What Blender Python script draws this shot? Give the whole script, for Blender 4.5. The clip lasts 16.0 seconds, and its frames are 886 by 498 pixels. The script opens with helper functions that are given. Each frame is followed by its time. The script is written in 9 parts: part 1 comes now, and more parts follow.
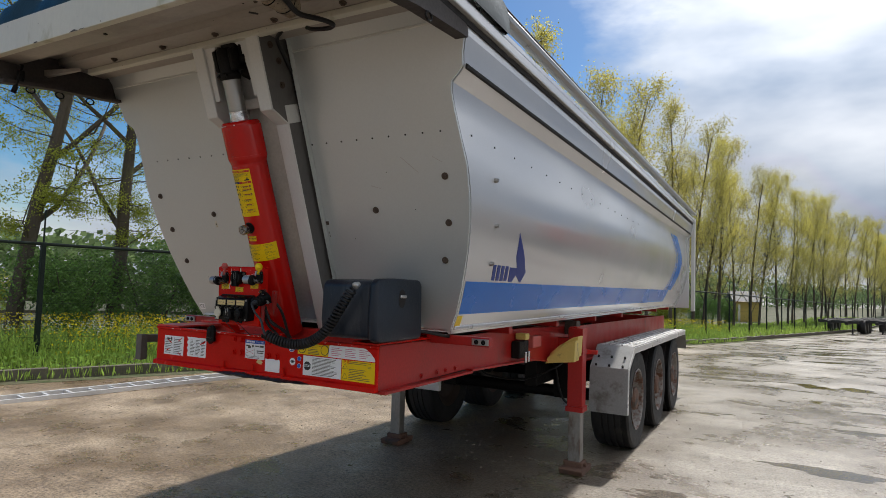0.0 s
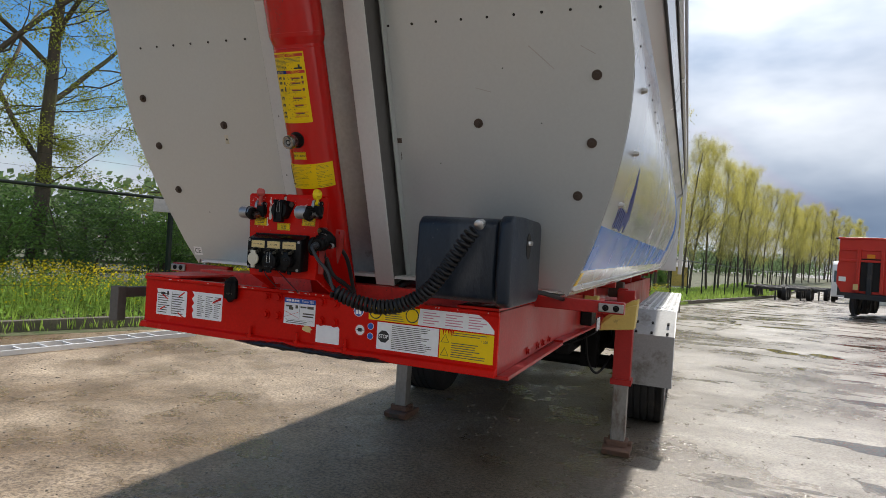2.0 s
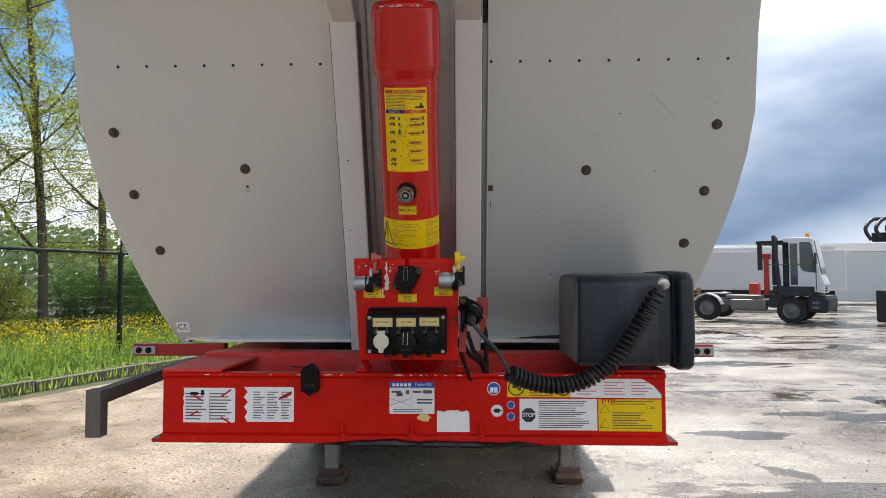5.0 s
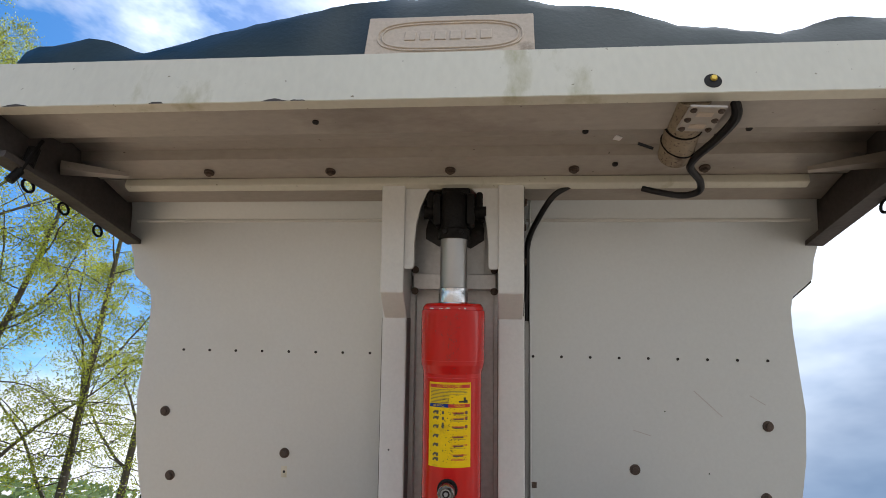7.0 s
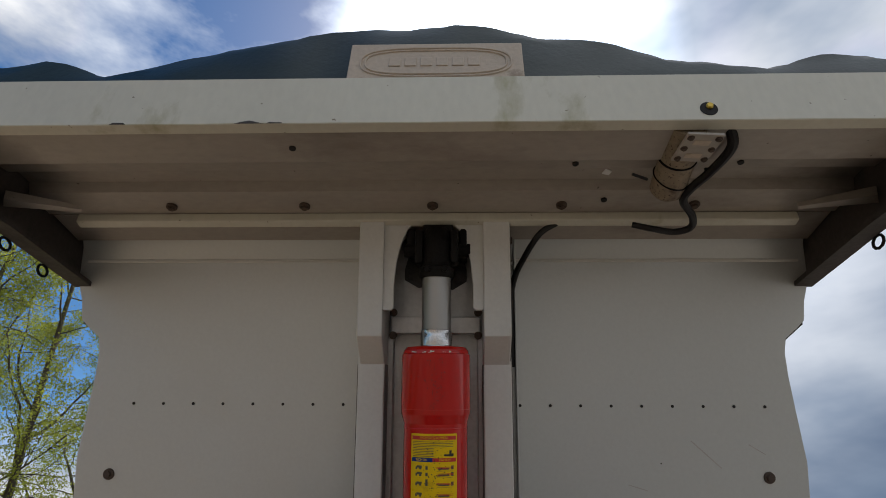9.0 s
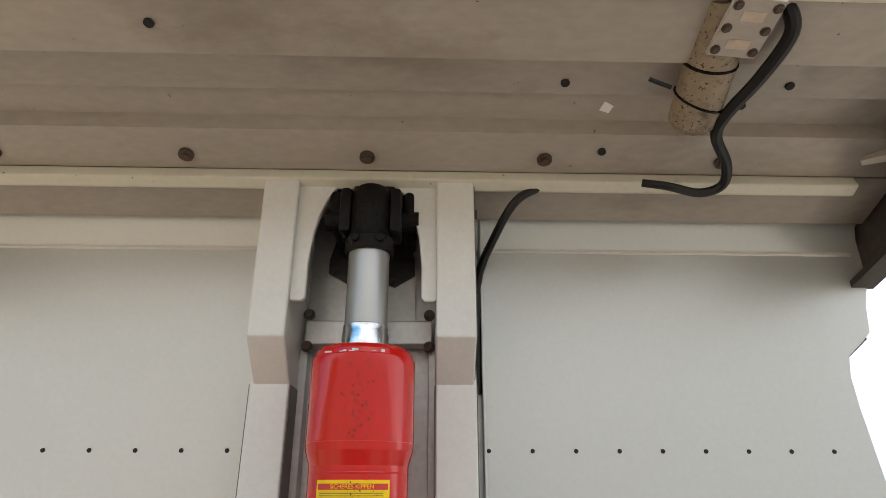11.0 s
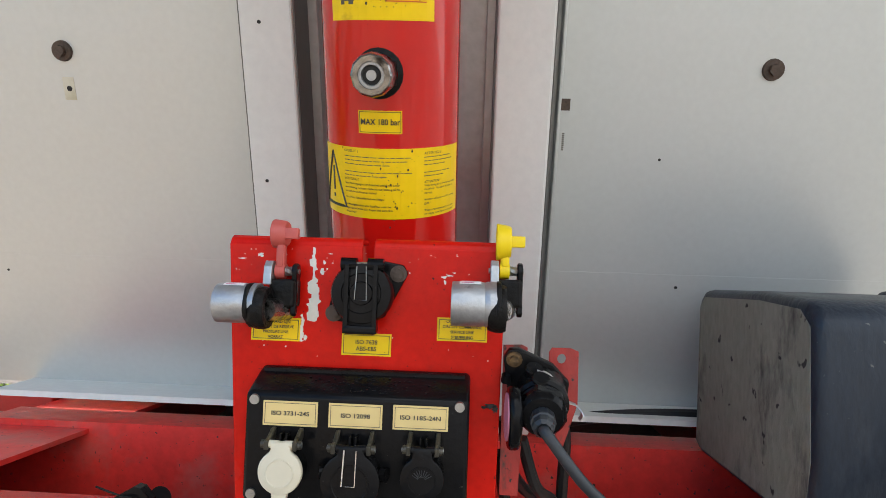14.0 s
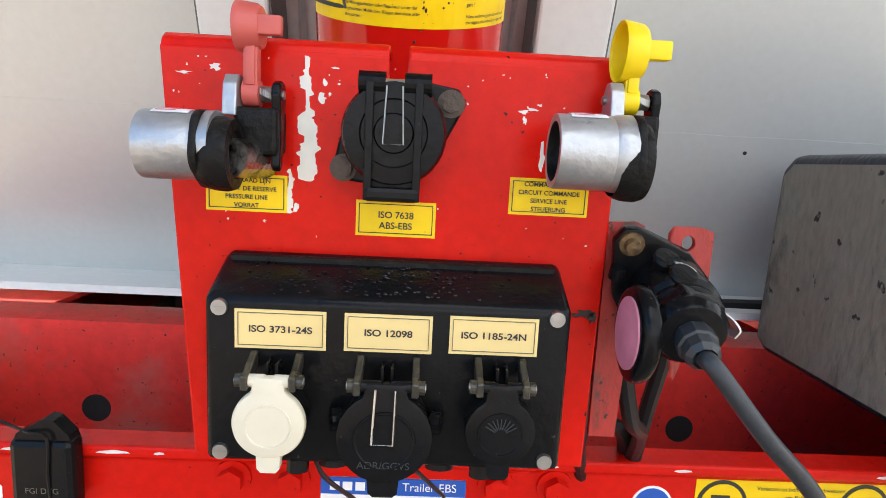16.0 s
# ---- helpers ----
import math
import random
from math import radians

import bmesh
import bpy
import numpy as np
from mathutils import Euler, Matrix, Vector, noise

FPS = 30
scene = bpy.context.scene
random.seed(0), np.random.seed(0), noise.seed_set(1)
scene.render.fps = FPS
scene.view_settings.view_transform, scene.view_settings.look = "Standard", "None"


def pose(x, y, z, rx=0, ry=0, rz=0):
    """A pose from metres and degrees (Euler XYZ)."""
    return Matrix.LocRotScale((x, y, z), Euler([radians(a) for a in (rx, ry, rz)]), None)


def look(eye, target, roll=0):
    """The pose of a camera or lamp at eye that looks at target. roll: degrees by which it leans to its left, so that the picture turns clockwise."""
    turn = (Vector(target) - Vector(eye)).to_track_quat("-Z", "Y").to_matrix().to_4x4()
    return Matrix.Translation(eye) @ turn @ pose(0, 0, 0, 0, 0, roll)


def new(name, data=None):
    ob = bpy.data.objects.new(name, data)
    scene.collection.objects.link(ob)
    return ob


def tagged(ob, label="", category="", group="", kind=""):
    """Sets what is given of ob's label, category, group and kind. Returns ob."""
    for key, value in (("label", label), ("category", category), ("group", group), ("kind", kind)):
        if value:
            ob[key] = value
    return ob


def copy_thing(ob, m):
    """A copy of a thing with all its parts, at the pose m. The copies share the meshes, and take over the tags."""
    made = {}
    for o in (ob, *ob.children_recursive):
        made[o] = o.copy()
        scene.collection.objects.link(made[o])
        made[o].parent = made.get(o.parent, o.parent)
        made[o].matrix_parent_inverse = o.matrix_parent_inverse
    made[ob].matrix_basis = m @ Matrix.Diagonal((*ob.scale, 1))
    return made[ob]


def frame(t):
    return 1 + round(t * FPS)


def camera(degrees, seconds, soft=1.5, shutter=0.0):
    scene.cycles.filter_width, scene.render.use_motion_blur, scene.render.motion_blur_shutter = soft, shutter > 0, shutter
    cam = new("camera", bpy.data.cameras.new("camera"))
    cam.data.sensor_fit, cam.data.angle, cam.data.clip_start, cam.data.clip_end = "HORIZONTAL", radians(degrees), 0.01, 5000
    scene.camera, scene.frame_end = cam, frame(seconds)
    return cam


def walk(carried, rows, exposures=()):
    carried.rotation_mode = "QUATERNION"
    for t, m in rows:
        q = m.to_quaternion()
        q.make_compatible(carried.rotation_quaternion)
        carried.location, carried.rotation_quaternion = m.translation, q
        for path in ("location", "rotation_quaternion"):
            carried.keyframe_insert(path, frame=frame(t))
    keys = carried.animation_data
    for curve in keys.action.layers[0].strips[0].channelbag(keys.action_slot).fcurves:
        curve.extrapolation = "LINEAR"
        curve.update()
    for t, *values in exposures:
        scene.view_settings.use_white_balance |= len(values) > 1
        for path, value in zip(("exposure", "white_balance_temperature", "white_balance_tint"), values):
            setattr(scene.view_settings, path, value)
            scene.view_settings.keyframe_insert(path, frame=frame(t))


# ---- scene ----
cam = camera(72.9, 16.0, soft=0.8)
PATH = [
    (0, (2.442, -2.831, 1.582), (1.483, -1.08, 1.699), 1.8),
    (0.5, (2.263, -2.659, 1.571), (1.363, -0.875, 1.636), 1.2),
    (1, (1.96, -2.553, 1.545), (1.065, -0.765, 1.588), 3.2),
    (1.5, (1.707, -2.506, 1.529), (0.811, -0.719, 1.497), 5.0),
    (2, (1.383, -2.392, 1.491), (0.625, -0.541, 1.478), 3.6),
    (2.5, (1.113, -2.348, 1.489), (0.385, -0.486, 1.439), 1.7),
    (3, (0.818, -2.399, 1.512), (0.241, -0.484, 1.484), 2.7),
    (3.2, (0.727, -2.4, 1.53), (0.203, -0.47, 1.499), 2.6),
    (5.3, (0.153, -2.38, 1.612), (0.121, -0.385, 1.747), -0.7),
    (5.5, (0.15, -2.381, 1.622), (0.1, -0.401, 1.903), -1.7),
    (6, (0.155, -2.39, 1.626), (0.04, -0.478, 2.201), 1.0),
    (6.5, (0.148, -2.404, 1.651), (-0.003, -0.562, 2.417), 2.2),
    (7, (0.157, -2.443, 1.679), (-0.03, -0.669, 2.582), 2.9),
    (7.5, (0.104, -2.517, 1.719), (-0.031, -0.817, 2.765), 2.3),
    (8, (0.1, -2.589, 1.717), (-0.014, -0.939, 2.842), 2.4),
    (8.5, (0.09, -2.527, 1.703), (-0.009, -0.838, 2.77), 2.6),
    (9, (0.085, -2.31, 1.675), (0.024, -0.629, 2.756), 1.0),
    (9.2, (0.092, -2.24, 1.678), (0.071, -0.629, 2.863), 1.1),
    (11.5, (0.133, -1.551, 1.743), (0.187, -0.077, 3.094), -0.8),
    (12, (0.119, -1.471, 1.711), (0.133, 0.174, 2.849), -1.1),
    (12.5, (0.123, -1.446, 1.678), (0.053, 0.403, 2.437), -0.1),
    (13, (0.137, -1.394, 1.651), (0.077, 0.56, 2.075), -0.0),
    (13.5, (0.162, -1.339, 1.626), (0.079, 0.648, 1.84), 1.0),
    (14, (0.13, -1.261, 1.607), (0.025, 0.735, 1.68), 1.9),
    (14.5, (0.046, -1.109, 1.591), (0.129, 0.887, 1.496), 2.5),
    (15, (0.016, -1.035, 1.592), (0.17, 0.953, 1.443), 3.2),
    (15.5, (0.026, -1.015, 1.58), (0.078, 0.966, 1.313), 3.1),
    (16, (0.031, -1.01, 1.571), (0.103, 0.962, 1.247), 3.0),
]
EXPOSURES = [(0, -0.18, 6500, 10), (1.5, -0.07, 6500, 10), (2.5, 0.11, 6500, 10), (3.0, 0.27, 6500, 10), (5.3, 0.55, 6500, 10), (6.5, 0.6, 6500, 10), (6.9, 0.65, 6400, 10), (7.05, 0.55, 6300, 10), (7.5, -0.8, 5700, 9), (8.0, -1.0, 5700, 9), (8.5, -0.9, 5800, 9), (9.0, -0.3, 6500, 10), (9.2, -0.05, 6500, 10), (11.3, 1.4, 6400, 7), (12.0, 1.45, 6400, 7), (13.0, 1.25, 6450, 8), (14.0, 1.45, 6500, 8), (15.0, 1.87, 6550, 9), (16.0, 1.97, 6600, 10)]
walk(cam, [(t, look(eye, target, roll)) for t, eye, target, roll in PATH], EXPOSURES)

# ---- light ----
world = bpy.data.worlds.new("world")
scene.world = world
world.use_nodes = True
wn, wl = world.node_tree.nodes, world.node_tree.links
sky = wn.new("ShaderNodeTexSky")
sky.sky_type, sky.sun_disc = "NISHITA", False
sky.sun_elevation, sky.sun_rotation = radians(48.5), radians(4)
sky.air_density, sky.dust_density, sky.ozone_density = 1.0, 0.6, 1.5
wco = wn.new("ShaderNodeTexCoord")
wmap = wn.new("ShaderNodeMapping")
wmap.inputs["Scale"].default_value = (1.0, 1.0, 2.4)
wmap.inputs["Location"].default_value = (0.35, 0.2, 0.3)
cloud = wn.new("ShaderNodeTexNoise")
cloud.inputs["Scale"].default_value, cloud.inputs["Detail"].default_value, cloud.inputs["Roughness"].default_value = 1.7, 7.0, 0.58
cramp = wn.new("ShaderNodeValToRGB")
cramp.color_ramp.elements[0].position, cramp.color_ramp.elements[1].position = 0.44, 0.60
cloud2 = wn.new("ShaderNodeTexNoise")
cloud2.inputs["Scale"].default_value, cloud2.inputs["Detail"].default_value = 2.6, 5.0
shade = wn.new("ShaderNodeValToRGB")
shade.color_ramp.elements[0].position, shade.color_ramp.elements[1].position = 0.35, 0.68
shade.color_ramp.elements[0].color, shade.color_ramp.elements[1].color = (3.6, 4.3, 5.4, 1), (9.5, 9.6, 9.8, 1)
wmix = wn.new("ShaderNodeMixRGB")
bg = wn["Background"]
bg.inputs["Strength"].default_value = 0.10
wl.new(wco.outputs["Generated"], wmap.inputs["Vector"])
wl.new(wmap.outputs["Vector"], cloud.inputs["Vector"])
wl.new(wmap.outputs["Vector"], cloud2.inputs["Vector"])
wsep = wn.new("ShaderNodeSeparateXYZ")
wl.new(wco.outputs["Generated"], wsep.inputs[0])
cover = wn.new("ShaderNodeMath")
cover.operation, cover.inputs[1].default_value = "MULTIPLY_ADD", 0.20
wl.new(wsep.outputs["X"], cover.inputs[0])
wl.new(cloud.outputs["Fac"], cover.inputs[2])
low = wn.new("ShaderNodeMapRange")
low.inputs["From Min"].default_value, low.inputs["From Max"].default_value = 0.06, 0.20
low.inputs["To Min"].default_value, low.inputs["To Max"].default_value = 0.26, 0.0
wl.new(wsep.outputs["Z"], low.inputs["Value"])
off_side = wn.new("ShaderNodeMapRange")
off_side.inputs["From Min"].default_value, off_side.inputs["From Max"].default_value = -0.30, 0.10
off_side.inputs["To Min"].default_value, off_side.inputs["To Max"].default_value = 0.0, 0.24
wl.new(wsep.outputs["X"], off_side.inputs["Value"])
cover3 = wn.new("ShaderNodeMath")
cover3.operation = "ADD"
cover2 = wn.new("ShaderNodeMath")
cover2.operation = "ADD"
wl.new(cover.outputs[0], cover2.inputs[0])
wl.new(low.outputs[0], cover2.inputs[1])
wl.new(cover2.outputs[0], cover3.inputs[0])
wl.new(off_side.outputs[0], cover3.inputs[1])
wl.new(cover3.outputs[0], cramp.inputs["Fac"])
wl.new(cloud2.outputs["Fac"], shade.inputs["Fac"])
wl.new(cramp.outputs["Color"], wmix.inputs["Fac"])
vivid = wn.new("ShaderNodeHueSaturation")
vivid.inputs["Saturation"].default_value, vivid.inputs["Value"].default_value = 1.45, 1.15
wl.new(sky.outputs["Color"], vivid.inputs["Color"])
wl.new(vivid.outputs["Color"], wmix.inputs["Color1"])
# clouds are lit through round the sun and lie slate grey low on the off side
SUN_DIR = (math.sin(radians(4)) * math.cos(radians(48.5)), math.cos(radians(4)) * math.cos(radians(48.5)), math.sin(radians(48.5)))
near_sun = wn.new("ShaderNodeVectorMath")
near_sun.operation, near_sun.inputs[1].default_value = "DOT_PRODUCT", SUN_DIR
wl.new(wco.outputs["Generated"], near_sun.inputs[0])
glow = wn.new("ShaderNodeValToRGB")
stops = ((0.0, (1.15, 1.12, 1.08)), (0.55, (1.05, 1.05, 1.05)), (0.66, (0.30, 0.40, 0.53)), (0.72, (0.42, 0.50, 0.62)), (0.765, (0.82, 0.88, 0.96)), (0.81, (1.1, 1.14, 1.2)), (0.87, (1.62, 1.64, 1.67)), (0.955, (1.66, 1.67, 1.69)), (0.9965, (6.0, 6.0, 6.0)))
while len(glow.color_ramp.elements) < len(stops):
    glow.color_ramp.elements.new(0.5)
for el, (pos, v) in zip(glow.color_ramp.elements, stops):
    el.position, el.color = pos, (*v, 1)
wl.new(near_sun.outputs["Value"], glow.inputs["Fac"])
lift = wn.new("ShaderNodeMapRange")
lift.inputs["From Min"].default_value, lift.inputs["From Max"].default_value = 0.45, 0.68
lift.inputs["To Min"].default_value, lift.inputs["To Max"].default_value = 0.0, 1.3
wl.new(wsep.outputs["Z"], lift.inputs["Value"])
milky = wn.new("ShaderNodeMapRange")
milky.inputs["From Min"].default_value, milky.inputs["From Max"].default_value = 0.04, 0.30
milky.inputs["To Min"].default_value, milky.inputs["To Max"].default_value = 1.05, 0.0
wl.new(wsep.outputs["X"], milky.inputs["Value"])
lift_or_milky = wn.new("ShaderNodeMath")
lift_or_milky.operation = "MAXIMUM"
wl.new(lift.outputs[0], lift_or_milky.inputs[0])
wl.new(milky.outputs[0], lift_or_milky.inputs[1])
lighter = wn.new("ShaderNodeMixRGB")
lighter.blend_type = "LIGHTEN"
lighter.inputs["Fac"].default_value = 1.0
# thicker cloud to the side of the sun
thick_x = wn.new("ShaderNodeMapRange")
thick_x.inputs["From Min"].default_value, thick_x.inputs["From Max"].default_value = 0.14, 0.42
wl.new(wsep.outputs["X"], thick_x.inputs["Value"])
thick_d = wn.new("ShaderNodeMapRange")
thick_d.inputs["From Min"].default_value, thick_d.inputs["From Max"].default_value = 0.76, 0.85
wl.new(near_sun.outputs["Value"], thick_d.inputs["Value"])
thick = wn.new("ShaderNodeMath")
thick.operation = "MULTIPLY"
wl.new(thick_x.outputs[0], thick.inputs[0])
wl.new(thick_d.outputs[0], thick.inputs[1])
greyer = wn.new("ShaderNodeMixRGB")
greyer.blend_type = "MULTIPLY"
greyer.inputs["Color2"].default_value = (0.70, 0.73, 0.78, 1)
wl.new(thick.outputs[0], greyer.inputs["Fac"])
wl.new(glow.outputs["Color"], greyer.inputs["Color1"])
wl.new(greyer.outputs["Color"], lighter.inputs["Color1"])
wl.new(lift_or_milky.outputs[0], lighter.inputs["Color2"])
lit = wn.new("ShaderNodeMixRGB")
lit.blend_type = "MULTIPLY"
lit.inputs["Fac"].default_value = 1.0
wl.new(shade.outputs["Color"], lit.inputs["Color1"])
wl.new(lighter.outputs["Color"], lit.inputs["Color2"])
wl.new(lit.outputs["Color"], wmix.inputs["Color2"])
wl.new(wmix.outputs["Color"], bg.inputs["Color"])

sun = new("sun", bpy.data.lights.new("sun", "SUN"))
sun.data.energy, sun.data.angle, sun.data.color = 4.8, radians(1.2), (1.0, 0.95, 0.87)
SUN_AZ, SUN_EL = radians(4), radians(48.5)
sun.matrix_world = look((0, 0, 0), (-math.sin(SUN_AZ) * math.cos(SUN_EL), -math.cos(SUN_AZ) * math.cos(SUN_EL), -math.sin(SUN_EL)))


# ---- materials ----
def mat(name, color, rough=0.5, metal=0.0, vary=0.12, scale=6.0, bump=0.05, grain=60.0, dirt=None, dirt_at=0.62, dirt_scale=3.0, coat=0.0, islands=False, per_object=0.0, soft_dirt=0.12, stretch=(1, 1, 1), spec=0.5, specks=None):
    """A painted or raw surface: base colour, two scales of variation, fine relief, and stains of a second colour."""
    m = bpy.data.materials.new(name)
    m.use_nodes = True
    n, l = m.node_tree.nodes, m.node_tree.links
    b = n["Principled BSDF"]
    b.inputs["Metallic"].default_value = metal
    b.inputs["Coat Weight"].default_value = coat
    b.inputs["Coat Roughness"].default_value = 0.06
    b.inputs["Specular IOR Level"].default_value = spec
    co = n.new("ShaderNodeTexCoord")
    mp = n.new("ShaderNodeMapping")
    mp.inputs["Scale"].default_value = stretch
    l.new(co.outputs["Object"], mp.inputs["Vector"])
    big = n.new("ShaderNodeTexNoise")
    big.inputs["Scale"].default_value, big.inputs["Detail"].default_value = scale, 5.0
    fine = n.new("ShaderNodeTexNoise")
    fine.inputs["Scale"].default_value, fine.inputs["Detail"].default_value = grain, 4.0
    l.new(mp.outputs["Vector"], big.inputs["Vector"])
    l.new(mp.outputs["Vector"], fine.inputs["Vector"])
    add = n.new("ShaderNodeMath")
    add.operation = "ADD"
    l.new(big.outputs["Fac"], add.inputs[0])
    l.new(fine.outputs["Fac"], add.inputs[1])
    val = n.new("ShaderNodeMapRange")
    val.inputs["From Min"].default_value, val.inputs["From Max"].default_value = 0.6, 1.4
    val.inputs["To Min"].default_value, val.inputs["To Max"].default_value = 1 - vary, 1 + vary
    l.new(add.outputs[0], val.inputs["Value"])
    hsv = n.new("ShaderNodeHueSaturation")
    hsv.inputs["Color"].default_value = (*color, 1)
    value = val.outputs[0]
    if islands or per_object:
        src = n.new("ShaderNodeNewGeometry").outputs["Random Per Island"] if islands else n.new("ShaderNodeObjectInfo").outputs["Random"]
        rr = n.new("ShaderNodeMapRange")
        k = per_object or 0.35
        rr.inputs["To Min"].default_value, rr.inputs["To Max"].default_value = 1 - k, 1 + k
        l.new(src, rr.inputs["Value"])
        mu = n.new("ShaderNodeMath")
        mu.operation = "MULTIPLY"
        l.new(value, mu.inputs[0])
        l.new(rr.outputs[0], mu.inputs[1])
        value = mu.outputs[0]
    l.new(value, hsv.inputs["Value"])
    out = hsv.outputs["Color"]
    rv = n.new("ShaderNodeMapRange")
    rv.inputs["From Min"].default_value, rv.inputs["From Max"].default_value = 0.3, 0.7
    rv.inputs["To Min"].default_value, rv.inputs["To Max"].default_value = max(0.02, rough - 0.08), min(1, rough + 0.08)
    l.new(big.outputs["Fac"], rv.inputs["Value"])
    rout = rv.outputs[0]
    if dirt:
        dn = n.new("ShaderNodeTexNoise")
        dn.inputs["Scale"].default_value, dn.inputs["Detail"].default_value, dn.inputs["Roughness"].default_value = dirt_scale, 8.0, 0.65
        l.new(mp.outputs["Vector"], dn.inputs["Vector"])
        dr = n.new("ShaderNodeMapRange")
        dr.inputs["From Min"].default_value, dr.inputs["From Max"].default_value = dirt_at, dirt_at + soft_dirt
        l.new(dn.outputs["Fac"], dr.inputs["Value"])
        mx = n.new("ShaderNodeMixRGB")
        mx.inputs["Color2"].default_value = (*dirt, 1)
        l.new(dr.outputs[0], mx.inputs["Fac"])
        l.new(out, mx.inputs["Color1"])
        out = mx.outputs["Color"]
    if specks:
        tone, level, size = specks
        sn = n.new("ShaderNodeTexNoise")
        sn.inputs["Scale"].default_value, sn.inputs["Detail"].default_value, sn.inputs["Roughness"].default_value = size, 3.0, 0.5
        l.new(co.outputs["Object"], sn.inputs["Vector"])
        sr = n.new("ShaderNodeMapRange")
        sr.inputs["From Min"].default_value, sr.inputs["From Max"].default_value = level, level + 0.03
        l.new(sn.outputs["Fac"], sr.inputs["Value"])
        mx = n.new("ShaderNodeMixRGB")
        mx.inputs["Color2"].default_value = (*tone, 1)
        l.new(sr.outputs[0], mx.inputs["Fac"])
        l.new(out, mx.inputs["Color1"])
        out = mx.outputs["Color"]
    l.new(out, b.inputs["Base Color"])
    l.new(rout, b.inputs["Roughness"])
    if bump:
        bp = n.new("ShaderNodeBump")
        bp.inputs["Strength"].default_value, bp.inputs["Distance"].default_value = min(1, bump * 4), 0.004
        l.new(fine.outputs["Fac"], bp.inputs["Height"])
        l.new(bp.outputs["Normal"], b.inputs["Normal"])
    return m


M_BULK = mat("champagne metallic paint", (0.55, 0.575, 0.565), 0.35, 0.40, 0.04, 1.3, 0.004, 90, (0.515, 0.535, 0.525), 0.60, 1.2, soft_dirt=0.35)
M_SIDE = mat("silver metallic side panel", (0.62, 0.62, 0.62), 0.20, 0.40, 0.03, 1.2, 0.002, 120)
M_POST = mat("cream painted box section", (0.645, 0.65, 0.62), 0.45, 0.0, 0.06, 3, 0.02, 80, (0.35, 0.30, 0.25), 0.72, 6)
# dark tone holds both the grime and the shade on the post sides
M_POSTSIDE = mat("grimy grey side with shade mixed in", (0.12, 0.115, 0.108), 0.5, 0.0, 0.15, 3, 0.03, 60, (0.06, 0.052, 0.045), 0.58, 4, stretch=(1, 1, 0.4))
M_HOOD = mat("weathered cream paint", (0.60, 0.585, 0.49), 0.38, 0.0, 0.06, 2, 0.01, 60, (0.36, 0.34, 0.20), 0.60, 3.5, stretch=(1, 1, 0.45), specks=((0.20, 0.17, 0.11), 0.72, 45))
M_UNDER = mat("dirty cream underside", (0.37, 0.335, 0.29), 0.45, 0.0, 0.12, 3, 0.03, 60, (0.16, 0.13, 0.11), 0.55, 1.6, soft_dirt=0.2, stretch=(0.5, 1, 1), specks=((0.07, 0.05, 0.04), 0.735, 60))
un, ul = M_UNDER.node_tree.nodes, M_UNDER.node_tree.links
# noisy dark patches that grow towards both ends of the sheet
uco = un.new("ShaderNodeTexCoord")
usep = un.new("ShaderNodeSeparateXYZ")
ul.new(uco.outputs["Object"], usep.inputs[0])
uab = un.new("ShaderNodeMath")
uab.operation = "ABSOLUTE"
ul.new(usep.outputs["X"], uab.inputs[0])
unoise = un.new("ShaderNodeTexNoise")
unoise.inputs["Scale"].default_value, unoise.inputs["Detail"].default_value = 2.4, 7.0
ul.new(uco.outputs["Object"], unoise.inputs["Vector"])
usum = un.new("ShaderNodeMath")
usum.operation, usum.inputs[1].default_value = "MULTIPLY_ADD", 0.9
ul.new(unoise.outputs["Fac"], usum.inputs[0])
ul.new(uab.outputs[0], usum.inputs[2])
udark = un.new("ShaderNodeMapRange")
udark.inputs["From Min"].default_value, udark.inputs["From Max"].default_value, udark.inputs["To Max"].default_value = 1.50, 1.75, 0.9
ul.new(usum.outputs[0], udark.inputs["Value"])
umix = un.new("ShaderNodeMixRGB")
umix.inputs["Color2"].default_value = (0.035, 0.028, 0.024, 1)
ul.new(udark.outputs[0], umix.inputs["Fac"])
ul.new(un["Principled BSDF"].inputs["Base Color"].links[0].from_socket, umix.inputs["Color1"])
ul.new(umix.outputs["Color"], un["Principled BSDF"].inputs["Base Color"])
M_PIPE = mat("mud-stained tan pipe", (0.27, 0.22, 0.155), 0.65, 0.0, 0.25, 14, 0.08, 60, (0.10, 0.07, 0.045), 0.52, 22, soft_dirt=0.15, specks=((0.07, 0.045, 0.03), 0.62, 140))
M_GUSSET = mat("grimy bracket and shaded recess", (0.05, 0.042, 0.038), 0.7, 0.0, 0.3, 5, 0.1, 60, (0.03, 0.026, 0.024), 0.55, 5)
M_RED = mat("red coupling panel paint", (0.57, 0.010, 0.005), 0.22, 0.0, 0.14, 5, 0.012, 120, (0.38, 0.012, 0.009), 0.60, 7, spec=0.12, specks=((0.02, 0.014, 0.012), 0.715, 210))
M_CHASSIS = mat("dirty red chassis paint", (0.36, 0.016, 0.013), 0.36, 0.0, 0.18, 4, 0.03, 70, (0.15, 0.035, 0.026), 0.55, 3.5, soft_dirt=0.2, spec=0.35, specks=((0.02, 0.014, 0.012), 0.70, 150))
M_REDDIRT = mat("dull dusty red paint", (0.68, 0.038, 0.030), 0.40, 0.0, 0.2, 4, 0.03, 60, (0.44, 0.13, 0.105), 0.54, 5, soft_dirt=0.2, spec=0.4, specks=((0.045, 0.03, 0.025), 0.68, 130))
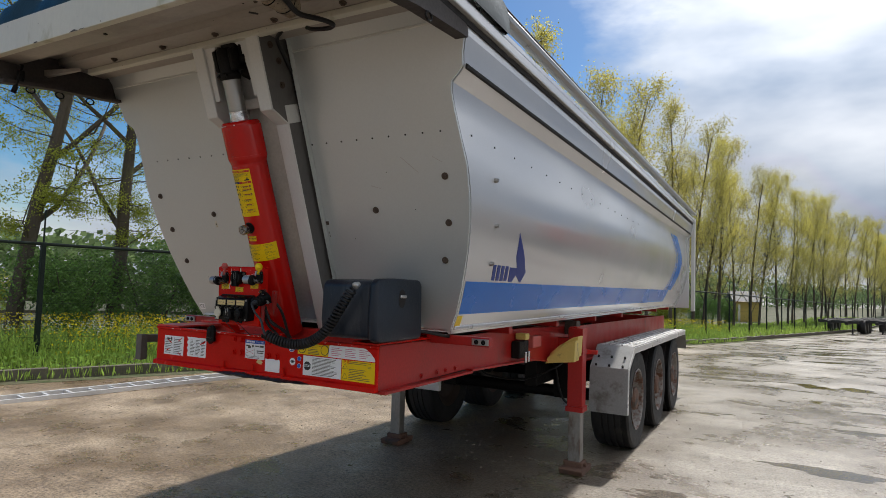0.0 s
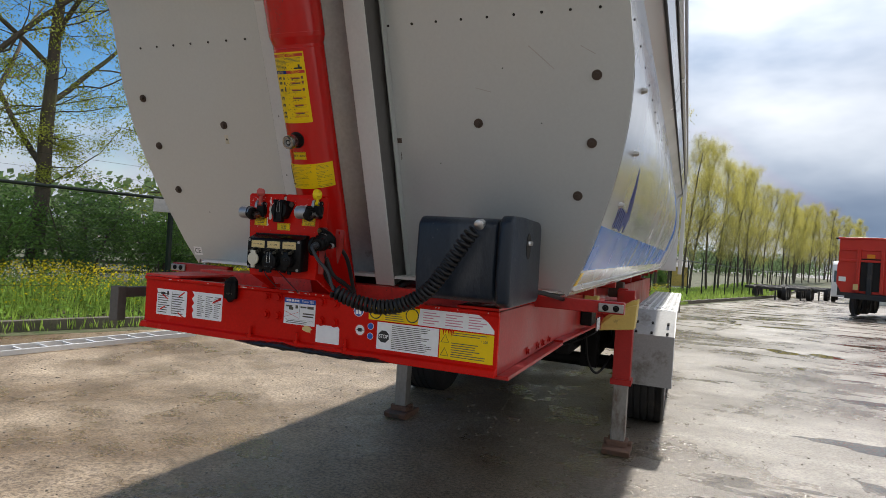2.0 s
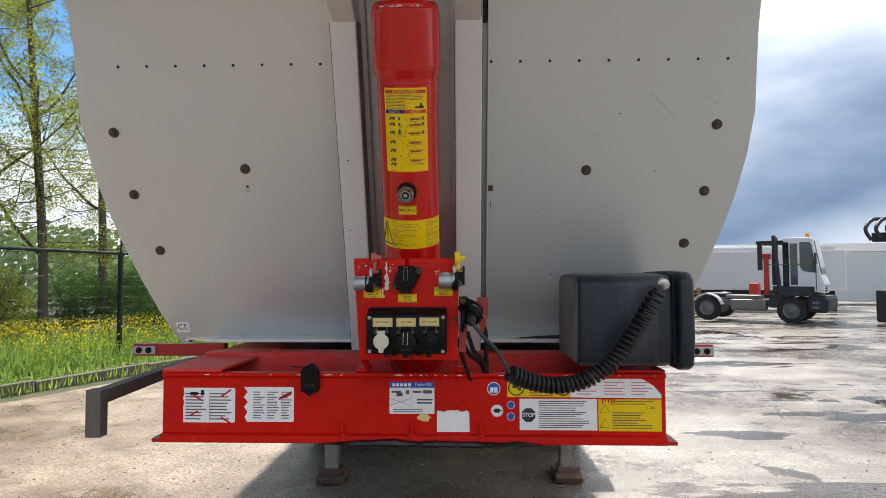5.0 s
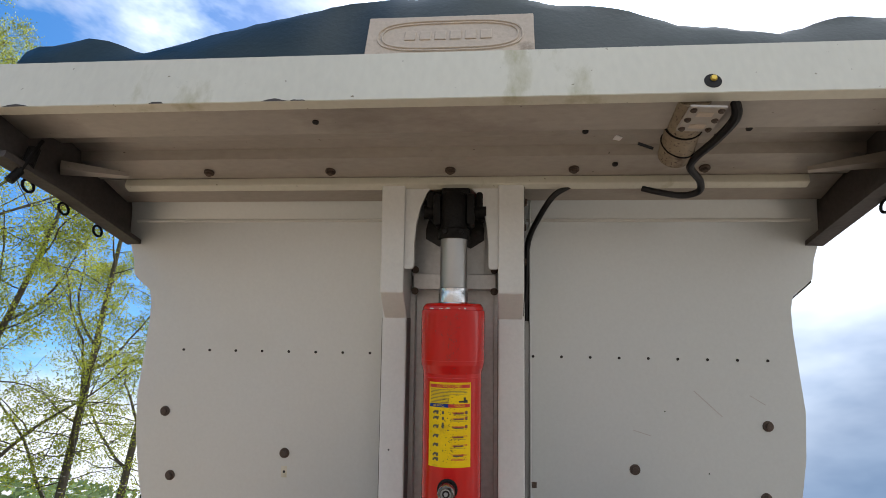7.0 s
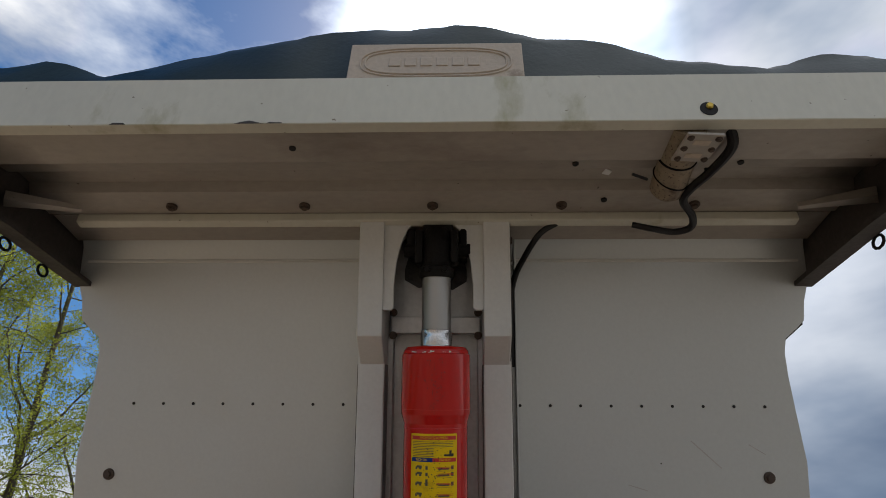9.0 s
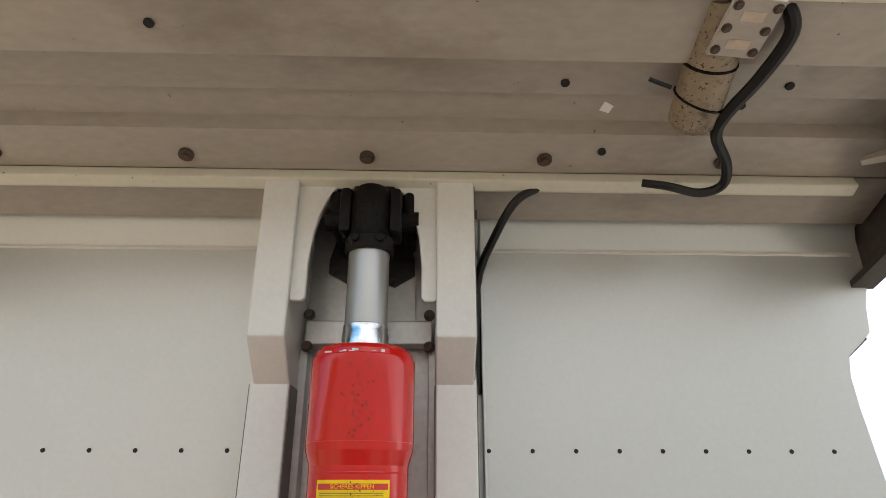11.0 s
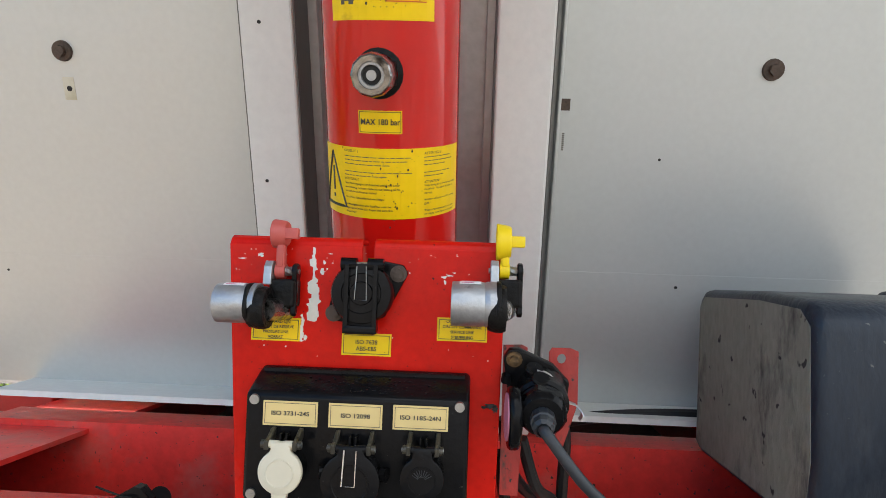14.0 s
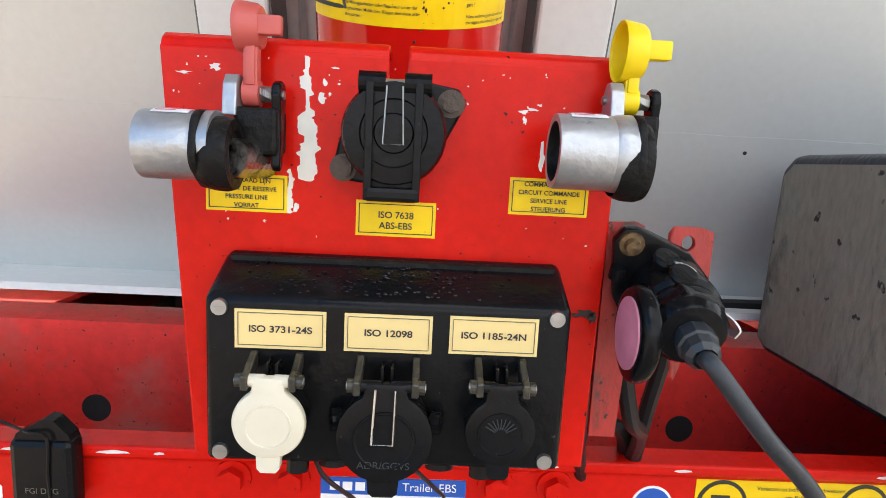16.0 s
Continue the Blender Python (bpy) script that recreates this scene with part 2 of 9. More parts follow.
M_RUSTRED = mat("rust-streaked red paint", (0.34, 0.022, 0.016), 0.5, 0.0, 0.25, 20, 0.1, 90, (0.06, 0.030, 0.022), 0.53, 26, soft_dirt=0.1, stretch=(1, 1, 0.5), specks=((0.02, 0.014, 0.012), 0.64, 120))
M_CYL = mat("glossy red cylinder paint", (0.54, 0.008, 0.005), 0.16, 0.0, 0.05, 3, 0.0, 60, coat=0.6, spec=0.12, specks=((0.10, 0.006, 0.005), 0.74, 160))
M_CHROME = mat("dulled chrome", (0.62, 0.63, 0.64), 0.26, 1.0, 0.08, 9, 0.02, 90)
M_ROD = mat("satin grey piston rod", (0.41, 0.41, 0.40), 0.38, 0.9, 0.02, 5, 0.0)
M_STEEL = mat("dull steel", (0.33, 0.325, 0.31), 0.36, 0.9, 0.15, 14, 0.05, 90, (0.10, 0.085, 0.07), 0.60, 14)
M_GALV = mat("galvanised steel", (0.50, 0.50, 0.49), 0.45, 0.8, 0.15, 14, 0.04, 60, (0.20, 0.16, 0.12), 0.64, 6)
M_ALU = mat("bare aluminium", (0.66, 0.66, 0.66), 0.33, 0.9, 0.08, 8, 0.02, 90)
M_CAST = mat("cast aluminium", (0.40, 0.41, 0.42), 0.42, 0.75, 0.14, 30, 0.05, 160, (0.06, 0.055, 0.05), 0.63, 34)
M_RUST = mat("rusty bolt", (0.09, 0.065, 0.05), 0.7, 0.3, 0.3, 60, 0.1, 200)
M_BLACK = mat("black plastic", (0.007, 0.007, 0.0075), 0.17, 0.0, 0.25, 20, 0.03, 160, spec=0.11, specks=((0.05, 0.046, 0.04), 0.735, 260))
M_BLACKMATT = mat("greasy black iron", (0.008, 0.0075, 0.007), 0.5, 0.0, 0.3, 30, 0.2, 90, spec=0.15)
M_HOLE = mat("dark hole", (0.012, 0.011, 0.010), 0.8, 0.0, 0.2, 40, 0.0)
M_BOXGREY = mat("weathered dark polymer", (0.012, 0.019, 0.030), 0.40, 0.0, 0.25, 6, 0.08, 160, (0.040, 0.046, 0.056), 0.56, 5, stretch=(1, 1, 0.35), spec=0.35, specks=((0.09, 0.09, 0.09), 0.73, 120))
M_BOXDUST = mat("dust-coated polymer with wet drips", (0.215, 0.225, 0.185), 0.75, 0.0, 0.25, 5, 0.08, 120, (0.055, 0.055, 0.052), 0.54, 9, soft_dirt=0.10, stretch=(1, 1, 0.4), specks=((0.018, 0.018, 0.018), 0.66, 34))
M_WET = mat("water drop", (0.02, 0.02, 0.02), 0.03, 0.0, 0.0, 10, 0.0)
M_RIM = mat("dusty grey rim", (0.27, 0.25, 0.23), 0.55, 0.3, 0.3, 6, 0.08, 50, (0.13, 0.055, 0.03), 0.48, 9)
M_RUBBER = mat("tyre rubber", (0.016, 0.016, 0.016), 0.7, 0.0, 0.25, 10, 0.15, 50, (0.045, 0.04, 0.034), 0.60, 6)
M_CABLE = mat("black cable", (0.010, 0.010, 0.011), 0.45, 0.0, 0.15, 20, 0.03, 100, spec=0.35)
M_CABLEGREY = mat("grey cable", (0.023, 0.027, 0.032), 0.42, 0.0, 0.15, 30, 0.04, 120, spec=0.4)
M_YELLOW = mat("yellow sticker", (0.84, 0.57, 0.004), 0.35, 0.0, 0.07, 14, 0.0, 60, (0.60, 0.37, 0.01), 0.62, 16, spec=0.25, specks=((0.10, 0.06, 0.01), 0.735, 190))
M_YELLOWPL = mat("yellow plastic", (0.80, 0.58, 0.008), 0.4, 0.0, 0.06, 20, 0.02, spec=0.3)
M_REDPL = mat("faded red plastic", (0.48, 0.085, 0.07), 0.5, 0.0, 0.12, 20, 0.03)
M_PINK = mat("faded pink sticker", (0.60, 0.22, 0.30), 0.5, 0.0, 0.15, 60, 0.0)
M_CREAMST = mat("cream sticker", (0.70, 0.53, 0.22), 0.45, 0.0, 0.05, 10, 0.0, 60, (0.55, 0.40, 0.16), 0.64, 40, specks=((0.06, 0.045, 0.02), 0.75, 180))
M_WHITEST = mat("white sticker", (0.84, 0.84, 0.83), 0.4, 0.0, 0.06, 8, 0.0, 60, (0.42, 0.40, 0.36), 0.70, 12)
M_CREAMPL = mat("cream plastic", (0.62, 0.57, 0.44), 0.4, 0.0, 0.05, 20, 0.02)
M_INK = mat("black print", (0.02, 0.02, 0.02), 0.5, 0.0, 0.0, 10, 0.0)
M_INKGREY = mat("grey print", (0.12, 0.11, 0.085), 0.6, 0.0, 0.0, 10, 0.0, spec=0.05)
M_INKRED = mat("red print", (0.55, 0.03, 0.02), 0.5, 0.0, 0.0, 10, 0.0)
M_BLUE = mat("blue print", (0.008, 0.085, 0.42), 0.4, 0.0, 0.05, 10, 0.0)
M_BLUESTRIPE = mat("blue side stripe", (0.002, 0.15, 0.58), 0.25, 0.0, 0.06, 2, 0.0, spec=0.2)
M_NAVY = mat("dark blue emblem", (0.006, 0.03, 0.22), 0.3, 0.0, 0.05, 2, 0.0, spec=0.2)
M_TARP = mat("dark green tarpaulin", (0.010, 0.022, 0.020), 0.42, 0.0, 0.2, 4, 0.06, 70)
M_CHECKER = mat("worn aluminium tread plate", (0.30, 0.30, 0.295), 0.55, 0.45, 0.15, 8, 0.05, 70, (0.17, 0.155, 0.14), 0.56, 5)
M_SIGN = mat("cast sign plate", (0.50, 0.42, 0.33), 0.55, 0.0, 0.12, 10, 0.06, 90, (0.30, 0.24, 0.18), 0.60, 10)
M_SCRATCH = mat("scratched paint", (0.45, 0.44, 0.42), 0.5, 0.0, 0.1, 30, 0.05)
M_GRIT = mat("mixed yard grit", (0.20, 0.175, 0.145), 0.7, 0.0, 0.2, 20, 0.1, 90, islands=True)
M_CHALK = mat("exposed primer", (0.66, 0.64, 0.58), 0.7, 0.0, 0.1, 30, 0.05)
M_ARMWORN = mat("worn black coated metal", (0.040, 0.037, 0.028), 0.35, 0.2, 0.3, 40, 0.06, 150, (0.10, 0.085, 0.055), 0.55, 60)
M_BRASSY = mat("brown rusted bolt", (0.16, 0.10, 0.045), 0.5, 0.5, 0.3, 80, 0.1, 200, (0.05, 0.032, 0.02), 0.5, 60)
M_OILY = mat("oily chromed steel", (0.30, 0.29, 0.275), 0.25, 0.9, 0.3, 20, 0.06, 120, (0.02, 0.017, 0.015), 0.50, 40)
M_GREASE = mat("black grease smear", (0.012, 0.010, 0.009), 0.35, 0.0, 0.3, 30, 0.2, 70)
M_BRASS = mat("brass", (0.60, 0.42, 0.08), 0.35, 0.8, 0.1, 20, 0.02)
M_ARM = mat("weathered grey-brown arm", (0.13, 0.115, 0.10), 0.8, 0.0, 0.2, 5, 0.08, 50, (0.05, 0.045, 0.04), 0.58, 6)
M_STEELLEG = mat("stained steel leg", (0.30, 0.285, 0.26), 0.5, 0.6, 0.2, 8, 0.06, 60, (0.13, 0.085, 0.06), 0.55, 6, stretch=(1, 1, 0.4))
M_LADDER = mat("dull bright ladder aluminium", (0.68, 0.69, 0.70), 0.45, 0.25, 0.08, 8, 0.02, 60)
M_FOOT = mat("rusty muddy foot", (0.14, 0.075, 0.05), 0.8, 0.0, 0.3, 8, 0.12, 50, (0.07, 0.06, 0.05), 0.52, 8)
M_CHOCK = mat("yellow wheel chock plastic", (0.60, 0.45, 0.12), 0.5, 0.0, 0.1, 10, 0.04, 60, (0.16, 0.12, 0.06), 0.58, 8)


# ---- building helpers ----
def thing(name, label, category, group="", at=None):
    ob = new(name)
    if at is not None:
        ob.matrix_world = at
    return tagged(ob, label, category, group)


def part(name, bm, material, parent=None, label="", smooth=False, m=None, sharp=0.6):
    """Links a bmesh as one mesh object under a thing or a part."""
    me = bpy.data.meshes.new(name)
    bmesh.ops.recalc_face_normals(bm, faces=bm.faces[:])
    if smooth:
        for f in bm.faces:
            f.smooth = True
        for e in bm.edges:
            if len(e.link_faces) == 2 and e.calc_face_angle(0) > sharp:
                e.smooth = False
    bm.to_mesh(me)
    bm.free()
    me.materials.append(material)
    ob = new(name, me)
    if m is not None:
        ob.matrix_world = m
    if parent is not None:
        adopt(ob, parent)
    if label:
        tagged(ob, label)
    return ob


def pieces(name, bm, material, parent, label="", smooth=False):
    """Links each connected piece of a bmesh as a part of its own."""
    left = set(bm.verts)
    while left:
        todo, seen = [next(v for v in bm.verts if v in left)], set()
        while todo:
            v = todo.pop()
            if v in seen:
                continue
            seen.add(v)
            todo += [e.other_vert(v) for e in v.link_edges]
        left -= seen
        one = bmesh.new()
        twin = {v: one.verts.new(v.co) for v in bm.verts if v in seen}
        for f in bm.faces:
            if f.verts[0] in seen:
                one.faces.new([twin[v] for v in f.verts])
        part(name, one, material, parent, label, smooth)
    bm.free()



def adopt(ob, parent):
    """Parents ob, which keeps its place in the world; at most two levels below the thing."""
    while parent.parent is not None and parent.parent.parent is not None:
        parent = parent.parent
    w = ob.matrix_basis.copy()
    ob.parent = parent
    pw = Matrix()
    p = parent
    while p is not None:
        pw = p.matrix_basis @ pw
        p = p.parent
    ob.matrix_basis = pw.inverted() @ w
    return ob


def box(bm, lo, hi, bevel=0.0, m=None, seg=2):
    lo, hi = Vector(lo), Vector(hi)
    r = bmesh.ops.create_cube(bm, size=1, matrix=Matrix.Translation((lo + hi) / 2) @ Matrix.Diagonal((*(hi - lo), 1)))
    vs = r["verts"]
    if bevel:
        es = list({e for v in vs for e in v.link_edges})
        r2 = bmesh.ops.bevel(bm, geom=es, offset=bevel, segments=seg, affect="EDGES", profile=0.5)
        vs = list({v for f in r2["faces"] for v in f.verts} | {v for v in vs if v.is_valid})
    if m is not None:
        bmesh.ops.transform(bm, matrix=m, verts=vs)
    return vs


def rod(bm, p, q, r0, r1=None, seg=16, caps=True):
    p, q = Vector(p), Vector(q)
    d = q - p
    mm = Matrix.Translation((p + q) / 2) @ d.to_track_quat("Z", "Y").to_matrix().to_4x4()
    return bmesh.ops.create_cone(bm, cap_ends=caps, segments=seg, radius1=r0, radius2=r0 if r1 is None else r1, depth=d.length, matrix=mm)["verts"]


def lathe(bm, prof, m=None, seg=32):
    """Turns (radius, height) pairs about z."""
    rings = []
    for r, h in prof:
        rings.append([bm.verts.new((r * math.cos(2 * math.pi * i / seg), r * math.sin(2 * math.pi * i / seg), h)) for i in range(seg)] if r > 1e-6 else [bm.verts.new((0, 0, h))])
    for a, b in zip(rings, rings[1:]):
        for i in range(seg):
            j = (i + 1) % seg
            if len(a) == 1 and len(b) == 1:
                continue
            if len(a) == 1:
                bm.faces.new((a[0], b[i], b[j]))
            elif len(b) == 1:
                bm.faces.new((a[i], a[j], b[0]))
            else:
                bm.faces.new((a[i], a[j], b[j], b[i]))
    vs = [v for r in rings for v in r]
    if m is not None:
        bmesh.ops.transform(bm, matrix=m, verts=vs)
    return vs


def tube(bm, pts, r, seg=10, taper=None):
    """A round cable or limb along points; taper gives the radius at its end."""
    pts = [Vector(p) for p in pts]
    rings, side = [], None
    for i, p in enumerate(pts):
        d = (pts[min(i + 1, len(pts) - 1)] - pts[max(i - 1, 0)]).normalized()
        if side is None:
            side = d.orthogonal().normalized()
        side = (side - d * side.dot(d)).normalized()
        up = d.cross(side)
        rr = r if taper is None else r + (taper - r) * i / (len(pts) - 1)
        rings.append([bm.verts.new(p + rr * (math.cos(2 * math.pi * k / seg) * side + math.sin(2 * math.pi * k / seg) * up)) for k in range(seg)])
    for a, b in zip(rings, rings[1:]):
        for k in range(seg):
            bm.faces.new((a[k], a[(k + 1) % seg], b[(k + 1) % seg], b[k]))
    bm.faces.new(rings[0])
    bm.faces.new(rings[-1])
    return [v for r in rings for v in r]


def curve(pts, n=8):
    """Catmull-Rom points through pts."""
    pts = [Vector(p) for p in pts]
    ext = [2 * pts[0] - pts[1], *pts, 2 * pts[-1] - pts[-2]]
    out = []
    for i in range(1, len(ext) - 2):
        a, b, c, d = ext[i - 1:i + 3]
        for k in range(n):
            t = k / n
            out.append(0.5 * (2 * b + (c - a) * t + (2 * a - 5 * b + 4 * c - d) * t * t + (3 * b - a - 3 * c + d) * t ** 3))
    return out + [pts[-1]]


def prism(bm, poly, lo, hi, m=None):
    """A polygon in the local xy plane, drawn out from z = lo to z = hi."""
    a = [bm.verts.new((x, y, lo)) for x, y in poly]
    b = [bm.verts.new((x, y, hi)) for x, y in poly]
    bm.faces.new(a[::-1])
    bm.faces.new(b)
    for i in range(len(poly)):
        j = (i + 1) % len(poly)
        bm.faces.new((a[i], a[j], b[j], b[i]))
    if m is not None:
        bmesh.ops.transform(bm, matrix=m, verts=a + b)
    return a + b


def bevel_all(bm, w, seg=2, angle=0.5):
    es = [e for e in bm.edges if len(e.link_faces) == 2 and e.calc_face_angle(0) > angle]
    bmesh.ops.bevel(bm, geom=es, offset=w, segments=seg, affect="EDGES", profile=0.5)


def fresh():
    return bmesh.new()


def hexbolt(bm, m, r=0.012, h=0.008, washer=True):
    if washer:
        bmesh.ops.transform(bm, matrix=m, verts=rod(bm, (0, 0, 0), (0, 0, h * 0.3), r * 1.45, seg=16))
    bmesh.ops.transform(bm, matrix=m, verts=rod(bm, (0, 0, 0), (0, 0, h), r, seg=6))


def writing(name, text, size, material, parent, m, align="CENTER", width=1.0, bold=0.0):
    """Flat lettering in the built-in font; m places it, x along the line and z out of the face."""
    cu = bpy.data.curves.new(name, "FONT")
    cu.body, cu.size, cu.align_x, cu.align_y, cu.offset = text, size, align, "CENTER", bold
    tmp = bpy.data.objects.new(name, cu)
    scene.collection.objects.link(tmp)
    bpy.context.view_layer.update()
    me = bpy.data.meshes.new_from_object(tmp.evaluated_get(bpy.context.evaluated_depsgraph_get()))
    bpy.data.objects.remove(tmp)
    bpy.data.curves.remove(cu)
    me.materials.clear()
    me.materials.append(material)
    ob = new(name, me)
    ob.matrix_world = m @ Matrix.Diagonal((width, 1, 1, 1))
    return adopt(ob, parent)


# local frame on the front wall: x across, y up the leaning wall, z out towards the drawbar end
LEAN = radians(20.5)
WALL = Matrix(((1, 0, 0, 0), (0, -math.sin(LEAN), -math.cos(LEAN), 0), (0, math.cos(LEAN), -math.sin(LEAN), 1.3), (0, 0, 0, 1)))


def up_wall(z):
    return (z - 1.3) / math.cos(LEAN)


def front_y(z):
    return -(z - 1.3) * math.tan(LEAN)


def upright(y):
    """Frame of a vertical face that looks along -y: x across, y up, z out."""
    return Matrix(((1, 0, 0, 0), (0, 0, -1, y), (0, 1, 0, 0), (0, 0, 0, 1)))


# ---- ground ----
def ground_z(x, y):
    """The yard falls gently away behind the trailer and to its off side."""
    x, y = max(-60, min(60, x)), max(-30, min(60, y))
    return 0.015 * x - 0.018 * (y - 2.3) - 0.008 * max(0, y - 8)


def make_ground_material():
    m = bpy.data.materials.new("wet yard paving")
    m.use_nodes = True
    n, l = m.node_tree.nodes, m.node_tree.links
    b = n["Principled BSDF"]
    co = n.new("ShaderNodeTexCoord")

    def tex(scale, detail=6, rough=0.6, stretch=(1, 1, 1)):
        mp = n.new("ShaderNodeMapping")
        mp.inputs["Scale"].default_value = stretch
        l.new(co.outputs["Object"], mp.inputs["Vector"])
        t = n.new("ShaderNodeTexNoise")
        t.inputs["Scale"].default_value, t.inputs["Detail"].default_value, t.inputs["Roughness"].default_value = scale, detail, rough
        l.new(mp.outputs["Vector"], t.inputs["Vector"])
        return t.outputs["Fac"]

    def ramp(src, *stops):
        r = n.new("ShaderNodeValToRGB")
        e = r.color_ramp.elements
        while len(e) < len(stops):
            e.new(0.5)
        for el, (p, c) in zip(e, stops):
            el.position, el.color = p, (*c, 1)
        l.new(src, r.inputs["Fac"])
        return r.outputs["Color"]

    def mix(fac, a, bb, mode="MIX"):
        x = n.new("ShaderNodeMixRGB")
        x.blend_type = mode
        for key, v in (("Fac", fac), ("Color1", a), ("Color2", bb)):
            if isinstance(v, (int, float)):
                x.inputs[key].default_value = v
            elif isinstance(v, tuple):
                x.inputs[key].default_value = (*v, 1)
            else:
                l.new(v, x.inputs[key])
        return x.outputs["Color"]

    base = ramp(tex(0.35), (0.35, (0.32, 0.252, 0.185)), (0.65, (0.46, 0.385, 0.300)))
    blotch = ramp(tex(2.6, 6, 0.65), (0.36, (0.72, 0.70, 0.67)), (0.64, (1.12, 1.11, 1.10)))
    base = mix(1.0, base, blotch, "MULTIPLY")
    grit = ramp(tex(45, 4, 0.7), (0.38, (0.42, 0.40, 0.38)), (0.60, (1.22, 1.21, 1.18)))
    base = mix(1.0, base, grit, "MULTIPLY")
    stones = ramp(tex(120, 2), (0.65, (0, 0, 0)), (0.70, (1, 1, 1)))
    base = mix(stones, base, (0.50, 0.46, 0.40))
    # worn slabs with sunken, wet joints
    turn = n.new("ShaderNodeMapping")
    turn.inputs["Rotation"].default_value = (0, 0, radians(20))
    l.new(co.outputs["Object"], turn.inputs["Vector"])
    warp = n.new("ShaderNodeMixRGB")
    warp.blend_type = "ADD"
    warp.inputs["Fac"].default_value = 0.10
    wob = n.new("ShaderNodeTexNoise")
    wob.inputs["Scale"].default_value, wob.inputs["Detail"].default_value = 1.6, 4
    l.new(co.outputs["Object"], wob.inputs["Vector"])
    l.new(turn.outputs["Vector"], warp.inputs["Color1"])
    l.new(wob.outputs["Color"], warp.inputs["Color2"])
    slab = n.new("ShaderNodeTexBrick")
    slab.inputs["Scale"].default_value = 1.0
    slab.inputs["Mortar Size"].default_value, slab.inputs["Mortar Smooth"].default_value = 0.03, 0.9
    slab.inputs["Brick Width"].default_value, slab.inputs["Row Height"].default_value = 2.0, 1.0
    l.new(warp.outputs["Color"], slab.inputs["Vector"])
    worn = ramp(tex(0.9, 4), (0.48, (0, 0, 0)), (0.66, (0.6, 0.6, 0.6)))
    across = n.new("ShaderNodeSeparateXYZ")
    l.new(co.outputs["Object"], across.inputs[0])
    paved = n.new("ShaderNodeMapRange")
    paved.inputs["From Min"].default_value, paved.inputs["From Max"].default_value = 0.0, 3.0
    l.new(across.outputs["X"], paved.inputs["Value"])
    joint = mix(1.0, slab.outputs["Fac"], worn, "MULTIPLY")
    joint = mix(1.0, joint, paved.outputs[0], "MULTIPLY")
    base = mix(joint, base, (0.15, 0.125, 0.10))
    wet = ramp(tex(0.45, 8, 0.66), (0.42, (0, 0, 0)), (0.58, (1, 1, 1)))
    pud = ramp(tex(0.42, 6, 0.60, (1, 0.7, 1)), (0.600, (0, 0, 0)), (0.625, (1, 1, 1)))

    def streak(scale, detail, seed):
        mp = n.new("ShaderNodeMapping")
        mp.inputs["Rotation"].default_value = (0, 0, radians(23))
        mp.inputs["Scale"].default_value = (0.28, 1.0, 1)
        mp.inputs["Location"].default_value = (seed, seed * 0.7, 0)
        l.new(co.outputs["Object"], mp.inputs["Vector"])
        t = n.new("ShaderNodeTexNoise")
        t.inputs["Scale"].default_value, t.inputs["Detail"].default_value, t.inputs["Roughness"].default_value = scale, detail, 0.6
        l.new(mp.outputs["Vector"], t.inputs["Vector"])
        return t.outputs["Fac"]

    rut = ramp(streak(1.1, 5, 3.0), (0.575, (0, 0, 0)), (0.60, (1, 1, 1)))
    rut = mix(1.0, rut, paved.outputs[0], "MULTIPLY")
    pale = ramp(streak(1.8, 6, 9.0), (0.44, (0, 0, 0)), (0.60, (1, 1, 1)))
    pale = mix(1.0, pale, paved.outputs[0], "MULTIPLY")
    film = ramp(tex(1.7, 6, 0.62), (0.52, (0, 0, 0)), (0.60, (1, 1, 1)))
    film = mix(1.0, film, wet, "MULTIPLY")
    damp = mix(wet, (1, 1, 1), (0.62, 0.56, 0.50))
    base = mix(1.0, base, damp, "MULTIPLY")
    edge = n.new("ShaderNodeMath")
    edge.operation, edge.inputs[1].default_value = "MULTIPLY_ADD", 2.6
    l.new(tex(0.7, 5, 0.6), edge.inputs[0])
    l.new(across.outputs["X"], edge.inputs[2])
    soaked = n.new("ShaderNodeMapRange")
    soaked.inputs["From Min"].default_value, soaked.inputs["From Max"].default_value = 0.3, 2.2
    l.new(edge.outputs[0], soaked.inputs["Value"])
    base = mix(1.0, base, mix(soaked.outputs[0], (0.98, 0.95, 0.91), (0.60, 0.64, 0.70)), "MULTIPLY")
    pud = mix(1.0, pud, paved.outputs[0], "MULTIPLY")
    base = mix(pale, base, mix(1.0, base, (1.55, 1.62, 1.72), "MULTIPLY"))
    base = mix(rut, base, mix(1.0, base, (0.42, 0.40, 0.37), "MULTIPLY"))
    base = mix(pud, base, (0.085, 0.068, 0.048))
    l.new(base, b.inputs["Base Color"])
    rough = mix(wet, (0.60, 0.60, 0.60), (0.34, 0.34, 0.34))
    rough = mix(soaked.outputs[0], rough, mix(wet, (0.42, 0.42, 0.42), (0.26, 0.26, 0.26)))
    rough = mix(joint, rough, (0.20, 0.20, 0.20))
    rough = mix(film, rough, (0.13, 0.13, 0.13))
    rough = mix(rut, rough, (0.09, 0.09, 0.09))
    rough = mix(pud, rough, (0.02, 0.02, 0.02))
    l.new(rough, b.inputs["Roughness"])
    bump = n.new("ShaderNodeBump")
    bump.inputs["Distance"].default_value = 0.03
    inv = mix(rut, (0.55, 0.55, 0.55), (0.12, 0.12, 0.12))
    inv = mix(pud, inv, (0, 0, 0))
    l.new(inv, bump.inputs["Strength"])
